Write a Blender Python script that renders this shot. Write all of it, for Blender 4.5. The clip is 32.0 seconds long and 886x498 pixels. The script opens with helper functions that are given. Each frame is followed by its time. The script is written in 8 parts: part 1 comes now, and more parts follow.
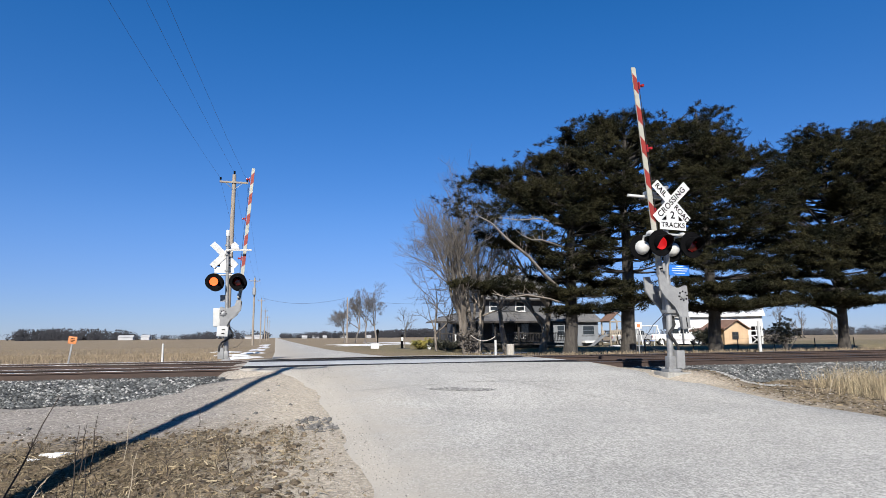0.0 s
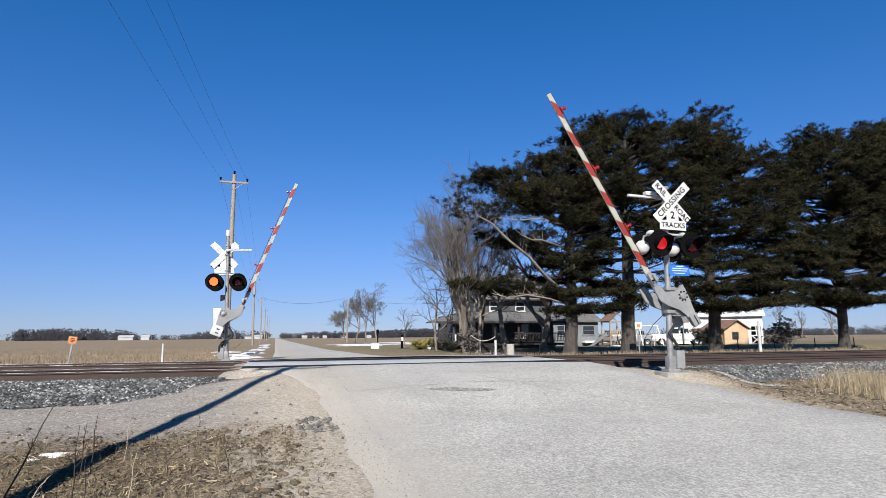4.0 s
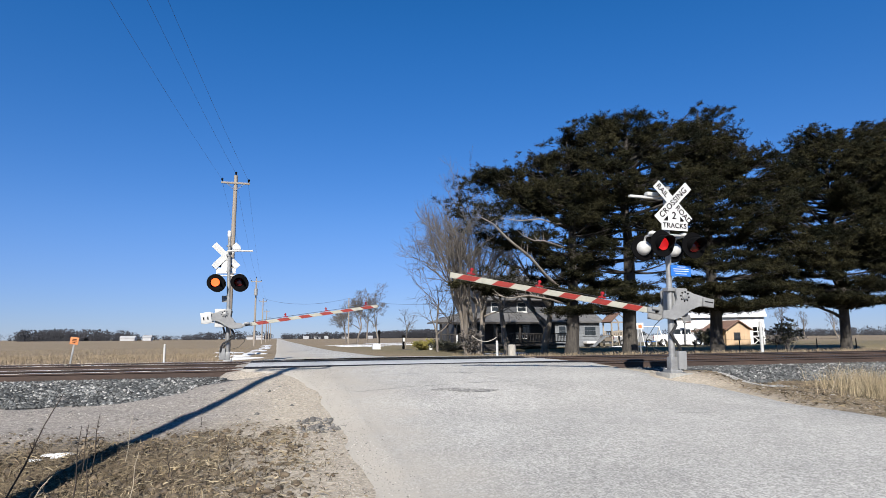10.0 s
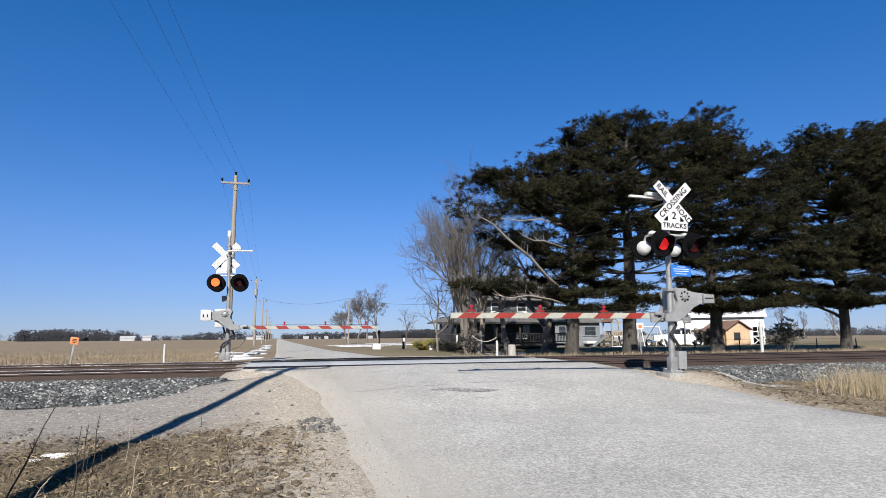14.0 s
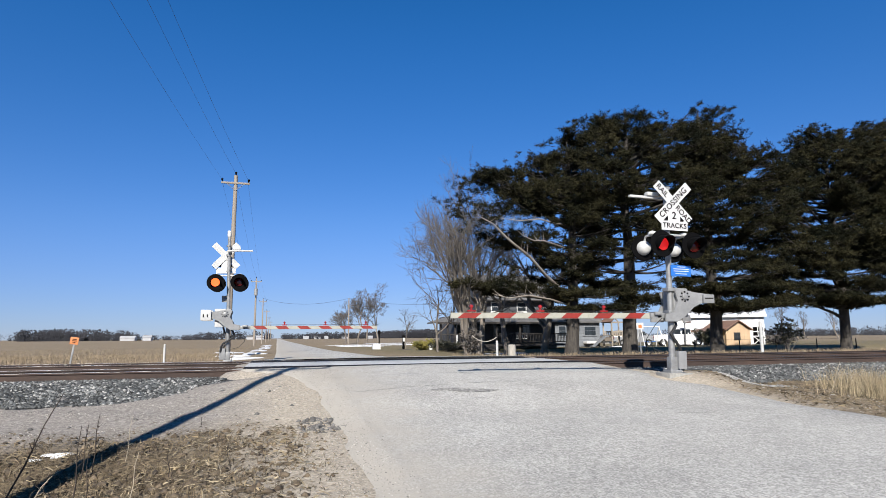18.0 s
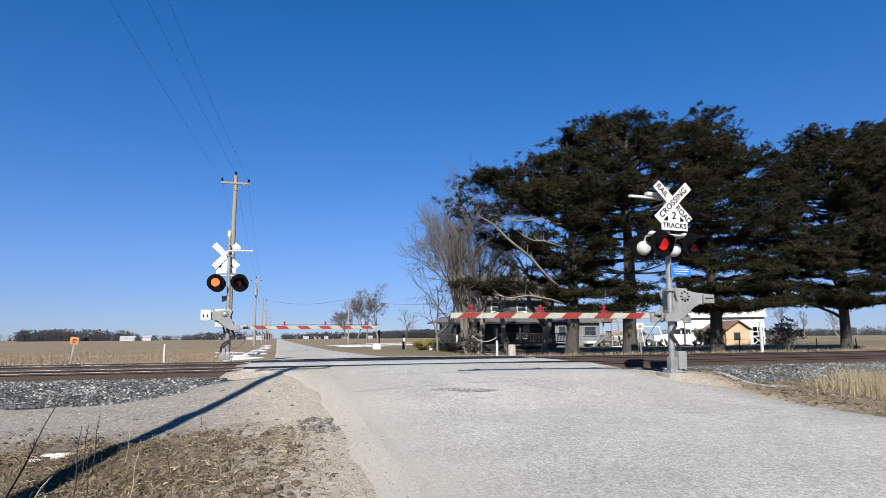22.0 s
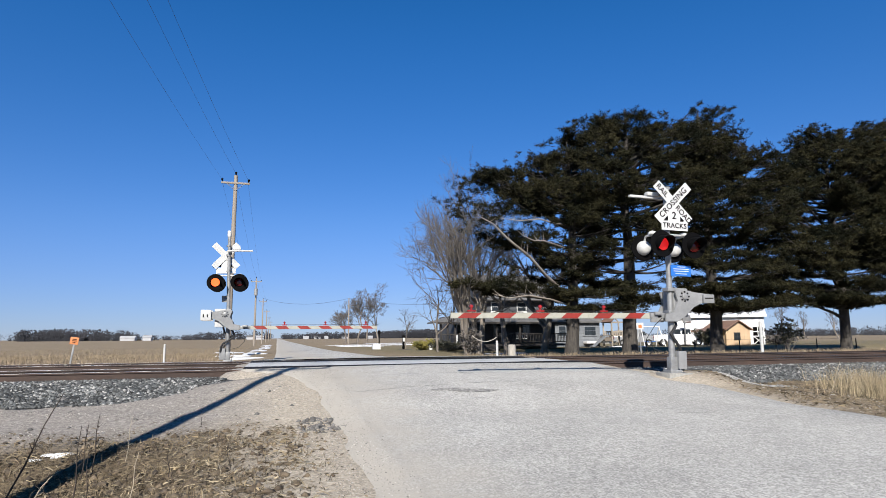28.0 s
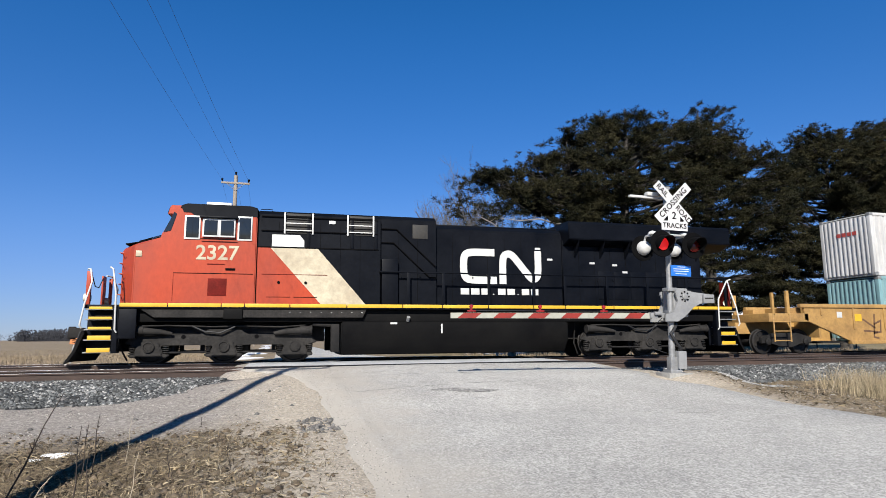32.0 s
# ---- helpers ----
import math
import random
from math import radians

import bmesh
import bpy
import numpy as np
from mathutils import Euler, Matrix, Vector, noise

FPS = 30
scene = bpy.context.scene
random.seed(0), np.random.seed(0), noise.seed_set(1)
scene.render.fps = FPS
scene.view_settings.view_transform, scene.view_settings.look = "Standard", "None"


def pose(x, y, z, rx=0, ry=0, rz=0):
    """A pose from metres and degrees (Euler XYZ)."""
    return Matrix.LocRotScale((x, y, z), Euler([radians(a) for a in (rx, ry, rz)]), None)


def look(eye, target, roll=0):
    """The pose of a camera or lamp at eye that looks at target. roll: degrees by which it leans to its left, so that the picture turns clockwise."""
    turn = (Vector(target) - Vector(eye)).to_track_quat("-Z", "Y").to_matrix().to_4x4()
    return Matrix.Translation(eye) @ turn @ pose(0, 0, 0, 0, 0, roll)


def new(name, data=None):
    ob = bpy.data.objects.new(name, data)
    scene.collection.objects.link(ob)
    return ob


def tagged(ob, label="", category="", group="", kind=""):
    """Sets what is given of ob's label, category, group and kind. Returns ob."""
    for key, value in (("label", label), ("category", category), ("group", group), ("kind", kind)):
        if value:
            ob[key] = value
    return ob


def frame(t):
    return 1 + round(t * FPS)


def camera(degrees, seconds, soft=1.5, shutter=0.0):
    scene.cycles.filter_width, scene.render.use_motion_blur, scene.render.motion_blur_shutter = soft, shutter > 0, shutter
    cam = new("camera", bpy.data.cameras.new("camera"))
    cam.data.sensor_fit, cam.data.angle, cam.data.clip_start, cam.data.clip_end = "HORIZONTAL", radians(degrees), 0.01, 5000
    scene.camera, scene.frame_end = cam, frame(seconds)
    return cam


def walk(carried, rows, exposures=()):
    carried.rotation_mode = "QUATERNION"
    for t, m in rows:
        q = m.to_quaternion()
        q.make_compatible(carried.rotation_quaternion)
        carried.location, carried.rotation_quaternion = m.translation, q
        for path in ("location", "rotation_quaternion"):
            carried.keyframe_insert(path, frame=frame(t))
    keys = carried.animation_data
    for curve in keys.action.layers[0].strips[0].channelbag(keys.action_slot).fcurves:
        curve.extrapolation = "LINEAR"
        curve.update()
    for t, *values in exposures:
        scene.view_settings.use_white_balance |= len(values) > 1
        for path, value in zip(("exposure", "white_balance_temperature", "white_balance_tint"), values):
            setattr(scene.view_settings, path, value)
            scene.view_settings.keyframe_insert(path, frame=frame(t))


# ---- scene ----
# ---- camera ----
cam = camera(71.96, 32.0, soft=0.45)
EARLY = look((0, 0, 0), (0.2607, 0.9547, 0.1416), -0.44)
LATE = look((0, 0, 0), (0.2585, 0.9554, 0.1427), -0.44)
walk(cam, [(0.0, EARLY), (3.5, EARLY), (9.5, LATE), (32.0, LATE)],
     exposures=[(0.0, 0.84), (32.0, 0.84)])

# ---- sun and sky ----
SUN_FROM = Vector((-0.36, -0.93, 0.0)).normalized()
SUN_UP = radians(35)
sky_world = bpy.data.worlds.new("clear_sky")
scene.world = sky_world
sky_world.use_nodes = True
wn = sky_world.node_tree.nodes
sky = wn.new("ShaderNodeTexSky")
sky.sky_type, sky.sun_disc = "NISHITA", False
sky.sun_elevation, sky.sun_rotation = SUN_UP, math.atan2(SUN_FROM.x, SUN_FROM.y)
sky.air_density, sky.dust_density, sky.ozone_density, sky.altitude = 1.0, 0.0, 3.0, 200
deep = wn.new("ShaderNodeHueSaturation")
deep.inputs["Saturation"].default_value = 1.2
tint = wn.new("ShaderNodeMix")
tint.data_type, tint.blend_type = "RGBA", "MULTIPLY"
tint.inputs[0].default_value, tint.inputs[7].default_value = 1.0, (0.75, 0.812, 1.25, 1)
sky_world.node_tree.links.new(sky.outputs[0], tint.inputs[6])
sky_world.node_tree.links.new(tint.outputs[2], deep.inputs["Color"])
soft_sky = wn.new("ShaderNodeGamma")
soft_sky.inputs["Gamma"].default_value = 0.77
sky_world.node_tree.links.new(deep.outputs[0], soft_sky.inputs["Color"])
# thin haze: the lowest degrees of the sky stay a milky blue all round
way_up = wn.new("ShaderNodeTexCoord")
height = wn.new("ShaderNodeSeparateXYZ")
low_sky = wn.new("ShaderNodeMapRange")
low_sky.interpolation_type = "SMOOTHSTEP"
low_sky.inputs[1].default_value, low_sky.inputs[2].default_value = -0.02, 0.20
haze = wn.new("ShaderNodeMix")
haze.data_type = "RGBA"
haze.inputs[6].default_value, haze.inputs[7].default_value = (0.60, 0.745, 0.90, 1), (1, 1, 1, 1)
milky = wn.new("ShaderNodeMix")
milky.data_type, milky.blend_type = "RGBA", "MULTIPLY"
milky.inputs[0].default_value = 1.0
sky_world.node_tree.links.new(way_up.outputs["Generated"], height.inputs[0])
sky_world.node_tree.links.new(height.outputs[2], low_sky.inputs[0])
sky_world.node_tree.links.new(low_sky.outputs[0], haze.inputs[0])
sky_world.node_tree.links.new(soft_sky.outputs[0], milky.inputs[6])
sky_world.node_tree.links.new(haze.outputs[2], milky.inputs[7])
# and it is darkened towards the unseen zenith, to weaken the blue fill light
high_sky = wn.new("ShaderNodeMapRange")
high_sky.interpolation_type = "SMOOTHSTEP"
high_sky.inputs[1].default_value, high_sky.inputs[2].default_value = 0.42, 1.0
deepen = wn.new("ShaderNodeMix")
deepen.data_type = "RGBA"
deepen.inputs[6].default_value, deepen.inputs[7].default_value = (1, 1, 1, 1), (0.72, 0.58, 0.46, 1)
zenith = wn.new("ShaderNodeMix")
zenith.data_type, zenith.blend_type = "RGBA", "MULTIPLY"
zenith.inputs[0].default_value = 1.0
sky_world.node_tree.links.new(height.outputs[2], high_sky.inputs[0])
sky_world.node_tree.links.new(high_sky.outputs[0], deepen.inputs[0])
sky_world.node_tree.links.new(milky.outputs[2], zenith.inputs[6])
sky_world.node_tree.links.new(deepen.outputs[2], zenith.inputs[7])
sky_world.node_tree.links.new(zenith.outputs[2], wn["Background"].inputs[0])
wn["Background"].inputs[1].default_value = 0.0835
lamp = bpy.data.lights.new("sun", "SUN")
lamp.energy, lamp.angle, lamp.color = 5.0, radians(0.53), (1.0, 0.955, 0.88)
sun = new("sun", lamp)
sun.matrix_world = look((0, 0, 60), Vector((0, 0, 60)) - SUN_FROM * math.cos(SUN_UP) - Vector((0, 0, math.sin(SUN_UP))))


# ---- materials ----
BASE_SCALE = 0.78  # scales every base colour down, so shade stays dark under the raised exposure


def mat(name, a, b=None, scale=2.0, fine=30.0, rough=0.7, metal=0.0, bump=0.25, grit=0.25, spec=0.5, vary=0.0, coat=0.0, stretch=(1, 1, 1), island=0.0, speck=0.0, speck_scale=40.0):
    """A surface of two colours that drift at a large scale, grained at a fine one."""
    m = bpy.data.materials.new(name)
    m.use_nodes = True
    nt = m.node_tree
    bs = nt.nodes["Principled BSDF"]

    def add(kind, **kw):
        n = nt.nodes.new(kind)
        for k, v in kw.items():
            n.inputs[k.replace("_", " ")].default_value = v
        return n

    def tie(o, i):
        nt.links.new(o, i)
    tc = add("ShaderNodeTexCoord")
    mp = add("ShaderNodeMapping")
    mp.inputs["Scale"].default_value = stretch
    tie(tc.outputs["Object"], mp.inputs[0])
    n1 = add("ShaderNodeTexNoise", Scale=scale, Detail=5.0, Roughness=0.6)
    n2 = add("ShaderNodeTexNoise", Scale=fine, Detail=4.0, Roughness=0.7)
    tie(mp.outputs[0], n1.inputs[0])
    tie(mp.outputs[0], n2.inputs[0])
    ramp = nt.nodes.new("ShaderNodeMapRange")
    ramp.inputs[1].default_value, ramp.inputs[2].default_value = 0.35, 0.65
    tie(n1.outputs[0], ramp.inputs[0])
    mix = nt.nodes.new("ShaderNodeMix")
    mix.data_type = "RGBA"
    mix.inputs[6].default_value, mix.inputs[7].default_value = (*[c * BASE_SCALE for c in a], 1), (*[c * BASE_SCALE for c in (b or a)], 1)
    tie(ramp.outputs[0], mix.inputs[0])
    hsv = nt.nodes.new("ShaderNodeHueSaturation")
    mr = nt.nodes.new("ShaderNodeMapRange")
    mr.inputs[1].default_value, mr.inputs[2].default_value = 0.25, 0.75
    mr.inputs[3].default_value, mr.inputs[4].default_value = 1 - grit, 1 + grit
    tie(n2.outputs[0], mr.inputs[0])
    val = mr.outputs[0]
    for amount, source in ((vary, "ShaderNodeObjectInfo"), (island, "ShaderNodeNewGeometry")):
        if amount:
            oi = nt.nodes.new(source)
            m2 = nt.nodes.new("ShaderNodeMapRange")
            m2.inputs[3].default_value, m2.inputs[4].default_value = 1 - amount, 1 + amount
            tie(oi.outputs["Random" if source.endswith("Info") else "Random Per Island"], m2.inputs[0])
            mu = nt.nodes.new("ShaderNodeMath")
            mu.operation = "MULTIPLY"
            tie(val, mu.inputs[0])
            tie(m2.outputs[0], mu.inputs[1])
            val = mu.outputs[0]
    if speck:
        vo = add("ShaderNodeTexVoronoi", Scale=speck_scale)
        tie(mp.outputs[0], vo.inputs[0])
        bw = nt.nodes.new("ShaderNodeRGBToBW")
        tie(vo.outputs["Color"], bw.inputs[0])
        m3 = nt.nodes.new("ShaderNodeMapRange")
        m3.inputs[1].default_value, m3.inputs[2].default_value = 0.15, 0.85
        m3.inputs[3].default_value, m3.inputs[4].default_value = 1 - speck, 1 + speck
        tie(bw.outputs[0], m3.inputs[0])
        mu = nt.nodes.new("ShaderNodeMath")
        mu.operation = "MULTIPLY"
        tie(val, mu.inputs[0])
        tie(m3.outputs[0], mu.inputs[1])
        val = mu.outputs[0]
    tie(val, hsv.inputs["Value"])
    tie(mix.outputs[2], hsv.inputs["Color"])
    tie(hsv.outputs[0], bs.inputs["Base Color"])
    rr = nt.nodes.new("ShaderNodeMapRange")
    rr.inputs[3].default_value, rr.inputs[4].default_value = max(0.05, rough - 0.12), min(1.0, rough + 0.12)
    tie(n1.outputs[0], rr.inputs[0])
    tie(rr.outputs[0], bs.inputs["Roughness"])
    bs.inputs["Metallic"].default_value = metal
    bs.inputs["Specular IOR Level"].default_value = spec
    bs.inputs["Coat Weight"].default_value = coat
    if bump:
        bp = nt.nodes.new("ShaderNodeBump")
        bp.inputs["Strength"].default_value, bp.inputs["Distance"].default_value = bump, 0.02
        tie(n2.outputs[0], bp.inputs["Height"])
        tie(bp.outputs[0], bs.inputs["Normal"])
    return m


def glow(name, colour, strength):
    m = bpy.data.materials.new(name)
    m.use_nodes = True
    bs = m.node_tree.nodes["Principled BSDF"]
    bs.inputs["Base Color"].default_value = (*[c * 0.3 for c in colour], 1)
    bs.inputs["Emission Color"].default_value = (*colour, 1)
    bs.inputs["Emission Strength"].default_value = strength
    return m


def glass(name, colour=(0.02, 0.025, 0.03), rough=0.06):
    m = bpy.data.materials.new(name)
    m.use_nodes = True
    bs = m.node_tree.nodes["Principled BSDF"]
    bs.inputs["Base Color"].default_value = (*colour, 1)
    bs.inputs["Roughness"].default_value = rough
    bs.inputs["Specular IOR Level"].default_value = 0.6
    return m


M_ASPHALT = mat("worn_chipseal", (0.462, 0.448, 0.418), (0.375, 0.364, 0.341), 0.45, 16, 0.9, bump=0.8, grit=0.26, speck=0.36, speck_scale=56)


def edge_dust(m, lo, hi, colour):
    """Tan dust and grit on the road near its left edge, thinning out to the right."""
    nt = m.node_tree
    bs = nt.nodes["Principled BSDF"]
    old = bs.inputs["Base Color"].links[0].from_socket
    geo = nt.nodes.new("ShaderNodeNewGeometry")
    sep = nt.nodes.new("ShaderNodeSeparateXYZ")
    nz = nt.nodes.new("ShaderNodeTexNoise")
    nz.inputs["Scale"].default_value, nz.inputs["Detail"].default_value = 1.1, 7
    add = nt.nodes.new("ShaderNodeMath")
    add.operation = "MULTIPLY_ADD"
    add.inputs[1].default_value = 2.2
    rng_ = nt.nodes.new("ShaderNodeMapRange")
    rng_.inputs[1].default_value, rng_.inputs[2].default_value = lo + 1.1, hi + 1.1
    rng_.inputs[3].default_value, rng_.inputs[4].default_value = 0.92, 0.0
    mix = nt.nodes.new("ShaderNodeMix")
    mix.data_type = "RGBA"
    mix.inputs[7].default_value = (*colour, 1)
    nt.links.new(geo.outputs["Position"], sep.inputs[0])
    nt.links.new(geo.outputs["Position"], nz.inputs[0])
    nt.links.new(nz.outputs[0], add.inputs[0])
    nt.links.new(sep.outputs[0], add.inputs[2])
    nt.links.new(add.outputs[0], rng_.inputs[0])
    nt.links.new(rng_.outputs[0], mix.inputs[0])
    nt.links.new(old, mix.inputs[6])
    nt.links.new(mix.outputs[2], bs.inputs["Base Color"])


edge_dust(M_ASPHALT, 1.0, 2.7, (0.338, 0.31, 0.268))
M_PATCH = mat("asphalt_patch", (0.20, 0.195, 0.183), (0.33, 0.318, 0.30), 3, 20, 0.9, bump=0.6, grit=0.4, speck=0.5, speck_scale=22)
M_CRACK = mat("weathered_crack", (0.26, 0.25, 0.232), (0.40, 0.383, 0.358), 4, 50, 0.9)
M_PANEL = mat("crossing_concrete", (0.50, 0.51, 0.52), (0.40, 0.41, 0.42), 1.5, 30, 0.8, bump=0.2)
M_RUBBER = mat("crossing_rubber", (0.018, 0.019, 0.022), (0.035, 0.036, 0.04), 2, 30, 0.95, spec=0.03)
M_RAILSIDE = mat("rusty_rail", (0.036, 0.023, 0.018), (0.068, 0.042, 0.032), 1.2, 25, 0.85, stretch=(0.3, 1, 1), grit=0.3)
M_RAILTOP = mat("polished_rail_head", (0.34, 0.335, 0.33), (0.26, 0.25, 0.245), 2, 40, 0.34, 1.0, bump=0.03, grit=0.08)
M_TIE = mat("creosoted_tie", (0.05, 0.04, 0.033), (0.11, 0.09, 0.075), 2, 20, 0.9, stretch=(3, 0.4, 1), vary=0.3)
M_BALLAST = mat("ballast_stone", (0.040, 0.043, 0.044), (0.12, 0.124, 0.122), 1.2, 14, 0.85, bump=0.4, grit=0.3, island=0.9)
M_PALESTONE = mat("pale_limestone", (0.26, 0.26, 0.252), (0.40, 0.392, 0.375), 1.2, 14, 0.85, bump=0.3, island=0.35)
# bed darker than its stones: shade in the gaps is put into the colour
M_BALLASTBED = mat("ballast_bed", (0.025, 0.027, 0.03), (0.06, 0.063, 0.066), 5, 22, 0.95, bump=1.0, grit=0.5, speck=0.6, speck_scale=14)
M_STEEL = mat("galvanised_steel", (0.22, 0.222, 0.222), (0.31, 0.312, 0.31), 3, 25, 0.5, 0.3, bump=0.06, grit=0.12)
M_GREY = mat("grey_painted_steel", (0.20, 0.203, 0.205), (0.265, 0.268, 0.27), 3, 22, 0.6, bump=0.08, grit=0.12)
M_WHITE = mat("white_sign_sheeting", (0.66, 0.66, 0.65), (0.60, 0.60, 0.59), 2, 18, 0.5, bump=0.03, grit=0.05)
M_WHITEMET = mat("white_painted_metal", (0.56, 0.56, 0.55), (0.46, 0.46, 0.445), 4, 25, 0.5, bump=0.05, grit=0.12)
M_BLACK = mat("black_paint", (0.0025, 0.0025, 0.003), (0.005, 0.005, 0.0055), 3, 30, 0.8, bump=0.1, spec=0.05)
M_RED = mat("red_reflective_tape", (0.27, 0.019, 0.010), (0.20, 0.015, 0.009), 4, 25, 0.6, bump=0.04, grit=0.12)
M_ARMWHITE = mat("arm_white_tape", (0.40, 0.39, 0.325), (0.32, 0.315, 0.265), 4, 25, 0.5, bump=0.04, grit=0.1)
M_BLUE = mat("blue_sign_sheeting", (0.02, 0.16, 0.58), (0.02, 0.14, 0.5), 4, 25, 0.45, bump=0.03, grit=0.08)
M_LENSDARK = mat("unlit_red_lens", (0.10, 0.004, 0.004), (0.06, 0.003, 0.003), 8, 60, 0.2, bump=0.1)
M_LENSLIT = glow("lit_lens_amber", (1.0, 0.12, 0.03), 1.6)
M_LENSRED = glow("lit_lens_red", (0.6, 0.012, 0.014), 0.55)
M_CONCRETE = mat("cast_concrete", (0.36, 0.35, 0.32), (0.25, 0.24, 0.22), 3, 22, 0.85, bump=0.3)
M_CABLE = mat("black_cable", (0.015, 0.015, 0.016), None, 3, 30, 0.6)
M_POLE = mat("weathered_pole_wood", (0.24, 0.205, 0.17), (0.34, 0.29, 0.235), 3, 25, 0.9, stretch=(4, 4, 0.25), bump=0.4)
M_WIRE = mat("overhead_wire", (0.05, 0.05, 0.055), None, 1, 10, 0.6)
M_SNOW = mat("old_snow", (0.82, 0.83, 0.85), (0.55, 0.54, 0.53), 2.5, 12, 0.7, bump=0.4, grit=0.12)
M_ORANGE = mat("faded_orange_sign", (0.62, 0.21, 0.055), (0.52, 0.2, 0.07), 5, 20, 0.6, grit=0.15)


# ---- mesh helpers ----
def box(bm, lo, hi, bevel=0.0):
    v = [bm.verts.new((x, y, z)) for x in (lo[0], hi[0]) for y in (lo[1], hi[1]) for z in (lo[2], hi[2])]
    f = [bm.faces.new([v[i] for i in q]) for q in ((0, 1, 3, 2), (4, 6, 7, 5), (0, 4, 5, 1), (2, 3, 7, 6), (0, 2, 6, 4), (1, 5, 7, 3))]
    if bevel:
        bmesh.ops.bevel(bm, geom=list({e for q in f for e in q.edges}), offset=bevel, segments=2, affect="EDGES", profile=0.6)
    return bm


def frame_of(d):
    d = Vector(d).normalized()
    u = d.cross(Vector((0, 0, 1)) if abs(d.z) < 0.9 else Vector((1, 0, 0))).normalized()
    return u, d.cross(u)


def tube(bm, pts, radii, n=8, caps=True):
    """A round bar through the points; radii is one number or one for each point."""
    pts = [Vector(p) for p in pts]
    if not hasattr(radii, "__len__"):
        radii = [radii] * len(pts)
    rings, u0 = [], None
    for i, p in enumerate(pts):
        d = pts[min(i + 1, len(pts) - 1)] - pts[max(i - 1, 0)]
        u, w = frame_of(d)
        if u0 is not None:
            d.normalize()
            u = (u0 - d * u0.dot(d)).normalized()
            w = d.cross(u)
        u0 = u
        rings.append([bm.verts.new(p + (u * math.cos(a) + w * math.sin(a)) * radii[i]) for a in [2 * math.pi * k / n for k in range(n)]])
    for a, b in zip(rings, rings[1:]):
        for k in range(n):
            bm.faces.new((a[k], a[(k + 1) % n], b[(k + 1) % n], b[k]))
    if caps:
        bm.faces.new(rings[0][::-1])
        bm.faces.new(rings[-1])
    return bm


def plate(bm, outline, d0, d1, axis="y", bevel=0.0):
    """A slab: an outline in the two other axes, from d0 to d1 along the axis."""
    def put(a, b, d):
        return {"y": (a, d, b), "x": (d, a, b), "z": (a, b, d)}[axis]
    lo = [bm.verts.new(put(a, b, d0)) for a, b in outline]
    hi = [bm.verts.new(put(a, b, d1)) for a, b in outline]
    n = len(outline)
    f = [bm.faces.new(lo), bm.faces.new(hi[::-1])]
    f += [bm.faces.new((lo[i], hi[i], hi[(i + 1) % n], lo[(i + 1) % n])) for i in range(n)]
    if bevel:
        bmesh.ops.bevel(bm, geom=list({e for q in f for e in q.edges}), offset=bevel, segments=2, affect="EDGES")
    bmesh.ops.recalc_face_normals(bm, faces=[q for q in bm.faces if q.is_valid])
    return bm


def lathe(bm, origin, axis, profile, n=20):
    """Turned shape: (radius, distance along the axis) pairs."""
    o, d = Vector(origin), Vector(axis).normalized()
    u, w = frame_of(d)
    rings = []
    for r, h in profile:
        if r < 1e-5:
            rings.append([bm.verts.new(o + d * h)])
        else:
            rings.append([bm.verts.new(o + d * h + (u * math.cos(a) + w * math.sin(a)) * r) for a in [2 * math.pi * k / n for k in range(n)]])
    for a, b in zip(rings, rings[1:]):
        for k in range(n):
            q = [a[k % len(a)], a[(k + 1) % len(a)], b[(k + 1) % len(b)], b[k % len(b)]]
            q = list(dict.fromkeys(q))
            if len(q) > 2:
                bm.faces.new(q)
    return bm


def quad(bm, a, b, c, d):
    bm.faces.new([bm.verts.new(p) for p in (a, b, c, d)])
    return bm


def finish(me, material, smooth=True, sharp=38):
    me.materials.append(material)
    if smooth:
        me.polygons.foreach_set("use_smooth", [True] * len(me.polygons))
        me.set_sharp_from_angle(angle=radians(sharp))
    me.update()


def part(name, bm, material, parent=None, label="", at=None, smooth=True):
    me = bpy.data.meshes.new(name)
    bmesh.ops.recalc_face_normals(bm, faces=bm.faces)
    bm.to_mesh(me)
    bm.free()
    finish(me, material, smooth)
    ob = new(name, me)
    ob.parent = parent
    if at is not None:
        ob.matrix_basis = at
    return tagged(ob, label)


def share(name, ob, parent, m, label=""):
    """Another object on the mesh of ob."""
    o = new(name, ob.data)
    o.parent = parent
    o.matrix_basis = m
    return tagged(o, label)


def cloud(name, verts, faces, material, parent=None, label="", smooth=False):
    """One mesh from arrays: verts (n, 3), faces (m, 3 or 4)."""
    me = bpy.data.meshes.new(name)
    faces = np.asarray(faces, dtype=np.int32)
    k = faces.shape[1]
    me.vertices.add(len(verts))
    me.vertices.foreach_set("co", np.asarray(verts, dtype=np.float32).ravel())
    me.loops.add(faces.size)
    me.loops.foreach_set("vertex_index", faces.ravel())
    me.polygons.add(len(faces))
    me.polygons.foreach_set("loop_start", np.arange(0, faces.size, k, dtype=np.int32))
    me.update(calc_edges=True)
    me.validate()
    me.materials.append(material)
    if smooth:
        me.polygons.foreach_set("use_smooth", [True] * len(me.polygons))
    ob = new(name, me)
    ob.parent = parent
    return tagged(ob, label)


def thing(name, m, label, category, group="", kind=""):
    ob = new(name)
    ob.matrix_basis = m
    ob.empty_display_size = 0.2
    return tagged(ob, label, category, group, kind)


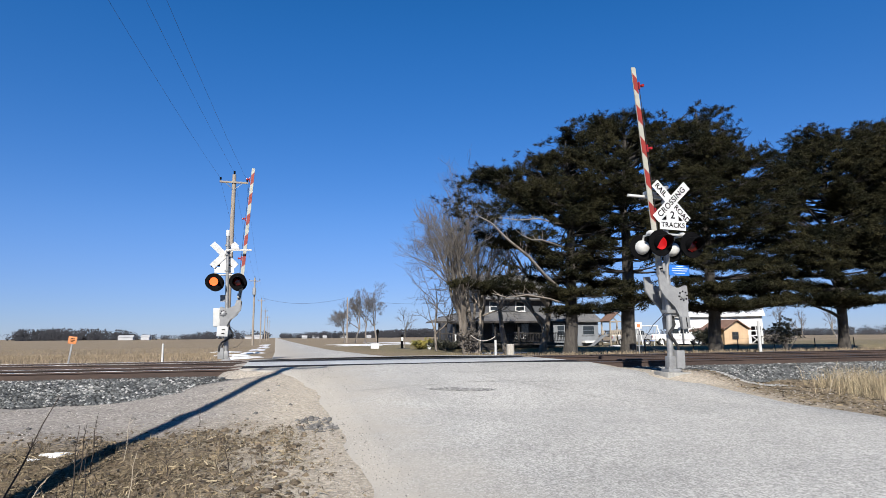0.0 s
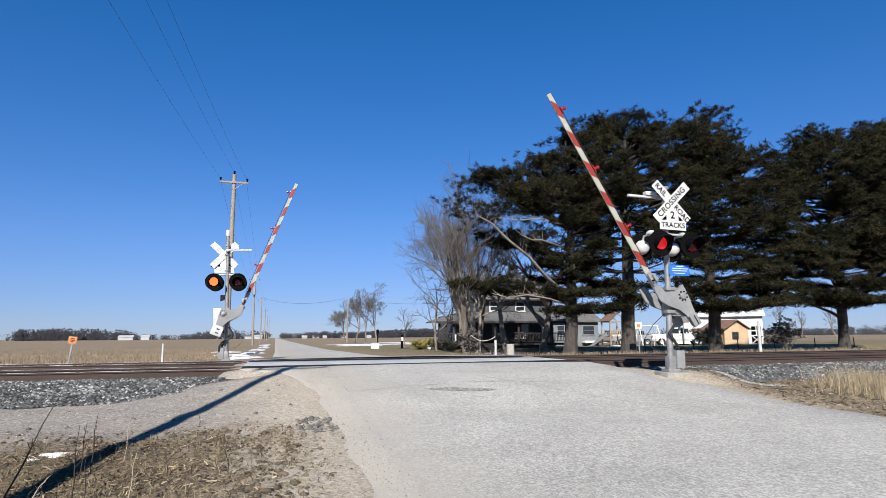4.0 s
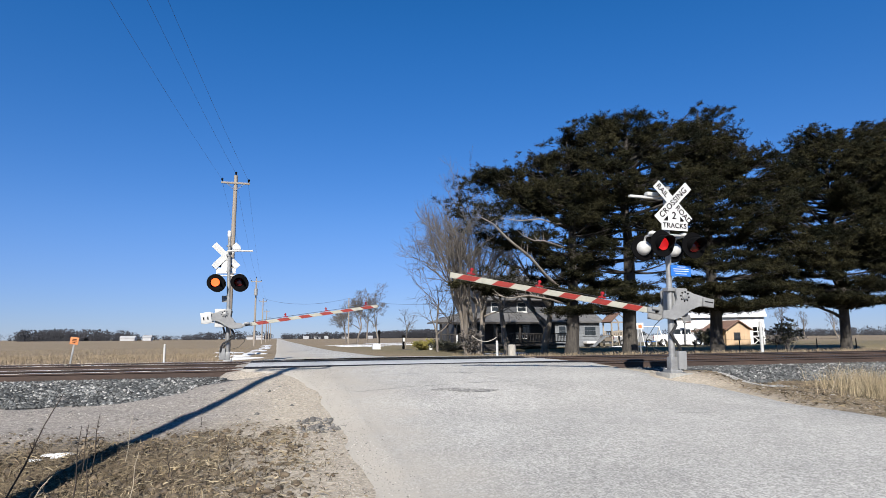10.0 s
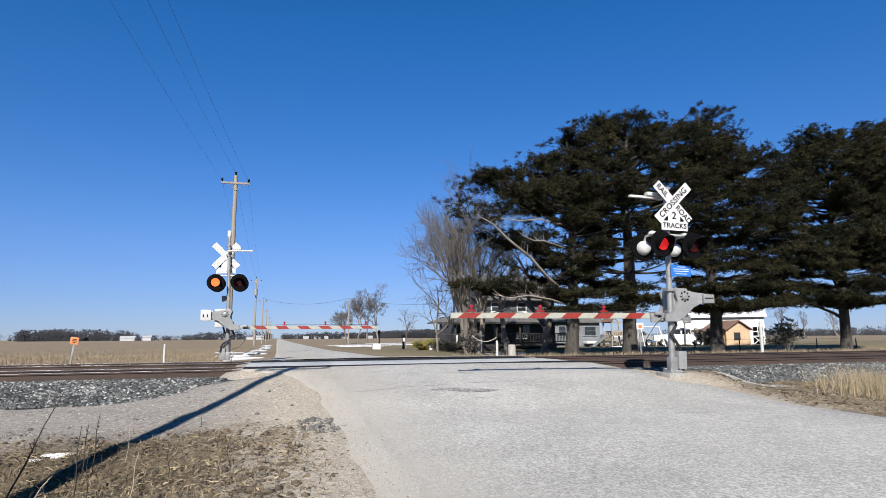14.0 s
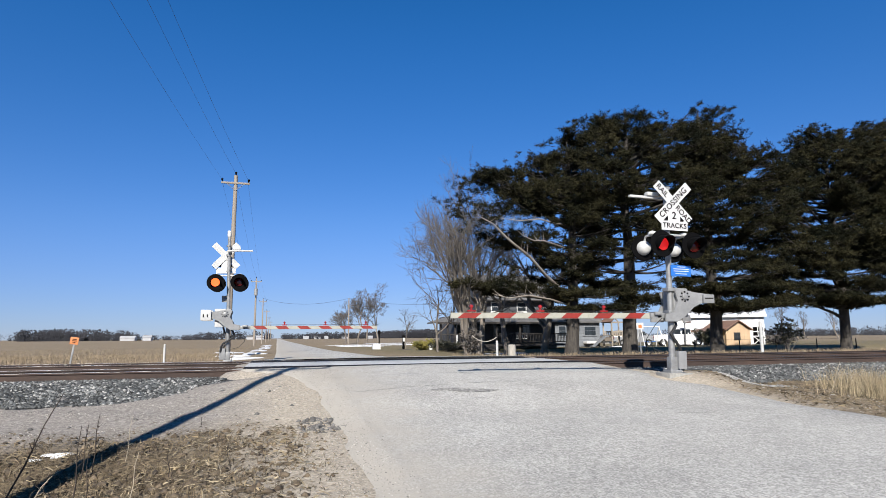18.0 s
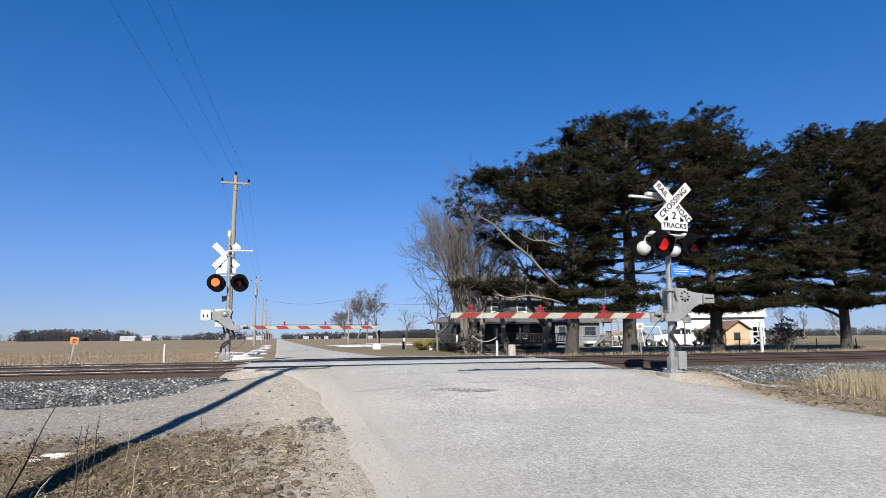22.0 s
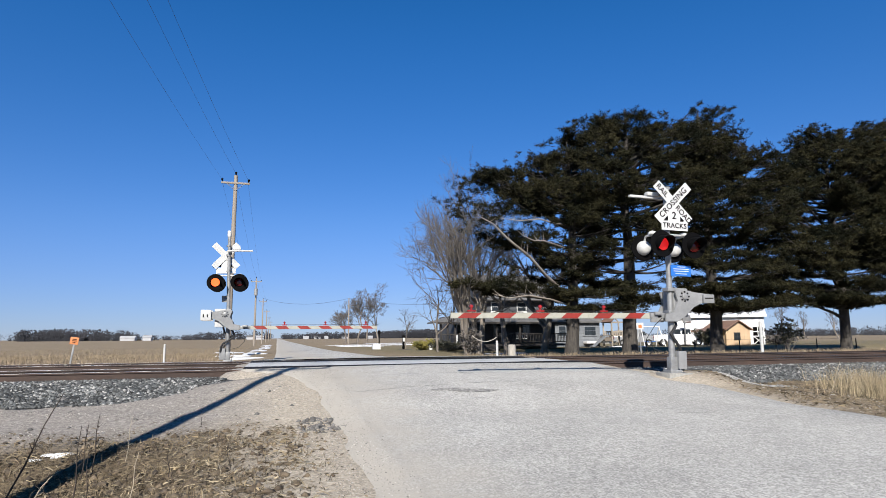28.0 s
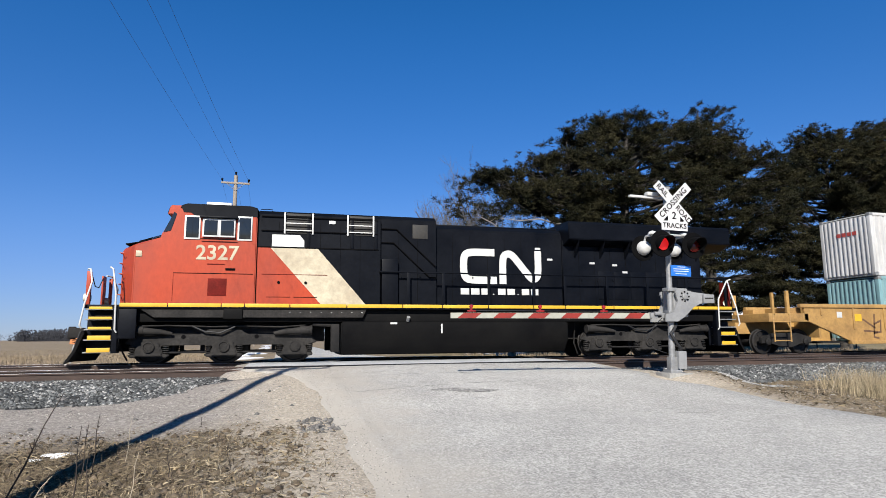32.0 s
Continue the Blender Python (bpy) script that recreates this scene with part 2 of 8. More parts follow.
def words(body, size, material, parent, m, name="lettering", label="", depth=0.002, width=1.0, bold=0.018):
    cu = bpy.data.curves.new(name, "FONT")
    cu.body, cu.size, cu.extrude, cu.align_x, cu.align_y = body, size, depth, "CENTER", "CENTER"
    cu.offset = size * bold
    cu.space_character = width
    tmp = bpy.data.objects.new(name, cu)
    scene.collection.objects.link(tmp)
    dg = bpy.context.evaluated_depsgraph_get()
    me = bpy.data.meshes.new_from_object(tmp.evaluated_get(dg))
    bpy.data.objects.remove(tmp)
    me.materials.clear()
    me.materials.append(material)
    ob = new(name, me)
    ob.parent, ob.matrix_basis = parent, m
    return tagged(ob, label)
# ---- ground ----
RAIL_TOP = -0.73
NEAR_TRACK, FAR_TRACK = 16.3, 20.5
ROAD_Y = [-80, 0, 6, 9.5, 11.5, 13.2, 14.6, 15.3, 22.0, 23.3, 25, 28, 34, 60, 200, 6000]
ROAD_Z = [-1.7, -1.5, -1.44, -1.28, -1.04, -0.87, -0.77, -0.745, -0.745, -0.79, -0.86, -0.92, -0.97, -1.1, -1.25, -1.3]
LAND_Y = [-80, 0, 6, 9.5, 12.5, 13.6, 15.0, 22.0, 24.5, 27, 30, 34, 60, 200, 6000]
LAND_Z = [-1.75, -1.55, -1.5, -1.36, -1.2, -1.16, -1.1, -1.1, -1.15, -1.12, -1.02, -0.98, -1.12, -1.28, -1.32]


def smooth01(v):
    v = np.clip(v, 0, 1)
    return v * v * (3 - 2 * v)


def road_left(y):
    return np.interp(y, [-80, 9, 12, 14.5, 15.3, 22, 23, 26, 40, 6000], [0.95, 0.92, 0.8, 0.1, -0.75, -0.75, -0.5, -0.1, 0.0, 0.0])


def road_right(y):
    return np.interp(y, [-80, 8, 11.5, 14, 15.3, 22, 23, 27, 50, 6000], [9.9, 9.4, 8.75, 8.2, 8.3, 8.9, 7.4, 5.1, 4.3, 4.3])


def gz(x, y):
    """Height of the ground."""
    x, y = np.asarray(x, float), np.asarray(y, float)
    road, land = np.interp(y, ROAD_Y, ROAD_Z), np.interp(y, LAND_Y, LAND_Z)
    out = np.maximum(road_left(y) - x, x - road_right(y))
    w = smooth01((out - 0.2) / np.where((y > 14) & (y < 23.5), 0.8, 3.2))
    z = road * (1 - w) + land * w
    mound = np.exp(-(((x - 9.3) / 0.95) ** 2 + ((y - 12.35) / 0.9) ** 2) ** 2)
    z = z + np.maximum(0, -0.84 - z) * mound
    mound = np.exp(-(((x + 1.9) / 1.3) ** 2 + ((y - 24.1) / 0.9) ** 2) ** 2)
    z = z + np.maximum(0, -0.86 - z) * mound
    z = z - 0.38 * smooth01((x - 10.5) / 4) * smooth01((y - 29) / 6) * (1 - smooth01((y - 45) / 4))
    # shallow ditch between the gravel shoulder and the near verge
    z = z + np.interp(y, [-80, 4.5, 6.5, 7.5, 8.45, 9.6], [0, -0.12, -0.24, -0.25, -0.135, 0]) * smooth01((0.1 - x) / 2.3)
    far = smooth01((np.hypot(x, y - 15) - 60) / 200)
    bumps = 0.03 * np.sin(x * 1.7 + np.sin(y * 1.1) * 2) * np.sin(y * 2.3 + 1) + 0.02 * np.sin(x * 4.1 + y * 1.3) * np.sin(y * 5.2 - x)
    return z + bumps * w * (1 - far)


def spaced(lo, hi, step, reach, start):
    near = list(np.arange(lo, hi + 1e-6, step))
    out, d = [], start
    while d < reach:
        out.append(d)
        d *= 1.45
    return np.array([lo - d for d in out[::-1]] + near + [hi + d for d in out])


def mixed_ground():
    """Bare field and dead lawn, with gravel by the tracks and straw litter near the road."""
    m = bpy.data.materials.new("winter_ground")
    m.use_nodes = True
    nt = m.node_tree
    bs = nt.nodes["Principled BSDF"]
    bs.inputs["Roughness"].default_value = 0.95
    bs.inputs["Specular IOR Level"].default_value = 0.2
    geo = nt.nodes.new("ShaderNodeNewGeometry")
    sep = nt.nodes.new("ShaderNodeSeparateXYZ")
    nt.links.new(geo.outputs["Position"], sep.inputs[0])

    def noisy(scale, detail=6, stretch=None):
        n = nt.nodes.new("ShaderNodeTexNoise")
        n.inputs["Scale"].default_value, n.inputs["Detail"].default_value, n.inputs["Roughness"].default_value = scale, detail, 0.65
        src = geo.outputs["Position"]
        if stretch:
            mp = nt.nodes.new("ShaderNodeMapping")
            mp.inputs["Scale"].default_value = stretch
            nt.links.new(src, mp.inputs[0])
            src = mp.outputs[0]
        nt.links.new(src, n.inputs[0])
        return n.outputs[0]

    def band(value, lo, hi):
        r = nt.nodes.new("ShaderNodeMapRange")
        r.inputs[1].default_value, r.inputs[2].default_value = lo, hi
        nt.links.new(value, r.inputs[0])
        return r.outputs[0]

    def calc(op, a, b):
        n = nt.nodes.new("ShaderNodeMath")
        n.operation = op
        for i, v in ((0, a), (1, b)):
            if isinstance(v, (int, float)):
                n.inputs[i].default_value = v
            else:
                nt.links.new(v, n.inputs[i])
        return n.outputs[0]

    def blend(f, a, b):
        n = nt.nodes.new("ShaderNodeMix")
        n.data_type = "RGBA"
        nt.links.new(f, n.inputs[0])
        for i, v in ((6, a), (7, b)):
            if isinstance(v, tuple):
                n.inputs[i].default_value = (*v, 1)
            else:
                nt.links.new(v, n.inputs[i])
        return n.outputs[2]
    x, y = sep.outputs[0], sep.outputs[1]
    wob = calc("MULTIPLY", calc("SUBTRACT", noisy(0.9), 0.5), 2.6)
    yy, xx = calc("ADD", y, wob), calc("ADD", x, wob)
    mid, fine, big = noisy(3.5), noisy(28), noisy(0.05)
    dirt = blend(band(mid, 0.35, 0.65), (0.065, 0.046, 0.03), (0.15, 0.115, 0.075))
    straw = blend(band(noisy(13, 8), 0.42, 0.6), dirt, (0.22, 0.17, 0.105))
    gravel = blend(band(noisy(16, 8), 0.35, 0.65), (0.24, 0.215, 0.19), (0.40, 0.365, 0.33))
    lawn = blend(band(noisy(0.6), 0.35, 0.65), (0.175, 0.14, 0.082), (0.25, 0.20, 0.122))
    lawn = blend(band(noisy(9), 0.3, 0.75), lawn, (0.17, 0.148, 0.085))
    field = blend(band(noisy(0.35, 6, (0.3, 1.6, 1)), 0.3, 0.7), (0.21, 0.162, 0.108), (0.31, 0.245, 0.165))
    field = blend(band(big, 0.45, 0.6), field, (0.24, 0.188, 0.125))
    shade = blend(band(noisy(20, 8), 0.3, 0.7), (0.42, 0.42, 0.42), (1.09, 1.09, 1.09))
    near = blend(band(yy, 8.7, 10.3), straw, gravel)
    near = blend(band(xx, -1.2, 0.1), near, blend(band(noisy(24, 8), 0.3, 0.7), (0.40, 0.347, 0.277), (0.54, 0.476, 0.39)))
    verge = blend(band(noisy(13, 8), 0.36, 0.6), (0.14, 0.105, 0.068), (0.33, 0.262, 0.178))
    near = blend(band(xx, 8.6, 10.2), near, verge)
    left_far = blend(band(x, 4.0, 9.0), field, lawn)
    left_far = blend(band(y, 75, 100), left_far, field)
    col = blend(band(yy, 22.6, 25.0), near, left_far)
    tone = nt.nodes.new("ShaderNodeMix")
    tone.data_type, tone.blend_type = "RGBA", "MULTIPLY"
    tone.inputs[0].default_value = 1.0
    nt.links.new(col, tone.inputs[6])
    nt.links.new(shade, tone.inputs[7])
    nt.links.new(tone.outputs[2], bs.inputs["Base Color"])
    bp = nt.nodes.new("ShaderNodeBump")
    bp.inputs["Strength"].default_value, bp.inputs["Distance"].default_value = 0.7, 0.04
    nt.links.new(fine, bp.inputs["Height"])
    nt.links.new(bp.outputs[0], bs.inputs["Normal"])
    return m


M_GROUND = mixed_ground()
GX, GY = spaced(-14, 46, 0.33, 6000, 0.6), spaced(-1, 46, 0.25, 6000, 0.6)
gxx, gyy = np.meshgrid(GX, GY)
gv = np.stack([gxx, gyy, gz(gxx, gyy)], -1).reshape(-1, 3)
ci = (np.arange(len(GY) - 1)[:, None] * len(GX) + np.arange(len(GX) - 1)[None]).ravel()
ground = cloud("ground", gv, np.stack([ci, ci + 1, ci + 1 + len(GX), ci + len(GX)], -1), M_GROUND, smooth=True)
tagged(ground, "flat winter farmland with dead grass, dirt and gravel", "ground", kind="structure")


# ---- road ----
def road_strip(name, ys, lift, label, ragged=0.0):
    rng = np.random.RandomState(5)
    rows = []
    wob = np.convolve(rng.randn(len(ys) + 8), np.ones(5) / 5, "same")[:len(ys)] * ragged
    wob2 = np.convolve(rng.randn(len(ys) + 8), np.ones(5) / 5, "same")[:len(ys)] * ragged
    cols = np.linspace(0, 1, 13)
    for i, y in enumerate(ys):
        a, b = float(road_left(y)) + wob[i], float(road_right(y)) + wob2[i]
        z = float(np.interp(y, ROAD_Y, ROAD_Z)) + lift
        rows += [(a - 0.12, y, z - 0.09)] + [(a + (b - a) * c, y, z + 0.035 * math.sin(math.pi * c)) for c in cols] + [(b + 0.12, y, z - 0.09)]
    k = len(cols) + 2
    q = (np.arange(len(ys) - 1)[:, None] * k + np.arange(k - 1)[None]).ravel()
    ob = cloud(name, np.array(rows), np.stack([q, q + 1, q + 1 + k, q + k], -1), M_ASPHALT, smooth=True)
    return tagged(ob, label, "road", kind="structure")


road_strip("road", np.concatenate([np.arange(-70, 0, 5), np.arange(0, 15.56, 0.2)]), 0.025, "sun-bleached chip-seal country road running up to the crossing", 0.09)
road_strip("road_far", np.concatenate([np.arange(21.32, 34, 0.4), np.arange(34, 120, 4), np.arange(120, 2400, 60)]), 0.025, "straight pale country road beyond the tracks", 0.06)


# ---- tracks ----
def rail_section(y):
    """Outline of a rail, foot to head."""
    s = [(-0.075, -0.18), (0.075, -0.18), (0.075, -0.165), (0.012, -0.145), (0.012, -0.045), (0.036, -0.036), (0.036, -0.006), (-0.036, -0.006), (-0.036, -0.036), (-0.012, -0.045), (-0.012, -0.145), (-0.075, -0.165)]
    return [(y + a, RAIL_TOP + b) for a, b in s]


def track(name, yc):
    t = thing(name, pose(0, 0, 0), "railway track with rusty rails and bright worn heads on ballast", "railway track", "tracks", "structure")
    for side in (-1, 1):
        y = yc + side * 0.7525
        r = part("rail", plate(bmesh.new(), rail_section(y), -500, 760, "x"), M_RAILSIDE, t)
        bm = bmesh.new()
        box(bm, (-500, y - 0.034, RAIL_TOP - 0.006), (760, y + 0.034, RAIL_TOP), 0.004)
        part("rail_head", bm, M_RAILTOP, r, "polished rail head")
    return t


track_near, track_far = track("track_near", NEAR_TRACK), track("track_far", FAR_TRACK)
XL, XR = -0.8, 8.6


def crossing_panel(name, y0, y1, material, label, top=RAIL_TOP - 0.004):
    p = thing(name, pose(0, 0, 0), label, "crossing panel", "crossing panels", "structure")
    n = 4
    for i in range(n):
        a, b = XL + (XR - XL) * i / n, XL + (XR - XL) * (i + 1) / n
        part("panel", box(bmesh.new(), (a + 0.006, y0, top - 0.2), (b - 0.006, y1, top), 0.012), material, p)
    return p


G = 0.7525
for yc in (NEAR_TRACK, FAR_TRACK):
    crossing_panel("crossing_panel", yc - G + 0.10, yc + G - 0.10, M_RUBBER, "worn crossing panels laid between the rails")
crossing_panel("crossing_panel", NEAR_TRACK + G + 0.05, FAR_TRACK - G - 0.05, M_PANEL, "pale crossing surface between the two tracks")
# ballast beds: trapezoid banks left and right of the crossing
BANK = [(12.7, -1.22), (14.6, -0.93), (17.9, -0.91), (18.4, -0.96), (18.9, -0.91), (22.0, -0.93), (23.4, -1.16)]


def bank_z(y):
    return np.interp(y, [p[0] for p in BANK], [p[1] for p in BANK])


for name, x0, x1 in (("ballast_west", -500, XL - 0.05), ("ballast_east", XR + 0.05, 760)):
    part(name, plate(bmesh.new(), BANK + [(23.4, -1.4), (12.7, -1.4)], x0, x1, "x"), M_BALLASTBED)
    tagged(bpy.data.objects[name], "bank of crushed grey stone under the tracks", "ballast", kind="structure")
rng = np.random.RandomState(3)
tie_mesh = None
for tr, yc in ((track_near, NEAR_TRACK), (track_far, FAR_TRACK)):
    for x in np.arange(-24, 46, 0.53):
        if XL - 0.2 < x < XR + 0.2:
            continue
        if tie_mesh is None:
            tie_mesh = part("tie", box(bmesh.new(), (-0.115, -1.3, -0.17), (0.115, 1.3, 0.0), 0.012), M_TIE, tr, at=pose(x, yc, RAIL_TOP - 0.183))
        else:
            share("tie", tie_mesh, tr, pose(x, yc + rng.uniform(-0.04, 0.04), RAIL_TOP - 0.183, 0, 0, rng.uniform(-1, 1)))


# loose stones
def stones(name, pts, size, material, label):
    """Angular stones at the points, each an eight-faced lump."""
    r = np.random.RandomState(len(pts))
    base = np.array([(1, 0, 0), (-1, 0, 0), (0, 1, 0), (0, -1, 0), (0, 0, 1), (0, 0, -1), (0.65, 0.65, 0.5), (-0.6, -0.65, 0.55)], float)
    tri = np.array([(0, 6, 4), (6, 2, 4), (2, 1, 4), (1, 7, 4), (7, 3, 4), (3, 0, 4), (0, 2, 6), (1, 3, 7), (2, 0, 5), (1, 2, 5), (3, 1, 5), (0, 3, 5)])
    n = len(pts)
    v = base[None] * (1 + 0.45 * r.uniform(-1, 1, (n, 8, 1))) * (size * (0.55 + 0.8 * r.rand(n, 1, 1))) * np.array([1.15, 1.0, 0.75])
    a = r.uniform(0, 6.28, n)
    c, s = np.cos(a)[:, None], np.sin(a)[:, None]
    v = np.stack([v[..., 0] * c - v[..., 1] * s, v[..., 0] * s + v[..., 1] * c, v[..., 2]], -1) + pts[:, None]
    f = (np.arange(n)[:, None, None] * 8 + tri[None]).reshape(-1, 3)
    ob = cloud(name, v.reshape(-1, 3), f, material)
    return tagged(ob, label, "stones", kind="stuff")


def scatter(n, x0, x1, y0, y1, zf, lift=0.0, seed=1):
    r = np.random.RandomState(seed)
    x, y = r.uniform(x0, x1, n), r.uniform(y0, y1, n)
    return np.stack([x, y, zf(x, y) + lift], -1)


pts = np.concatenate([scatter(30000, -16, XL - 0.3, 12.75, 15.5, lambda x, y: bank_z(y), 0.01, 11), scatter(24000, XR + 0.7, 27, 12.9, 15.5, lambda x, y: bank_z(y), 0.01, 12),
                      scatter(3000, -16, XL, 15.6, 23, lambda x, y: bank_z(y), 0.0, 13), scatter(4000, XR, 30, 15.6, 23, lambda x, y: bank_z(y), 0.0, 14)])
stones("ballast_stones", pts, 0.034, M_BALLAST, "loose grey and white ballast stones along the tracks")
pts = np.concatenate([scatter(2600, -16, XL - 0.3, 12.75, 15.5, lambda x, y: bank_z(y), 0.02, 16), scatter(1500, XR + 0.7, 27, 12.9, 15.5, lambda x, y: bank_z(y), 0.02, 17)])
stones("pale_ballast", pts, 0.032, M_PALESTONE, "pale limestone pieces among the grey ballast")
# ---- crossing signals ----
def blade_outline(angle, half=0.61, w=0.114, cx=0.0, cz=0.0):
    c, s = math.cos(angle), math.sin(angle)
    return [(cx + a * c - b * s, cz + a * s + b * c) for a, b in ((-half, -w), (half, -w), (half, w), (-half, w))]


def lamp_unit(sig, x, y, z, facing, lit_first, lit_material):
    """A flasher: round backing, hood, housing and a lens that swings its lit side out. facing: -1 towards -y."""
    bm = bmesh.new()
    lathe(bm, (x, y, z), (0, facing, 0), [(0.0, 0.0), (0.30, 0.0), (0.305, 0.012), (0.30, 0.024), (0.17, 0.024), (0.165, 0.0), (0.0, -0.0)], 28)
    unit = part("flasher", bm, M_BLACK, sig, "round black backing with a red lens")
    bm = bmesh.new()
    lathe(bm, (x, y, z), (0, -facing, 0), [(0.172, 0.0), (0.168, 0.05), (0.14, 0.12), (0.09, 0.16), (0.0, 0.17)], 24)
    part("lamp_back", bm, M_WHITEMET, unit, "white rounded lamp housing")
    bm = bmesh.new()
    n, ring0, ring1 = 20, [], []
    for k in range(n + 1):
        a = math.radians(-32 + 244 * k / n)
        depth = 0.05 + 0.27 * math.sin(math.pi * k / n) ** 0.7
        for r, store in ((0.185, ring0), (0.173, ring1)):
            store.append((bm.verts.new((x + r * math.cos(a), y + facing * 0.02, z + r * math.sin(a))), bm.verts.new((x + r * 0.97 * math.cos(a), y + facing * (0.02 + depth), z + r * 0.97 * math.sin(a) - 0.03))))
    for ring in (ring0, ring1):
        for (a, b), (c, d) in zip(ring, ring[1:]):
            bm.faces.new((a, c, d, b))
    for (a, b), (c, d), (e, f), (g, h) in zip(ring0, ring0[1:], ring1, ring1[1:]):
        bm.faces.new((b, d, h, f))
    part("hood", bm, M_BLACK, unit)
    # the lens: lit on one side, dark on the other
    bm = bmesh.new()
    lathe(bm, (0, 0, 0), (0, facing, 0), [(0.15, 0.004), (0.12, 0.022), (0.07, 0.034), (0.0, 0.04)], 22)
    core = part("lens", bm, lit_material, unit, "red signal lens", pose(x, y + facing * 0.03, z))
    dark = bmesh.new()
    lathe(dark, (0, 0, 0), (0, -facing, 0), [(0.15, 0.004), (0.12, 0.022), (0.07, 0.034), (0.0, 0.04)], 22)
    me2 = bpy.data.meshes.new("dark_side")
    dark.to_mesh(me2)
    dark.free()
    joined = bmesh.new()
    joined.from_mesh(core.data)
    k = len(joined.faces)
    joined.from_mesh(me2)
    joined.faces.ensure_lookup_table()
    for f in joined.faces[k:]:
        f.material_index = 1
    for f in joined.faces:
        f.smooth = True
    joined.to_mesh(core.data)
    joined.free()
    core.data.materials.append(M_LENSDARK)
    core["lit_first"] = 1 if lit_first else 0
    return core


def railroad_signal(m, label, near):
    """Mast with crossbuck, four flashers, gate mechanism and arm. Faces -y, the arm reaches to -x."""
    s = thing("railroad_signal", m, label, "crossing signal", "crossing signals")
    part("mast", tube(bmesh.new(), [(0, 0, 0.0), (0, 0, 2.0), (0, 0, 4.22 if near else 4.62)], [0.075, 0.066, 0.06], 16), M_STEEL, s)
    part("finial", lathe(bmesh.new(), (0, 0, 4.2 if near else 4.6), (0, 0, 1), [(0.075, 0), (0.075, 0.04 if near else 0.2), (0.06, 0.06 if near else 0.23), (0, 0.07 if near else 0.24)], 14), M_WHITEMET, s)
    bm = box(bmesh.new(), (-0.15, -0.15, -0.02), (0.15, 0.15, 0.05), 0.01)
    part("base_casting", box(bm, (-0.09, -0.09, 0.03), (0.09, 0.09, 0.34), 0.03), M_STEEL, s)
    part("junction_box", box(bmesh.new(), (0.07, -0.15, 0.07), (0.28, 0.12, 0.47), 0.015), M_GREY, s)
    part("foundation", box(bmesh.new(), (-0.26, -0.26, -0.45), (0.36, 0.26, -0.015), 0.02), M_CONCRETE, s)
    for dx in (-0.12, 0.12):
        part("bolt", tube(bmesh.new(), [(dx, -0.12, 0.05), (dx, -0.12, 0.10)], 0.018, 6), M_STEEL, s)
    # crossbuck: two blades with black lettering
    for k, ang in ((0, math.radians(-45)), (1, math.radians(45))):
        y = -0.085 - 0.012 * k
        blade = part("crossbuck_blade", plate(bmesh.new(), blade_outline(ang, cx=0.12, cz=3.9), y - 0.004, y + 0.004, "y", 0.002), M_WHITE if near else M_WHITEMET, s, "white reflective sign blade")
        for text, along in ((("RAIL", -0.385), ("ROAD", 0.385)) if k == 0 else (("CROSSING", 0.0),)):
            mm = pose(0.12 + along * math.cos(ang), y - 0.008, 3.9 + along * math.sin(ang)) @ Matrix.Rotation(radians(90), 4, "X") @ Matrix.Rotation(ang, 4, "Z")
            words(text, 0.182 if k == 0 else 0.195, M_BLACK, blade, mm, "lettering", "black letters", width=1.08 if k else 1.0)
    bm = plate(bmesh.new(), [(-0.04, 3.40), (0.28, 3.40), (0.28, 3.60), (0.16, 3.77), (0.08, 3.77), (-0.04, 3.60)], -0.114, -0.108, "y")
    top = part("track_count_plate", bm, M_WHITE, s, "white plate under the crossbuck")
    words("2", 0.24, M_BLACK, top, pose(0.12, -0.118, 3.575) @ Matrix.Rotation(radians(90), 4, "X"))
    for sx in (-1, 1):
        part("plate_gap", plate(bmesh.new(), [(0.12 + sx * 0.115, 3.47), (0.12 + sx * 0.28, 3.47), (0.12 + sx * 0.115, 3.62)], -0.112, -0.109, "y"), M_BLACK, top)
    low = part("tracks_plate", plate(bmesh.new(), [(-0.23, 3.23), (0.47, 3.23), (0.47, 3.45), (-0.23, 3.45)], -0.122, -0.116, "y", 0.003), M_WHITE, s, "white plate lettered in black")
    words("TRACKS", 0.165, M_BLACK, low, pose(0.12, -0.126, 3.34) @ Matrix.Rotation(radians(90), 4, "X"), width=1.05)
    for z in (3.3, 3.9, 4.25):
        part("sign_clamp", lathe(bmesh.new(), (0.02, 0, z - 0.03), (0, 0, 1), [(0.06, 0), (0.085, 0), (0.085, 0.06), (0.06, 0.06)], 14), M_STEEL, s)
    # arm rest bar with its small lamp
    bar = part("arm_rest", box(bmesh.new(), (-0.86, 0.14, 4.02), (0.05, 0.22, 4.075), 0.008), M_WHITEMET, s, "white bar that holds the raised arm")
    part("rest_bracket", box(bmesh.new(), (-0.42, 0.10, 4.08), (-0.12, 0.24, 4.17), 0.01), M_WHITEMET, bar)
    # flasher crossarm and four units
    part("flasher_arm", tube(bmesh.new(), [(-0.5, 0, 3.14), (0.56, 0, 3.14)], 0.03, 10), M_WHITEMET, s)
    for sx in (-0.39, 0.43):
        part("junction_cap", lathe(bmesh.new(), (sx, 0, 3.12), (0, 0, 1), [(0.09, 0), (0.1, 0.03), (0.07, 0.08), (0, 0.1)], 12), M_WHITEMET, s)
    lenses = []
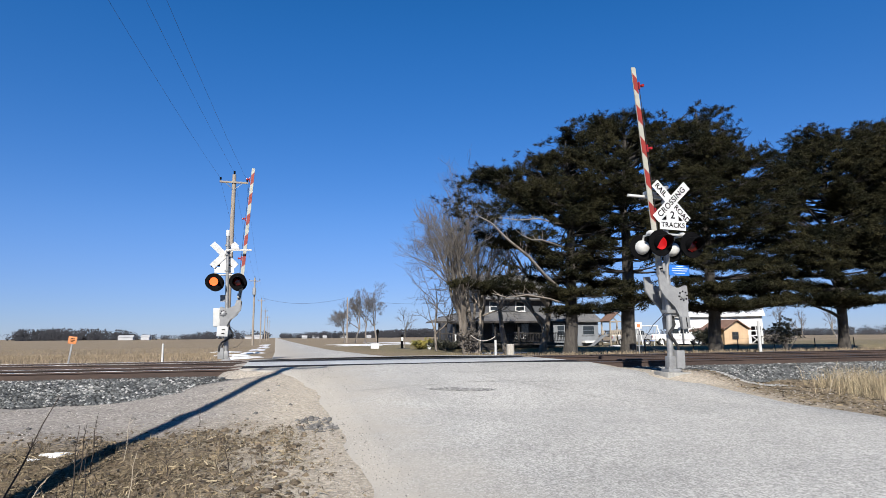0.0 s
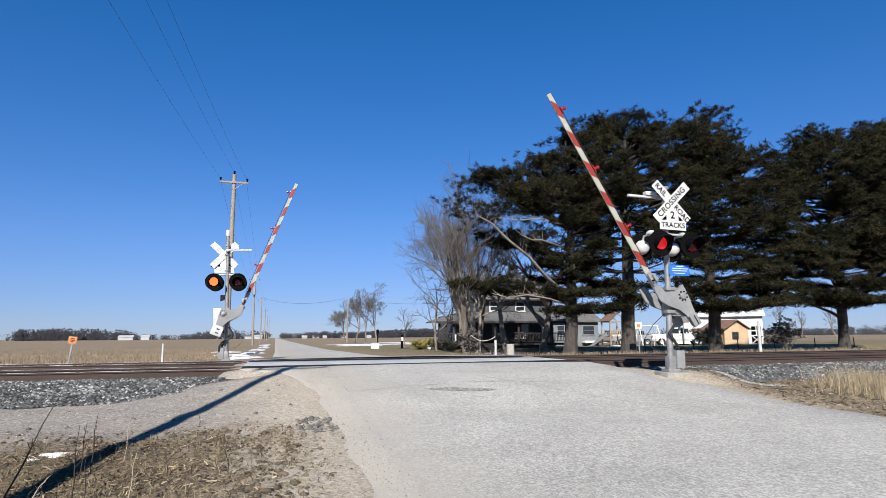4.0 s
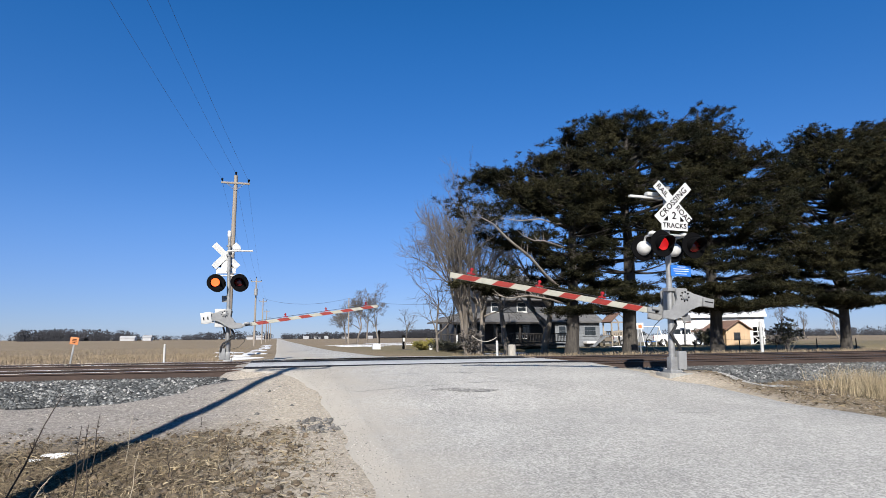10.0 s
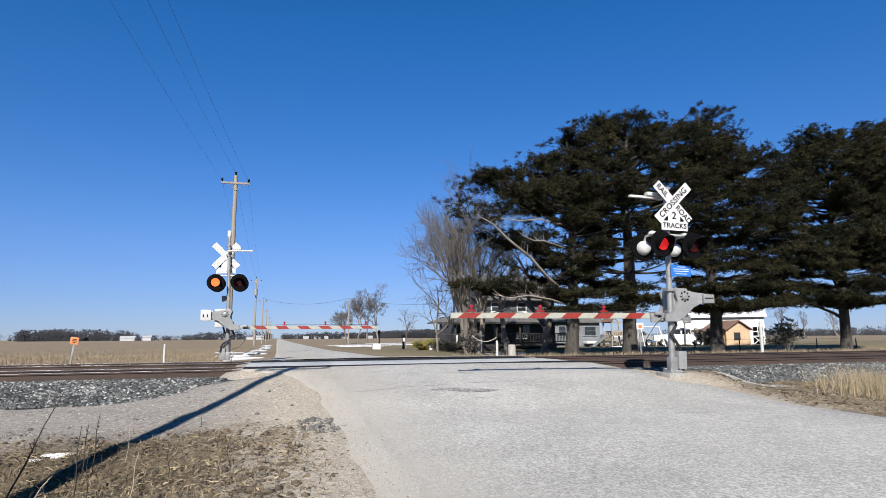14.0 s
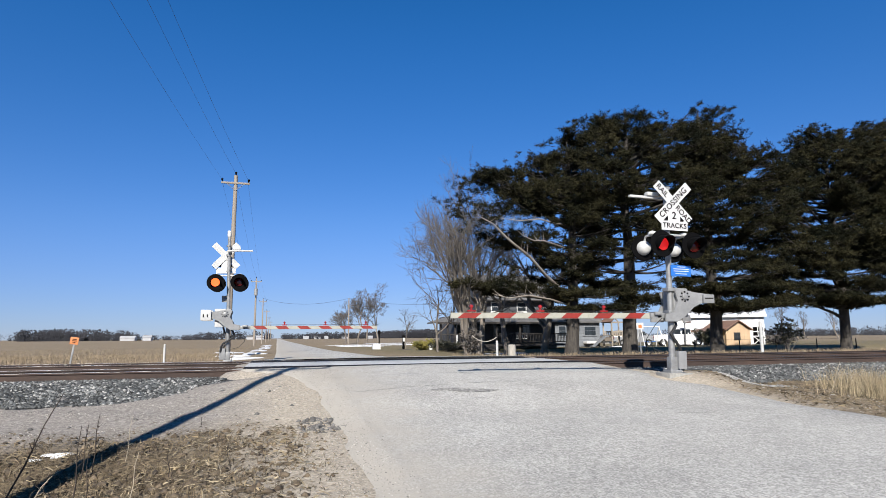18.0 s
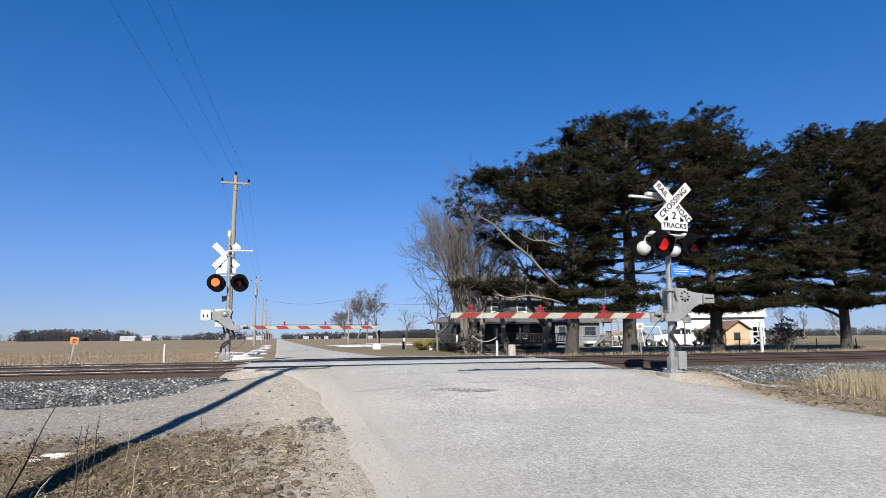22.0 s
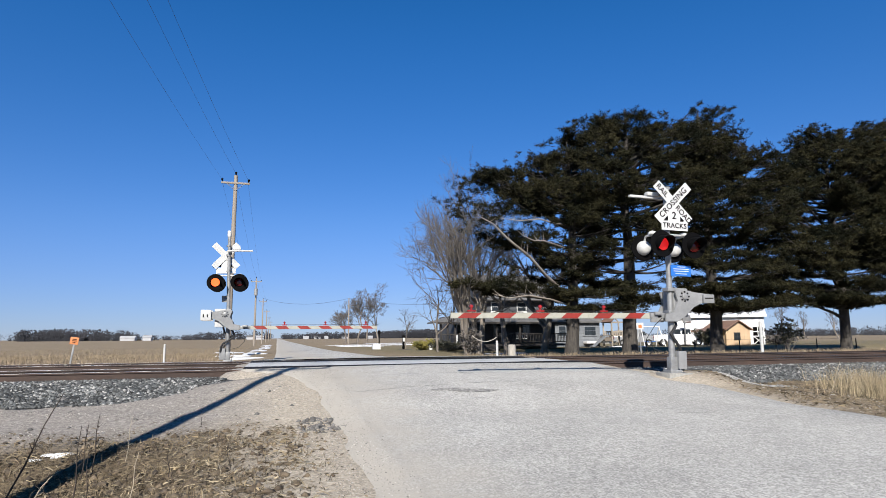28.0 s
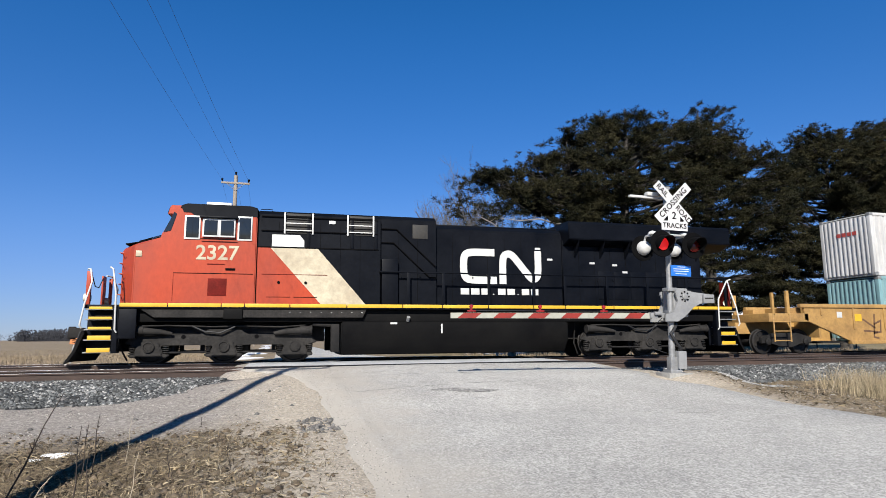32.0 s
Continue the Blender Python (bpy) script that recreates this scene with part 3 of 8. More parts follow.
    for facing, y in ((-1, -0.34), (1, 0.40)):
        for sx in (-0.39, 0.43):
            lit_first = (sx < 0) if near else (sx > 0)
            lenses.append(lamp_unit(s, sx, y, 2.86, facing, lit_first, M_LENSRED if near else M_LENSLIT))
    for sx in (-0.39, 0.43):
        part("lamp_bracket", tube(bmesh.new(), [(sx, -0.30, 2.98), (sx, -0.22, 3.12), (sx, 0.28, 3.12), (sx, 0.36, 2.98)], 0.025, 8), M_WHITEMET, s)
    # service plates
    if near:
        sign = part("information_sign", plate(bmesh.new(), [(-0.02, 2.17), (0.52, 2.17), (0.52, 2.42), (-0.02, 2.42)], -0.106, -0.098, "y", 0.003), M_BLUE, s, "small blue sign with white text bars")
        for z, a, b in ((2.385, 0.16, 0.36), (2.335, 0.05, 0.47), (2.285, 0.05, 0.45), (2.225, 0.10, 0.40)):
            part("text_bar", box(bmesh.new(), (a, -0.110, z - 0.008), (b, -0.1065, z + 0.008)), M_WHITE, sign)
    else:
        part("small_sign", plate(bmesh.new(), [(-0.02, 2.16), (0.24, 2.16), (0.24, 2.4), (-0.02, 2.4)], -0.09, -0.082, "y"), M_GREY, s)
    # gate mechanism housing on the mast
    hx, hz = (0.27 if near else 0.08), 1.70
    house = part("gate_mechanism", box(bmesh.new(), (0.05, -0.06, 1.24), (0.44, 0.34, 1.90), 0.03), M_GREY if near else M_WHITEMET, s, "steel housing of the gate motor")
    part("housing_door", box(bmesh.new(), (0.09, -0.075, 1.28), (0.40, -0.06, 1.86), 0.006), M_GREY, house)
    part("clamp", box(bmesh.new(), (-0.11, -0.11, 1.30), (0.12, 0.12, 1.38), 0.01), M_STEEL, s)
    part("clamp", box(bmesh.new(), (-0.11, -0.11, 1.82), (0.12, 0.12, 1.90), 0.01), M_STEEL, s)
    if not near:
        part("cable", tube(bmesh.new(), [(-0.10, 0.15, 1.22), (-0.22, 0.16, 1.0), (-0.20, 0.17, 0.86), (-0.05, 0.17, 0.76), (0.14, 0.16, 0.66), (0.22, 0.15, 0.52), (0.24, 0.12, 0.34)], 0.036, 8), M_CABLE, s)
    part("cable", tube(bmesh.new(), [(0.16, 0.1, 1.26), (0.12, -0.02, 1.05), (-0.02, -0.12, 0.93), (-0.1, -0.12, 0.86), (0.0, -0.12, 0.72), (0.14, -0.1, 0.55), (0.18, -0.06, 0.44)], 0.035, 8), M_CABLE, s)
    # the moving arm: two side plates with counterweights, the boom, its stripes and lamps
    bm = bmesh.new()
    shape = [(-0.52, -0.57), (-0.2, -0.57), (0.02, -0.44), (0.22, -0.24), (0.42, -0.15), (0.70, -0.15), (0.76, -0.10), (0.76, 0.03), (0.70, 0.06), (0.2, 0.10), (0.18, 0.13), (-0.22, 0.15), (-0.24, 0.08), (-0.17, -0.10), (-0.30, -0.36), (-0.52, -0.40)]
    for y0, y1 in ((-0.17, -0.12), (0.40, 0.45)):
        plate(bm, shape, y0, y1, "y", 0.008)
    gate = part("gate_arm", bm, M_GREY, s, "striped crossing arm with three red lamps", pose(hx, 0, hz))
    w0, w1, w2 = (-0.15, 0.05, 0.74) if near else (-0.23, 0.15, 0.82)
    part("counterweight", box(bmesh.new(), (0.46, -0.24, w0), (w2, -0.17, w1), 0.012), M_GREY if near else M_WHITEMET, gate)
    part("counterweight", box(bmesh.new(), (0.46, 0.45, w0), (w2, 0.52, w1), 0.012), M_GREY if near else M_WHITEMET, gate)
    part("weight_slot", box(bmesh.new(), (0.49, -0.243, -0.05), (0.71, -0.239, -0.025)), M_BLACK, gate)
    if not near:
        part("weight_slot", box(bmesh.new(), (0.56, 0.519, -0.12), (0.60, 0.523, -0.01)), M_BLACK, gate)
        part("weight_slot", box(bmesh.new(), (0.70, 0.519, -0.12), (0.74, 0.523, -0.01)), M_BLACK, gate)
    for y in (-0.19, 0.47):
        part("hub", lathe(bmesh.new(), (0, y, 0), (0, -1 if y < 0 else 1, 0), [(0.07, -0.03), (0.07, 0.01), (0.045, 0.02), (0, 0.02)], 14), M_STEEL, gate)
        for k in range(8):
            a = k * math.pi / 4
            part("hub_bolt", tube(bmesh.new(), [(0.105 * math.cos(a), y - 0.0, 0.105 * math.sin(a)), (0.105 * math.cos(a), y + (0.02 if y < 0 else -0.02), 0.105 * math.sin(a))], 0.018, 6), M_BLACK, gate)
    zc = -0.435 if near else -0.48
    bm = bmesh.new()
    box(bm, (-0.86, -0.10, zc - 0.05), (-0.48, 0.02, zc + 0.06), 0.012)
    box(bm, (-0.78, -0.16, zc + 0.02), (-0.60, 0.12, zc + 0.09), 0.01)
    part("arm_bracket", bm, M_STEEL, gate, "bolted steel arm bracket")
    part("bracket_bolt", tube(bmesh.new(), [(-0.66, -0.18, zc - 0.02), (-0.66, 0.1, zc - 0.02)], 0.02, 8), M_BLACK, gate)
    x0, x1 = -0.80, (-5.52 if near else -5.62)

    def hw(x):
        return 0.066 - 0.008 * (x - x0) / (x1 - x0)
    bm = bmesh.new()
    plate(bm, [(x0, zc - hw(x0)), (x1, zc - hw(x1)), (x1, zc + hw(x1)), (x0, zc + hw(x0))], -0.05, -0.02, "y", 0.005)
    boom = part("boom", bm, M_ARMWHITE, gate, "off-white tapered boom")
    step = (x1 - x0) / 12.15
    for k in range(6):
        a = x1 - step * (2 * k + 0.55)
        b = a - step
        sl = 0.07
        for y0, y1 in ((-0.0535, -0.0505), (-0.0195, -0.0165)):
            part("red_stripe", plate(bmesh.new(), [(a - sl, zc - hw(a) + 0.004), (b - sl, zc - hw(b) + 0.004), (b + sl, zc + hw(b) - 0.004), (a + sl, zc + hw(a) - 0.004)], y0, y1, "y"), M_RED, boom)
    for x in (x1 + 0.45, x1 + 2.0, x1 + 3.52):
        bm = bmesh.new()
        box(bm, (x - 0.09, -0.06, zc + 0.08), (x + 0.09, -0.01, zc + 0.115), 0.006)
        tube(bm, [(x, -0.035, zc + 0.10), (x, -0.035, zc + 0.17)], 0.025, 8)
        lathe(bm, (x, -0.10, zc + 0.19), (0, 1, 0), [(0, 0.02), (0.034, 0.03), (0.042, 0.06), (0.034, 0.09), (0, 0.10)], 12)
        part("arm_lamp", bm, M_LENSDARK2, gate, "small red lamp on the arm")
    part("lamp_cable", tube(bmesh.new(), [(-0.9, -0.035, zc + 0.09), (-2.1, -0.035, zc + 0.10), (-3.6, -0.035, zc + 0.10), (-5.1, -0.035, zc + 0.10)], 0.008, 5), M_CABLE, gate)
    part("dangling_cable", tube(bmesh.new(), [(0.05, 0.06, 1.4), (-0.35, 0.08, 1.05), (-0.60, 0.07, 0.72), (-0.40, 0.06, 0.5), (-0.1, 0.05, 0.42)], 0.008, 5), M_CABLE, s)
    return s, gate, lenses


M_LENSDARK2 = mat("red_arm_lamp", (0.34, 0.02, 0.02), (0.22, 0.012, 0.012), 8, 60, 0.25, bump=0.05)
signal_near, gate_near, lens_near = railroad_signal(pose(8.65, 12.2, -0.82, 0, 1.4, 0), "galvanised crossing signal with black-lettered crossbuck, red flashers and striped gate", True)
signal_far, gate_far, lens_far = railroad_signal(pose(-1.72, 23.9, -0.82, 0, 0, 180) @ pose(0, 0, 0, 0, 1.3, 0), "weathered white crossing signal with flashers and striped gate", False)
# ---- train ----
M_LOCORED = mat("locomotive_orange_red", (0.44, 0.054, 0.016), (0.32, 0.044, 0.018), 0.8, 9, 0.45, bump=0.03, grit=0.14, spec=0.3, stretch=(1, 1, 0.5))
M_LOCOBLK = mat("locomotive_black", (0.0022, 0.003, 0.0052), (0.005, 0.006, 0.009), 0.9, 10, 0.45, bump=0.04, grit=0.3, spec=0.1)
M_CREAM = mat("locomotive_cream", (0.55, 0.48, 0.34), (0.38, 0.31, 0.21), 1.1, 8, 0.5, bump=0.03, grit=0.2)
M_LOCOWHITE = mat("locomotive_white", (0.62, 0.62, 0.60), (0.54, 0.53, 0.50), 1.5, 12, 0.5, bump=0.02, grit=0.08)
M_YELLOW = mat("safety_yellow", (0.72, 0.42, 0.02), (0.62, 0.35, 0.02), 2, 18, 0.55, bump=0.04, grit=0.12)
M_UNDER = mat("running_gear_grime", (0.007, 0.0065, 0.0065), (0.022, 0.02, 0.0185), 2.5, 14, 0.8, bump=0.3, grit=0.4, spec=0.25)
M_CAST = mat("dusty_cast_steel", (0.017, 0.016, 0.0152), (0.036, 0.033, 0.0305), 2.0, 16, 0.85, bump=0.35, grit=0.4, spec=0.2)
M_TANK = mat("fuel_tank_black", (0.0025, 0.0025, 0.003), (0.0065, 0.0062, 0.006), 1.0, 10, 0.7, spec=0.1, bump=0.06, grit=0.25)
M_WHEEL = mat("steel_wheel", (0.014, 0.0125, 0.0115), (0.032, 0.029, 0.027), 3, 20, 0.6, 0.5)
M_GRILLE = mat("radiator_grille", (0.014, 0.013, 0.012), (0.03, 0.027, 0.022), 4, 40, 0.7)
M_CABGLASS = glass("tinted_cab_glass", (0.015, 0.018, 0.02))
M_DARKRED = mat("dark_red_vent", (0.16, 0.013, 0.009), (0.11, 0.011, 0.008), 3, 20, 0.75, spec=0.1)
M_LAMPGLASS = mat("headlamp_glass", (0.75, 0.72, 0.6), (0.65, 0.62, 0.5), 9, 30, 0.15, bump=0.02)
M_CARYEL = mat("well_car_yellow", (0.42, 0.245, 0.075), (0.28, 0.158, 0.052), 0.9, 8, 0.6, bump=0.05, grit=0.25)
M_BOXWHITE = mat("container_white", (0.60, 0.60, 0.595), (0.45, 0.44, 0.425), 0.8, 6, 0.55, bump=0.05, grit=0.18, stretch=(1, 1, 0.3))
M_BOXTEAL = mat("container_teal", (0.16, 0.30, 0.32), (0.20, 0.34, 0.36), 0.8, 6, 0.55, bump=0.05, grit=0.2, stretch=(1, 1, 0.3))
M_BOXRED = mat("faded_red_paint", (0.5, 0.06, 0.05), (0.4, 0.06, 0.05), 3, 12, 0.6)
M_GRAFFITI = mat("brown_spray_paint", (0.12, 0.06, 0.03), None, 3, 12, 0.7)
WHEELS, TRAIN = [], []


def wheelset(parent, x, r):
    bm = bmesh.new()
    for s in (-1, 1):
        lathe(bm, (0, s * 0.72, 0), (0, s, 0), [(0.0, -0.03), (r + 0.03, -0.03), (r + 0.03, 0.0), (r, 0.01), (r - 0.005, 0.11), (r - 0.06, 0.12), (r - 0.09, 0.07), (0.16, 0.06), (0.14, 0.14), (0, 0.14)], 28)
    tube(bm, [(0, -0.8, 0), (0, 0.8, 0)], 0.09, 12)
    for k in range(4):
        a = k * math.pi / 2
        for s in (-1, 1):
            tube(bm, [(0.3 * math.cos(a), s * 0.77, 0.3 * math.sin(a)), (0.3 * math.cos(a), s * 0.81, 0.3 * math.sin(a))], 0.05, 8)
    w = part("wheelset", bm, M_WHEEL, parent, "pair of steel wheels on an axle", pose(x, 0, r))
    w["radius"] = r
    WHEELS.append(w)


def loco_truck(parent, axles, r=0.53):
    """Three-axle bogie with cast side frames, axle boxes, springs and brake gear."""
    a0, a1, a2 = axles
    for s in (-1, 1):
        y0, y1 = s * 1.02, s * 1.16
        top = [(a0 - 0.66, 0.60), (a0 - 0.46, 0.86), (a0 + 0.30, 0.90), (a0 + 0.55, 0.82), (a1 - 0.68, 0.84), (a1 - 0.44, 1.01), (a1 + 0.44, 1.01), (a1 + 0.68, 0.84), (a2 - 0.55, 0.82), (a2 - 0.30, 0.90), (a2 + 0.46, 0.86), (a2 + 0.66, 0.60)]
        low = []
        for a in (a2, a1, a0):
            low += [(a + 0.36, 0.57), (a + 0.29, 0.52), (a + 0.36, 0.32), (a + 0.56, 0.29), (a + 0.50, 0.20), (a - 0.50, 0.20), (a - 0.56, 0.29), (a - 0.36, 0.32), (a - 0.29, 0.52), (a - 0.36, 0.57)]
        part("side_frame", plate(bmesh.new(), top + low, min(y0, y1), max(y0, y1), "y", 0.022), M_CAST, parent, "grimy cast steel bogie frame")
        for a in axles:
            bm = plate(bmesh.new(), [(a - 0.25, 0.66), (a - 0.37, 0.24), (a + 0.37, 0.24), (a + 0.25, 0.66)], min(y1, s * 1.22), max(y1, s * 1.22), "y", 0.02)
            lathe(bm, (a, s * 1.215, 0.50), (0, s, 0), [(0.165, 0), (0.16, 0.05), (0.13, 0.06), (0.12, 0.035), (0, 0.035)], 20)
            for k in range(6):
                g = k * math.pi / 3 + 0.3
                tube(bm, [(a + 0.085 * math.cos(g), s * 1.24, 0.50 + 0.085 * math.sin(g)), (a + 0.085 * math.cos(g), s * 1.268, 0.50 + 0.085 * math.sin(g))], 0.016, 6)
            part("axle_box", bm, M_CAST, parent)
            for dx in (-0.44, 0.44):
                bm = bmesh.new()
                for k in range(4):
                    lathe(bm, (a + dx, s * 1.10, 0.31 + 0.062 * k), (0, 0, 1), [(0.07, 0.0), (0.105, 0.02), (0.07, 0.04)], 12)
                tube(bm, [(a + dx, s * 1.10, 0.29), (a + dx, s * 1.10, 0.60)], 0.045, 8)
                part("spring", bm, M_CAST, parent)
        for a, way in ((a0, 1), (a2, -1)):
            bm = tube(bmesh.new(), [(a - way * 0.46, s * 1.27, 0.97), (a - way * 0.14, s * 1.27, 0.97)], 0.125, 14)
            tube(bm, [(a - way * 0.50, s * 1.27, 0.97), (a - way * 0.45, s * 1.27, 0.97)], 0.145, 14)
            tube(bm, [(a - way * 0.15, s * 1.27, 0.96), (a + way * 0.30, s * 1.27, 0.93), (a + way * 0.62, s * 1.25, 0.88)], [0.11, 0.085, 0.05], 10)
            box(bm, (a - 0.2, min(s * 1.08, s * 1.3), 0.84), (a + 0.2, max(s * 1.08, s * 1.3), 0.90), 0.012)
            part("brake_cylinder", bm, M_CAST, parent)
        part("brake_pipe", tube(bmesh.new(), [(a0 - 0.3, s * 1.22, 1.10), (a0 + 0.5, s * 1.22, 1.12), (a1 - 0.3, s * 1.20, 1.08), (a1 + 0.4, s * 1.20, 1.10), (a2 - 0.4, s * 1.22, 1.07), (a2 + 0.3, s * 1.22, 1.12)], 0.022, 6), M_CAST, parent)
        part("sling_hose", tube(bmesh.new(), [(a1 - 0.9, s * 1.25, 1.10), (a1 - 0.55, s * 1.27, 0.94), (a1 - 0.1, s * 1.27, 0.90), (a1 + 0.3, s * 1.25, 1.08)], 0.026, 6), M_CABLE, parent)
        for a, b in ((a0, a1), (a1, a2)):
            mid = (a + b) / 2
            bm = bmesh.new()
            for dx in (-0.4, 0.4):
                box(bm, (mid + dx - 0.06, min(s * 0.74, s * 0.9), 0.3), (mid + dx + 0.06, max(s * 0.74, s * 0.9), 0.75), 0.02)
            tube(bm, [(mid - 0.5, s * 1.1, 0.34), (mid + 0.5, s * 1.1, 0.34)], 0.03, 6)
            part("brake_rigging", bm, M_UNDER, parent)
            part("frame_hole", lathe(bmesh.new(), (mid - 0.1, s * 1.161, 0.79), (0, s, 0), [(0.065, 0.0), (0.065, 0.003), (0, 0.003)], 12), M_BLACK, parent)
        part("sand_pipe", tube(bmesh.new(), [(a0 - 0.75, s * 0.95, 1.2), (a0 - 0.8, s * 0.9, 0.5), (a0 - 0.62, s * 0.8, 0.12)], 0.025, 6), M_UNDER, parent)
    part("bogie_beam", box(bmesh.new(), (a0 - 0.2, -0.95, 0.75), (a2 + 0.2, 0.95, 1.1), 0.02), M_UNDER, parent)
    for a in axles:
        wheelset(parent, a, r)


def handrail(parent, pts, r, material, name="handrail", label=""):
    return part(name, tube(bmesh.new(), pts, r, 8), material, parent, label)


def locomotive():
    t = thing("locomotive", pose(0, FAR_TRACK, RAIL_TOP), "orange-red and black diesel freight locomotive with cream diagonal stripe", "locomotive")
    Y = 1.55
    # frame and walkway
    part("underframe", box(bmesh.new(), (1.0, -1.35, 1.22), (22.2, 1.35, 1.60), 0.02), M_TANK, t, "black steel underframe")
    for s in (-1, 1):
        part("side_sill", plate(bmesh.new(), [(2.15, 1.60), (2.55, 1.34), (8.50, 1.34), (8.62, 1.60)], s * 1.47 - 0.03, s * 1.47 + 0.03, "y", 0.008), M_CAST, t, "dusty grey side sill")
        for x in np.arange(6.3, 8.5, 0.31):
            part("sill_bolt", tube(bmesh.new(), [(x, s * 1.49, 1.50), (x, s * 1.515, 1.50)], 0.016, 6), M_WHITEMET, t)
    # added filler boxes block the daylight that showed between bogies and frame
    for a, b in ((2.3, 7.4), (15.6, 20.9)):
        part("bogie_bolster", box(bmesh.new(), (a, -0.6, 0.62), (b, 0.6, 1.24), 0.02), M_UNDER, t, "dark filler box that closes the light gap between the wheels")
    deck = part("walkway", box(bmesh.new(), (1.55, -Y, 1.60), (22.1, Y, 1.70), 0.01), M_LOCOBLK, t)
    for s in (-1, 1):
        edges = np.array([1.64, 2.9, 4.35, 5.0, 6.3, 8.0, 9.75, 11.05, 12.6, 14.2, 15.35, 17.2, 18.9, 20.6, 22.05])
        for a, b in zip(edges, edges[1:]):
            part("edge_stripe", box(bmesh.new(), (a + 0.015, s * (Y + 0.004) - 0.004, 1.645), (b - 0.015, s * (Y + 0.004) + 0.004, 1.75), 0.003), M_YELLOW, deck, "yellow walkway edge")
        part("sill_pocket", box(bmesh.new(), (4.42, s * 1.5 - 0.06, 1.30), (4.95, s * 1.5 + 0.06, 1.60), 0.02), M_TANK, t)
        part("jack_pad", box(bmesh.new(), (1.62, s * 1.42 - 0.1, 0.75), (2.1, s * 1.42 + 0.1, 1.6), 0.02), M_LOCOBLK, t)
    # short nose: a wedge with bevelled shoulders
    bm = bmesh.new()

    def ring(x, w, top, sh):
        return [bm.verts.new(p) for p in ((x, -w, 1.70), (x, w, 1.70), (x, w, sh), (x, w - 0.28, top), (x, -w + 0.28, top), (x, -w, sh))]
    r0, r1, r2 = ring(1.52, 0.95, 3.42, 3.32), ring(1.95, 1.50, 3.50, 3.42), ring(3.0, 1.52, 3.84, 3.78)
    for a, b in ((r0, r1), (r1, r2)):
        for k in range(6):
            bm.faces.new((a[k], a[(k + 1) % 6], b[(k + 1) % 6], b[k]))
    bm.faces.new(r0)
    bm.faces.new(r2[::-1])
    bmesh.ops.bevel(bm, geom=bm.edges[:], offset=0.025, segments=2, affect="EDGES")
    nose = part("nose", bm, M_LOCORED, t, "orange-red sloped nose")
    bm = bmesh.new()
    plate(bm, [(1.62, 3.47), (1.97, 3.535), (3.02, 3.865), (3.02, 3.89), (1.97, 3.56), (1.62, 3.495)], -1.16, 1.16, "y")
    part("anti_glare_top", bm, M_BLACK, nose, "matt black nose top")
    part("nose_grab", tube(bmesh.new(), [(1.9, -0.9, 3.56), (1.95, -0.9, 3.62), (2.8, -0.9, 3.9), (2.85, -0.9, 3.84)], 0.014, 6), M_BLACK, nose)
    part("roof_hatch", box(bmesh.new(), (2.1, -0.5, 3.58), (2.5, 0.3, 3.72), 0.03), M_BLACK, nose)
    # nose front: headlamps, ladder rungs, emblem band
    for z in (3.22, 3.02):
        part("headlamp", lathe(bmesh.new(), (1.55, -0.45, z), (-1, 0, 0), [(0.10, 0), (0.10, 0.07), (0.085, 0.075), (0.07, 0.05), (0, 0.055)], 16), M_LAMPGLASS, nose, "round headlamp")
    part("headlamp_plate", box(bmesh.new(), (1.50, -0.58, 2.9), (1.53, -0.32, 3.34), 0.008), M_BLACK, nose)
    for z in (2.0, 2.3, 2.6, 2.9, 3.2):
        for y in (-1.12, 1.12):
            part("rung", tube(bmesh.new(), [(1.62, y - 0.16, z), (1.53, y - 0.16, z), (1.53, y + 0.16, z), (1.62, y + 0.16, z)], 0.014, 6), M_LOCORED, nose)
    for pts in ([(-0.62, 2.35), (-0.62, 2.78), (-0.50, 2.86), (-0.36, 2.80), (0.12, 2.34), (0.27, 2.30), (0.40, 2.38), (0.40, 2.88)],):
        bm = bmesh.new()
        band_on(bm, [Vector((1.505, y, z)) for y, z in pts], 0.085, Vector((-1, 0, 0)), 0.012)
        part("emblem", bm, M_LOCOWHITE, nose, "white emblem band")
    # cab
    bm = bmesh.new()
    outline = [(2.95, 1.70), (5.28, 1.70), (5.28, 4.45), (5.20, 4.58), (3.20, 4.58), (2.98, 4.44), (2.62, 3.72), (2.62, 1.70)]
    plate(bm, outline, -1.545, 1.545, "y", 0.03)
    cab = part("cab", bm, M_LOCORED, t, "orange-red driving cab")
    part("cab_roof", plate(bmesh.new(), [(3.1, 4.56), (5.30, 4.56), (5.30, 4.64), (5.1, 4.71), (3.25, 4.71), (3.08, 4.62)], -1.46, 1.46, "y", 0.03), M_LOCOBLK, cab, "black cab roof")
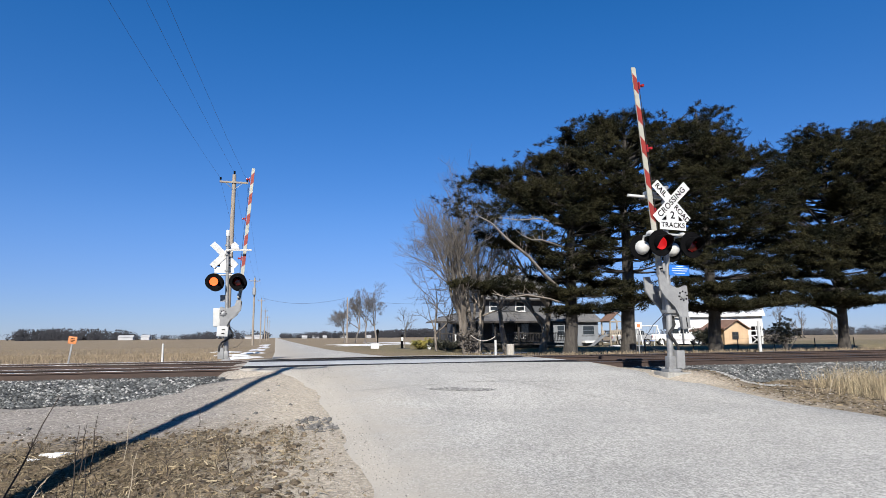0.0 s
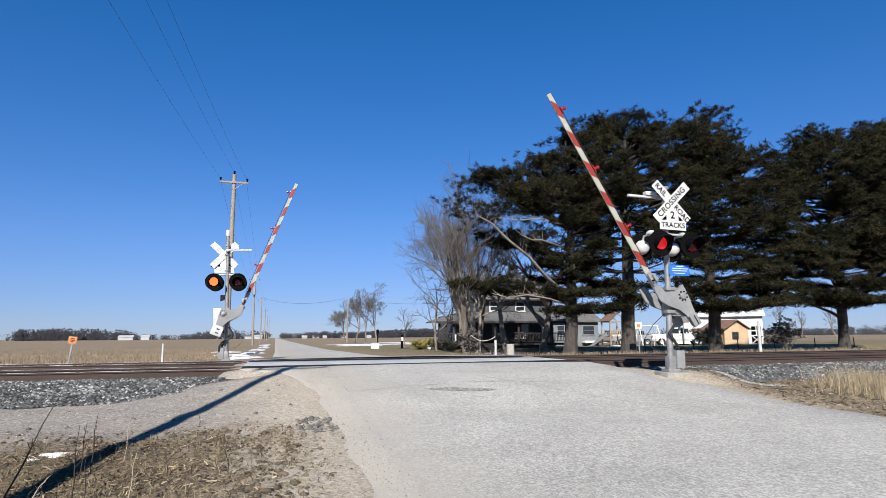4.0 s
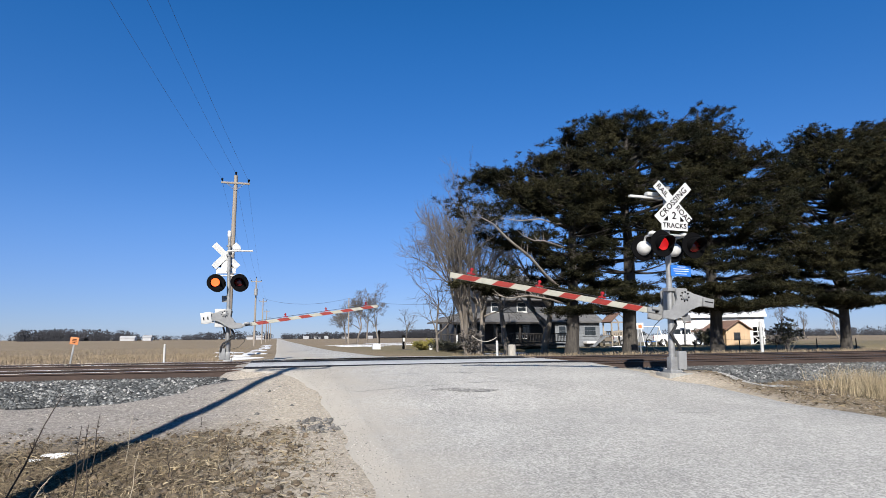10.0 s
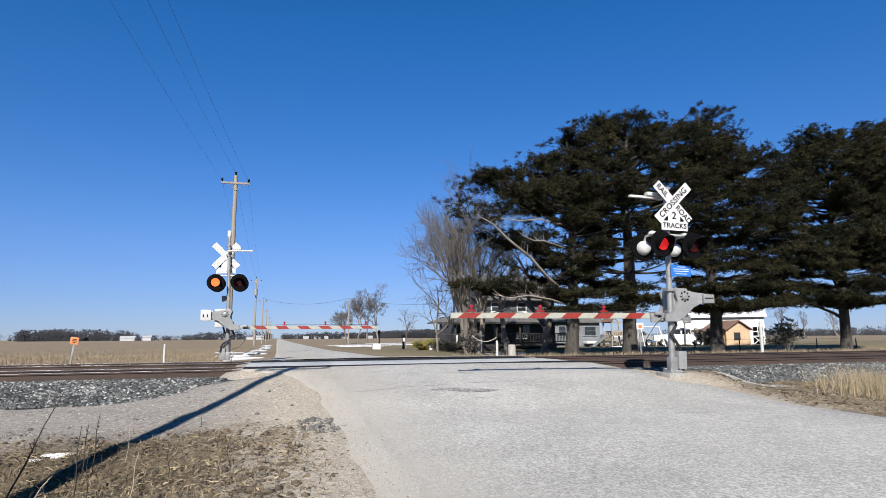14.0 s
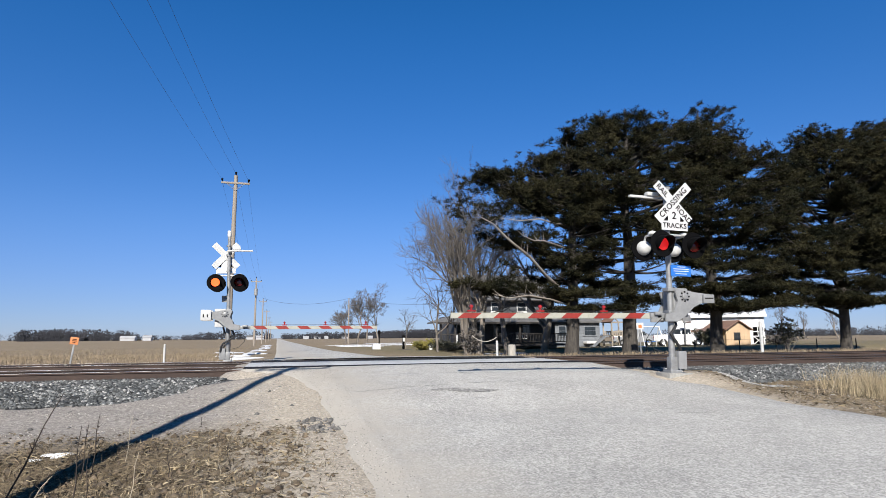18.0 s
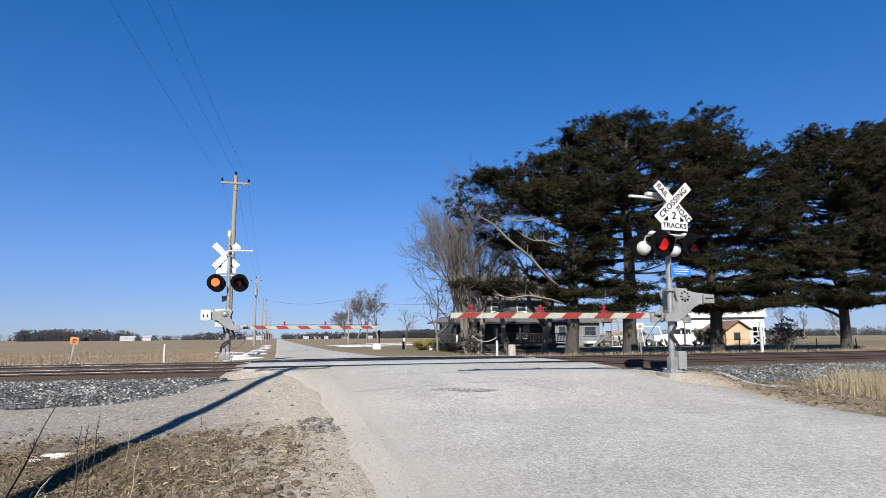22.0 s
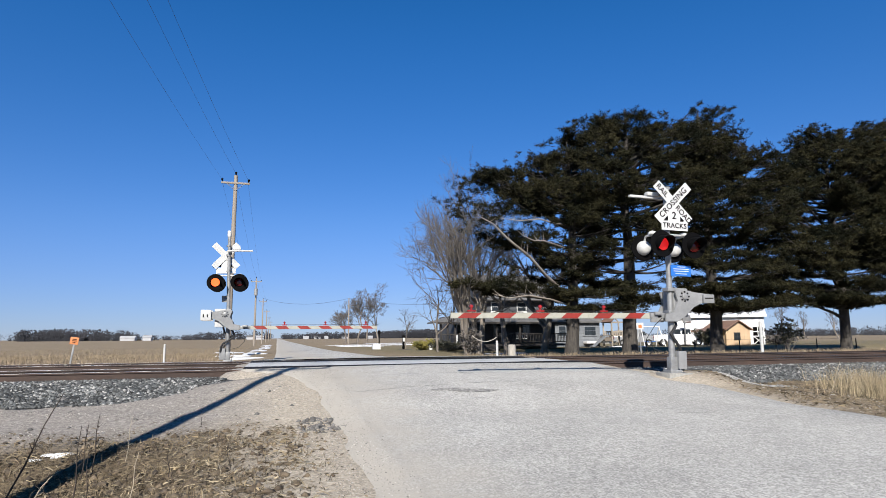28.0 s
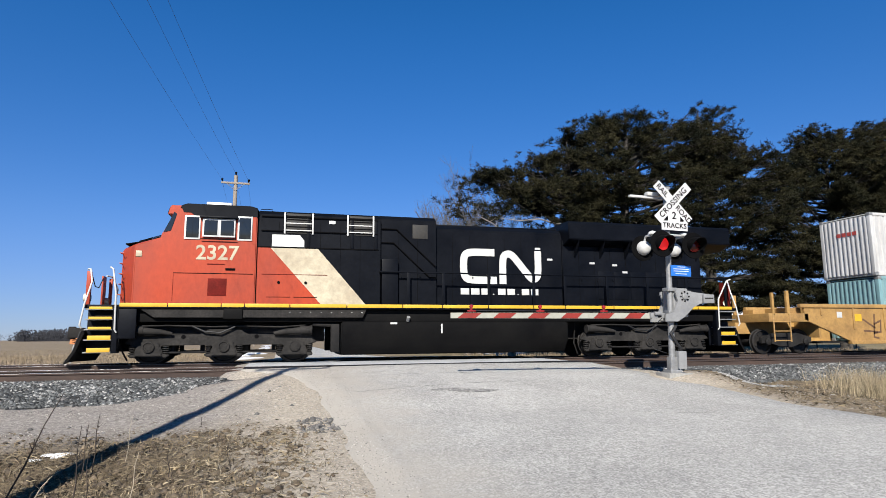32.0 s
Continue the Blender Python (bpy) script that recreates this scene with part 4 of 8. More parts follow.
    for s in (-1, 1):
        part("roof_eave", plate(bmesh.new(), [(3.12, 4.60), (5.28, 4.60), (5.28, 4.36), (4.9, 4.36), (4.72, 4.30), (3.55, 4.30), (3.4, 4.42), (3.2, 4.42)], s * 1.553 - 0.006, s * 1.553 + 0.006, "y"), M_LOCOBLK, cab)
        for k, (a, b, z0, z1, d) in enumerate(((3.24, 3.68, 3.62, 4.33, 0.0), (3.74, 4.20, 3.70, 4.25, 0.05), (4.20, 4.66, 3.70, 4.25, 0.05), (4.72, 5.14, 3.62, 4.36, 0.0))):
            w = part("cab_window", box(bmesh.new(), (a, s * (1.56 + d) - 0.012, z0), (b, s * (1.56 + d) + 0.012, z1), 0.01), M_LOCOWHITE, cab, "white-framed cab window")
            part("pane", box(bmesh.new(), (a + 0.05, s * (1.575 + d) - 0.004, z0 + 0.05), (b - 0.04, s * (1.575 + d) + 0.004, z1 - 0.05), 0.004), M_CABGLASS, w)
        part("quarter_glass", plate(bmesh.new(), [(2.68, 3.80), (2.88, 3.86), (3.02, 4.36), (2.95, 4.42)], s * 1.551 - 0.006, s * 1.551 + 0.006, "y"), M_CABGLASS, cab)
        part("window_visor", box(bmesh.new(), (3.66, s * 1.60 - 0.1, 4.26), (4.74, s * 1.60 + 0.1, 4.31), 0.01), M_LOCOBLK, cab)
        part("arm_rest_rail", tube(bmesh.new(), [(3.7, s * 1.63, 3.63), (4.7, s * 1.63, 3.63)], 0.016, 6), M_BLACK, cab)
        part("side_vent", box(bmesh.new(), (3.95, s * 1.553 - 0.006, 1.97), (4.47, s * 1.553 + 0.006, 2.48), 0.006), M_DARKRED, cab, "dark red vent panel")
        part("panel_seam", box(bmesh.new(), (3.0, s * 1.549 - 0.004, 2.615), (5.2, s * 1.549 + 0.004, 2.635)), M_BLACK, cab)
        part("panel_seam", box(bmesh.new(), (3.0, s * 1.548 - 0.003, 1.8), (3.012, s * 1.548 + 0.003, 2.6)), M_DARKRED, cab)
        part("maker_plate", box(bmesh.new(), (4.42, s * 1.55 - 0.006, 2.72), (4.70, s * 1.55 + 0.006, 2.79), 0.003), M_BLACK, cab)
        part("cab_plate", box(bmesh.new(), (1.98, s * 1.51 - 0.012, 3.08), (2.14, s * 1.51 + 0.02, 3.25), 0.004), M_CREAM, nose)
        part("text_bar", box(bmesh.new(), (3.92, s * 1.55 - 0.004, 2.885), (4.40, s * 1.55 + 0.004, 2.915)), M_DARKRED, cab)
        rot = Matrix.Rotation(radians(90), 4, "X") if s < 0 else Matrix.Rotation(radians(180), 4, "Z") @ Matrix.Rotation(radians(90), 4, "X")
        words("2327", 0.60, M_CREAM, cab, Matrix.Translation((4.18, s * 1.552, 3.22)) @ rot, "road_number", "cream road number", 0.004, 1.0)
    # windscreen and number boards, on the raked cab front
    rake = math.degrees(math.atan2(0.36, 0.72))
    for y in (-0.72, 0.72):
        w = part("windscreen", box(bmesh.new(), (-0.012, -0.50, -0.23), (0.0, 0.50, 0.23), 0.01), M_CABGLASS, cab, "raked windscreen", pose(2.745, y, 4.02, 0, rake, 0))
        part("wiper", tube(bmesh.new(), [(-0.03, 0.1, -0.24), (-0.03, -0.15, 0.1)], 0.01, 5), M_BLACK, w)
    for y in (-0.75, 0.75):
        part("number_housing", plate(bmesh.new(), [(2.72, 4.40), (3.15, 4.40), (3.15, 4.68), (2.80, 4.68)], y - 0.5, y + 0.5, "y", 0.02), M_LOCORED, cab)
    nb = part("number_board", box(bmesh.new(), (-0.03, -0.36, -0.11), (0.03, 0.36, 0.11), 0.01), M_BLACK, cab, "black number board", pose(2.75, -0.75, 4.545, 0, 16, 0))
    words("2327", 0.2, M_LOCOWHITE, nb, Matrix.Translation((-0.034, 0, 0)) @ Matrix.Rotation(radians(-90), 4, "Z") @ Matrix.Rotation(radians(90), 4, "X"), "road_number")
    nb = part("number_board", box(bmesh.new(), (-0.03, -0.36, -0.11), (0.03, 0.36, 0.11), 0.01), M_BLACK, cab, "black number board", pose(2.75, 0.75, 4.545, 0, 16, 0))
    part("air_conditioner", box(bmesh.new(), (3.7, -0.55, 4.70), (4.45, 0.55, 4.98), 0.04), M_LOCOWHITE, t, "white roof air conditioner")
    part("roof_bell_rail", tube(bmesh.new(), [(5.35, -0.9, 4.66), (5.35, -0.9, 4.74), (5.7, -0.9, 4.74), (5.7, -0.9, 4.66)], 0.012, 6), M_BLACK, t)
    # hood: auxiliary cab, blower, engine and radiator sections
    for name, a, b, w, top in (("control_hood", 5.30, 9.05, 1.42, 4.62), ("blower_hood", 9.05, 10.93, 1.24, 4.66), ("engine_hood", 10.93, 15.56, 0.98, 4.46), ("radiator_hood", 15.56, 21.2, 1.05, 4.2)):
        bm = plate(bmesh.new(), [(-w, 1.70), (w, 1.70), (w, top - 0.14), (w - 0.16, top), (-w + 0.16, top), (-w, top - 0.14)], a, b, "x", 0.02)
        hood = part(name, bm, M_LOCOBLK, t, "black hood section")
        for s in (-1, 1):
            for k in range(1, int((b - a) / 0.62)):
                x = a + 0.62 * k
                part("door_seam", box(bmesh.new(), (x, s * (w + 0.0015) - 0.003, 1.85), (x + 0.012, s * (w + 0.0015) + 0.003, top - 0.35)), M_BLACK, hood)
                if name != "control_hood":
                    part("door_latch", box(bmesh.new(), (x + 0.07, s * (w + 0.012) - 0.012, 2.65), (x + 0.11, s * (w + 0.012) + 0.012, 2.73), 0.004), M_LOCOBLK, hood)
    for s in (-1, 1):
        y = s * 1.422
        e = 0.004
        part("red_panel", plate(bmesh.new(), [(5.30, 1.72), (7.24, 1.72), (5.68, 3.46), (5.30, 3.46)], y - e, y + e, "y"), M_LOCORED, t, "orange-red side panel")
        part("cream_stripe", plate(bmesh.new(), [(7.24, 1.72), (8.62, 1.72), (7.10, 3.46), (5.68, 3.46)], y - e, y + e, "y"), M_CREAM, t, "cream diagonal stripe")
        part("white_panel", plate(bmesh.new(), [(5.72, 3.50), (6.68, 3.50), (6.68, 3.70), (6.55, 3.87), (5.72, 3.87)], y - e, y + e, "y"), M_LOCOWHITE, t)
        part("panel_ledge", box(bmesh.new(), (5.3, y - 0.02, 3.462), (9.0, y + 0.02, 3.497), 0.005), M_BLACK, t)
        for a in (5.95, 6.75):
            part("cabinet_seam", box(bmesh.new(), (a - 0.35, y - 0.008, 1.95), (a + 0.35, y + 0.008, 1.968)), M_BLACK, t)
            part("cabinet_latch", lathe(bmesh.new(), (a, y, 2.4), (0, s, 0), [(0.045, 0), (0.045, 0.02), (0, 0.02)], 10), M_BLACK, t)
        part("cabinet_seam", box(bmesh.new(), (5.45, y - 0.01, 2.635), (7.4, y + 0.01, 2.655)), M_DARKRED, t)
        for a, b in ((6.06, 6.95), (7.98, 8.84)):
            v = part("intake", box(bmesh.new(), (a + 0.08, y - 0.02, 3.92), (b - 0.08, y + 0.02, 4.54), 0.008), M_GRILLE, t, "intake with white corner posts")
            for x in (a, b - 0.05):
                part("corner_post", box(bmesh.new(), (x, y - 0.05, 3.90), (x + 0.05, y + 0.05, 4.56), 0.006), M_LOCOWHITE, v)
            for k in range(5):
                part("slat", box(bmesh.new(), (a + 0.06, y + s * 0.02 - 0.012, 4.0 + 0.11 * k), (b - 0.06, y + s * 0.02 + 0.012, 4.03 + 0.11 * k)), M_LOCOWHITE if k in (0, 2) else M_BLACK, v)
        part("roof_rail", tube(bmesh.new(), [(5.4, y + s * 0.03, 3.98), (8.95, y + s * 0.03, 3.98)], 0.02, 6), M_BLACK, t)
        part("roof_rail", tube(bmesh.new(), [(5.4, y + s * 0.03, 4.42), (8.95, y + s * 0.03, 4.42)], 0.02, 6), M_BLACK, t)
        part("marker_plate", box(bmesh.new(), (7.42, y - 0.01, 4.26), (7.62, y + 0.01, 4.36)), M_LOCOWHITE, t)
        for x in (6.8, 8.15, 8.9):
            part("hood_post", box(bmesh.new(), (x - 0.05, y - 0.03, 3.5), (x + 0.05, y + 0.03, 4.4), 0.008), M_LOCOBLK, t)
        part("blower_grille", box(bmesh.new(), (10.13, s * 1.25 - 0.012, 3.92), (10.64, s * 1.25 + 0.012, 4.38), 0.006), M_GRILLE, t, "brown mesh grille")
        for pts in ([(9.1, 4.2), (9.6, 4.2), (10.9, 3.0)], [(9.1, 3.75), (9.5, 3.75), (10.7, 2.65), (10.9, 2.65)]):
            part("stair_pipe", tube(bmesh.new(), [(x, s * 1.28, z) for x, z in pts], 0.022, 6), M_BLACK, t)
        part("equipment_cabinet", box(bmesh.new(), (9.1, s * 1.33 - 0.12, 1.72), (9.62, s * 1.33 + 0.1, 3.2), 0.02), M_LOCOBLK, t)
        # emblem on the engine hood: a rounded open band, and a folded one
        ye = s * 0.988
        face = Vector((0, s, 0))
        for pts in ([(12.83, 3.52), (11.98, 3.52), (11.80, 3.46), (11.72, 3.30), (11.72, 2.80), (11.80, 2.63), (11.98, 2.57), (12.90, 2.57)],
                    [(13.12, 2.45), (13.12, 3.30), (13.20, 3.46), (13.36, 3.50), (13.52, 3.42), (14.10, 2.70), (14.24, 2.62), (14.36, 2.68), (14.43, 2.82), (14.43, 3.62)]):
            xs = rounded([(x + 0.22, z + 0.05) if s < 0 else (26.0 - x, z + 0.05) for x, z in pts])
            bm = bmesh.new()
            band_on(bm, [Vector((x, ye, z)) for x, z in xs], 0.125, face, 0.006)
            part("emblem", bm, M_LOCOWHITE, t, "white rounded emblem band")
        for a, b in ((11.62, 11.88), (11.94, 12.2), (12.26, 12.52), (12.62, 12.66), (12.78, 13.02), (13.08, 13.32), (13.40, 13.44), (13.54, 13.78), (13.84, 14.08)):
            a2, b2 = 11.83 + (a - 11.62) * 1.14, 11.83 + (b - 11.62) * 1.14
            part("text_bar", box(bmesh.new(), (a2, ye - 0.005, 2.13), (b2, ye + 0.005, 2.34 if b - a > 0.1 else 2.17), 0.004), M_LOCOWHITE, t)
        for x, z in ((14.55, 3.72), (15.0, 3.35), (16.6, 3.25), (17.5, 3.2), (17.9, 2.95)):
            part("data_plate", box(bmesh.new(), (x, s * 1.06 - 0.006 if x > 15.5 else ye - 0.006, z), (x + 0.2, s * 1.06 + 0.006 if x > 15.5 else ye + 0.006, z + 0.07)), M_WHITEMET, t)
        for x in (16.9, 17.55, 18.2, 18.85, 19.5, 20.15):
            part("hood_door", box(bmesh.new(), (x + 0.02, s * 1.057 - 0.008, 2.0), (x + 0.58, s * 1.057 + 0.008, 3.0), 0.008), M_LOCOBLK, t)
        # walkway handrail
        zt = 2.78
        posts = [9.95, 11.1, 12.65, 14.25, 15.4, 17.0, 18.6, 20.2, 21.85]
        for x in posts:
            part("rail_post", box(bmesh.new(), (x - 0.048, s * 1.5 - 0.02, 1.70), (x + 0.048, s * 1.5 + 0.02, zt), 0.005), M_LOCOBLK, t)
        part("handrail", tube(bmesh.new(), [(9.0, s * 1.5, zt)] + [(x, s * 1.5, zt) for x in posts], 0.028, 6), M_LOCOBLK, t)
        part("handrail", tube(bmesh.new(), [(9.95, s * 1.5, 2.24)] + [(x, s * 1.5, 2.24) for x in posts], 0.022, 6), M_LOCOBLK, t)
    part("exhaust_stack", box(bmesh.new(), (13.9, -0.4, 4.45), (14.8, 0.4, 4.58), 0.03), M_STEEL, t)
    part("engine_roof", box(bmesh.new(), (11.0, -0.75, 4.45), (15.5, 0.75, 4.52), 0.02), M_LOCOBLK, t)
    # winged radiator cab
    bm = plate(bmesh.new(), [(-1.05, 3.86), (1.05, 3.86), (1.52, 4.06), (1.52, 4.62), (1.44, 4.70), (-1.44, 4.70), (-1.52, 4.62), (-1.52, 4.06)], 15.60, 22.2, "x", 0.02)
    rad = part("radiator", bm, M_LOCOBLK, t, "wide black radiator overhang")
    for s in (-1, 1):
        for k in range(6):
            part("overhang_bracket", plate(bmesh.new(), [(s * 1.05, 3.45), (s * 1.46, 4.02), (s * 1.05, 4.02)], 16.0 + k, 16.05 + k, "x"), M_LOCOBLK, rad)
    # fuel tank, chamfered below
    part("fuel_tank", plate(bmesh.new(), [(-1.42, 1.22), (1.42, 1.22), (1.42, 0.62), (1.12, 0.2), (-1.12, 0.2), (-1.42, 0.62)], 7.85, 15.5, "x", 0.04), M_TANK, t, "black chamfered fuel tank")
    for s in (-1, 1):
        part("sight_glass", tube(bmesh.new(), [(11.05, s * 1.44, 0.85), (11.05, s * 1.44, 1.15)], 0.03, 8), M_LOCOWHITE, t)
        part("fuel_filler", tube(bmesh.new(), [(9.95, s * 1.38, 1.25), (9.95, s * 1.48, 1.36)], 0.06, 10), M_STEEL, t)
        part("tank_plate", box(bmesh.new(), (9.38, s * 1.424 - 0.006, 1.14), (9.6, s * 1.424 + 0.006, 1.2)), M_WHITEMET, t)
        bm = bmesh.new()
        tube(bm, [(7.0, s * 1.2, 1.15), (7.75, s * 1.2, 1.1)], 0.06, 8)
        box(bm, (7.55, s * 1.25 - 0.15, 0.3), (7.8, s * 1.25 + 0.12, 1.15), 0.03)
        part("air_piping", bm, M_UNDER, t)
        part("air_reservoir", tube(bmesh.new(), [(8.6, s * 1.18, 1.45), (10.9, s * 1.18, 1.45)], 0.14, 14), M_TANK, t)
    loco_truck(t, (2.40, 4.44, 6.48))
    loco_truck(t, (16.75, 18.75, 20.6))
    # end steps, pilot and plough at both ends
    for end in (0, 1):
        def X(x):
            return x if end == 0 else 23.0 - x
        def bx(bm, lo, hi, bevel=0.0):
            a, b = X(lo[0]), X(hi[0])
            return box(bm, (min(a, b), lo[1], lo[2]), (max(a, b), hi[1], hi[2]), bevel)
        part("end_platform", bx(bmesh.new(), (0.72, -1.5, 1.60), (1.6, 1.5, 1.70), 0.01), M_LOCOBLK, t)
        part("pilot", bx(bmesh.new(), (0.80, -1.0, 0.5), (0.95, 1.0, 1.6), 0.02), M_LOCOBLK, t)
        bm = bmesh.new()
        rows = []
        for y in np.linspace(-1.42, 1.42, 9):
            k = 0.30 * (abs(y) / 1.42) ** 1.5
            rows.append([bm.verts.new((X(px + k), y, pz)) for px, pz in ((0.42, 0.98), (0.32, 0.72), (0.22, 0.40), (0.02, 0.08), (0.10, 0.08), (0.30, 0.40), (0.40, 0.70), (0.52, 0.98))])
        for a, b in zip(rows, rows[1:]):
            for k in range(8):
                bm.faces.new((a[k], a[(k + 1) % 8], b[(k + 1) % 8], b[k]))
        bm.faces.new(rows[0])
        bm.faces.new(rows[-1])
        part("snow_plough", bm, M_TANK, t, "curved black pilot plough")
        bm = bmesh.new()
        bx(bm, (0.0, -0.16, 0.78), (0.42, 0.16, 1.08), 0.05)
        bx(bm, (0.4, -0.11, 0.82), (1.0, 0.11, 1.04), 0.02)
        bx(bm, (-0.04, 0.02, 0.74), (0.14, 0.2, 1.12), 0.03)
        part("coupler", bm, M_UNDER, t, "steel knuckle coupler")
        for y in (-0.35, 0.35, -0.55):
            part("air_hose", tube(bmesh.new(), [(X(0.72), y, 1.05), (X(0.45), y, 0.95), (X(0.35), y, 0.6), (X(0.45), y + 0.1, 0.4)], 0.025, 6), M_CABLE, t)
        for s in (-1, 1):
            bm = bmesh.new()
            bx(bm, (1.50, s * 1.42 - 0.12, 0.35), (1.64, s * 1.42 + 0.12, 1.66), 0.01)
            bx(bm, (0.74, s * 1.0 - 0.02, 0.35), (1.6, s * 1.0 + 0.02, 1.6), 0.005)
            part("step_well", bm, M_LOCOBLK, t)
            for z in (0.36, 0.70, 0.99, 1.27, 1.55):
                st = part("step", bx(bmesh.new(), (0.80, s * 1.28 - 0.26, z), (1.50, s * 1.28 + 0.26, z + 0.035), 0.006), M_STEEL, t)
                if end == 1 and z > 0.8:
                    continue
                part("step_edge", bx(bmesh.new(), (0.90, s * 1.545 - 0.006, z + 0.02), (1.48, s * 1.545 + 0.006, z + (0.14 if z < 0.8 else 0.09)), 0.003), M_YELLOW, st, "yellow step edge")
            part("grab_rail", tube(bmesh.new(), [(X(1.62), s * 1.56, 0.92), (X(1.58), s * 1.60, 1.0), (X(1.56), s * 1.60, 2.0), (X(1.44 if end == 0 else 1.1), s * 1.55, 2.7), (X(1.36 if end == 0 else 0.9), s * 1.5, 2.76)], 0.025, 8), M_LOCOWHITE, t, "white grab rail")
            part("grab_rail", tube(bmesh.new(), [(X(0.74), s * 1.56, 1.05), (X(0.70), s * 1.60, 1.12), (X(0.78), s * 1.58, 1.7), (X(0.9), s * 1.45, 2.35), (X(0.78), s * 1.2, 2.72), (X(0.66), s * 1.0, 2.74)], 0.025, 8), M_LOCOWHITE, t, "white grab rail")
        # red end panels with ditch lamps
        for s in (-1, 1):
            p = part("end_panel", bx(bmesh.new(), (0.62, s * 0.78 - 0.18, 1.72), (0.67, s * 0.78 + 0.18, 2.70), 0.01), M_LOCORED if end == 0 else M_DARKRED, t, "red end panel")
            part("end_panel", bx(bmesh.new(), (0.70, s * 1.18 - 0.03, 1.72), (0.80, s * 1.18 + 0.03, 2.66), 0.01), M_LOCORED if end == 0 else M_DARKRED, t)
            part("ditch_lamp", lathe(bmesh.new(), (X(0.66), s * 0.98, 1.92), (-1 if end == 0 else 1, 0, 0), [(0.11, -0.1), (0.12, 0.0), (0.12, 0.06), (0.09, 0.07), (0, 0.05)], 14), M_LAMPGLASS, t)
        part("end_chain", tube(bmesh.new(), [(X(0.66), -0.6, 2.62), (X(0.66), -0.2, 2.3), (X(0.66), 0.2, 2.3), (X(0.66), 0.6, 2.62)], 0.015, 6), M_CABLE, t)
    return t


def rounded(pts, times=2):
    """The same open line with its corners cut round."""
    for _ in range(times):
        out = [pts[0]]
        for (a, b), (c, d) in zip(pts, pts[1:]):
            out += [(a * 0.75 + c * 0.25, b * 0.75 + d * 0.25), (a * 0.25 + c * 0.75, b * 0.25 + d * 0.75)]
        pts = out + [pts[-1]]
    return pts


def band_on(bm, pts, half, normal, thick):
    """A flat band of constant width along the points, lying on a face with that normal."""
    n = normal.normalized()
    left, right = [], []
    for i, p in enumerate(pts):
        d0 = (pts[i] - pts[i - 1]).normalized() if i else (pts[1] - pts[0]).normalized()
        d1 = (pts[i + 1] - pts[i]).normalized() if i < len(pts) - 1 else d0
        d = (d0 + d1).normalized()
        w = n.cross(d) * (half / max(0.5, d.dot(d0)))
        left.append(p + w)
        right.append(p - w)
    a = [bm.verts.new(q + n * thick) for q in left]
    b = [bm.verts.new(q + n * thick) for q in right]
    a2 = [bm.verts.new(q) for q in left]
    b2 = [bm.verts.new(q) for q in right]
    for i in range(len(pts) - 1):
        bm.faces.new((a[i], a[i + 1], b[i + 1], b[i]))
        bm.faces.new((a2[i], a2[i + 1], a[i + 1], a[i]))
        bm.faces.new((b[i], b[i + 1], b2[i + 1], b2[i]))
    bm.faces.new((a[0], b[0], b2[0], a2[0]))
    bm.faces.new((a[-1], a2[-1], b2[-1], b[-1]))
    return bm


def container(name, length, height, material, label):
    """Corrugated box: posts, rails, ribbed sides, doors and corner castings. Base at z 0, front at x 0."""
    c = thing(name, pose(0, 0, 0), label, "container", "containers on the train")
    w = 1.22
    for s in (-1, 1):
        bm = bmesh.new()
        n = int(length / 0.28)
        prof = []
        for k in range(n):
            x = 0.16 + (length - 0.32) * k / n
            p = (length - 0.32) / n
            prof += [(x, 0.0), (x + p * 0.26, 0.0), (x + p * 0.4, 0.04), (x + p * 0.86, 0.04), (x + p, 0.0)]
        lo = [bm.verts.new((x, s * (w - 0.055 + d), 0.14)) for x, d in prof]
        hi = [bm.verts.new((x, s * (w - 0.055 + d), height - 0.1)) for x, d in prof]
        for i in range(len(prof) - 1):
            bm.faces.new((lo[i], lo[i + 1], hi[i + 1], hi[i]))
        part("ribbed_side", bm, material, c, smooth=False)
        part("bottom_rail", box(bmesh.new(), (0, s * (w - 0.04) - 0.04, 0.0), (length, s * (w - 0.04) + 0.04, 0.16), 0.01), material, c)
        part("top_rail", box(bmesh.new(), (0, s * (w - 0.03) - 0.03, height - 0.12), (length, s * (w - 0.03) + 0.03, height), 0.01), material, c)
        for x in (0.08, length - 0.08):
            part("corner_post", box(bmesh.new(), (x - 0.08, s * (w - 0.08) - 0.08, 0), (x + 0.08, s * (w - 0.08) + 0.08, height), 0.012), material, c)
            for z in (0.06, height - 0.06):
                part("corner_casting", box(bmesh.new(), (x - 0.09, s * (w - 0.085) - 0.09, z - 0.062), (x + 0.09, s * (w - 0.085) + 0.09, z + 0.062), 0.01), M_STEEL, c)
    part("roof", box(bmesh.new(), (0.05, -w + 0.05, height - 0.06), (length - 0.05, w - 0.05, height - 0.02)), material, c)
    part("floor", box(bmesh.new(), (0.05, -w + 0.06, 0.02), (length - 0.05, w - 0.06, 0.14)), material, c)
    for x in (0.03, length - 0.03):
        part("end_wall", box(bmesh.new(), (x - 0.01, -w + 0.12, 0.1), (x + 0.02, w - 0.12, height - 0.1)), material, c)
        n = 10
        for k in range(n):
            yc = -w + 0.27 + (2 * w - 0.54) * k / (n - 1)
            o = -0.03 if x < 1 else 0.03
            part("end_rib", plate(bmesh.new(), [(x, yc - 0.09), (x + o, yc - 0.05), (x + o, yc + 0.05), (x, yc + 0.09)], 0.12, height - 0.12, "z"), material, c)
    return c


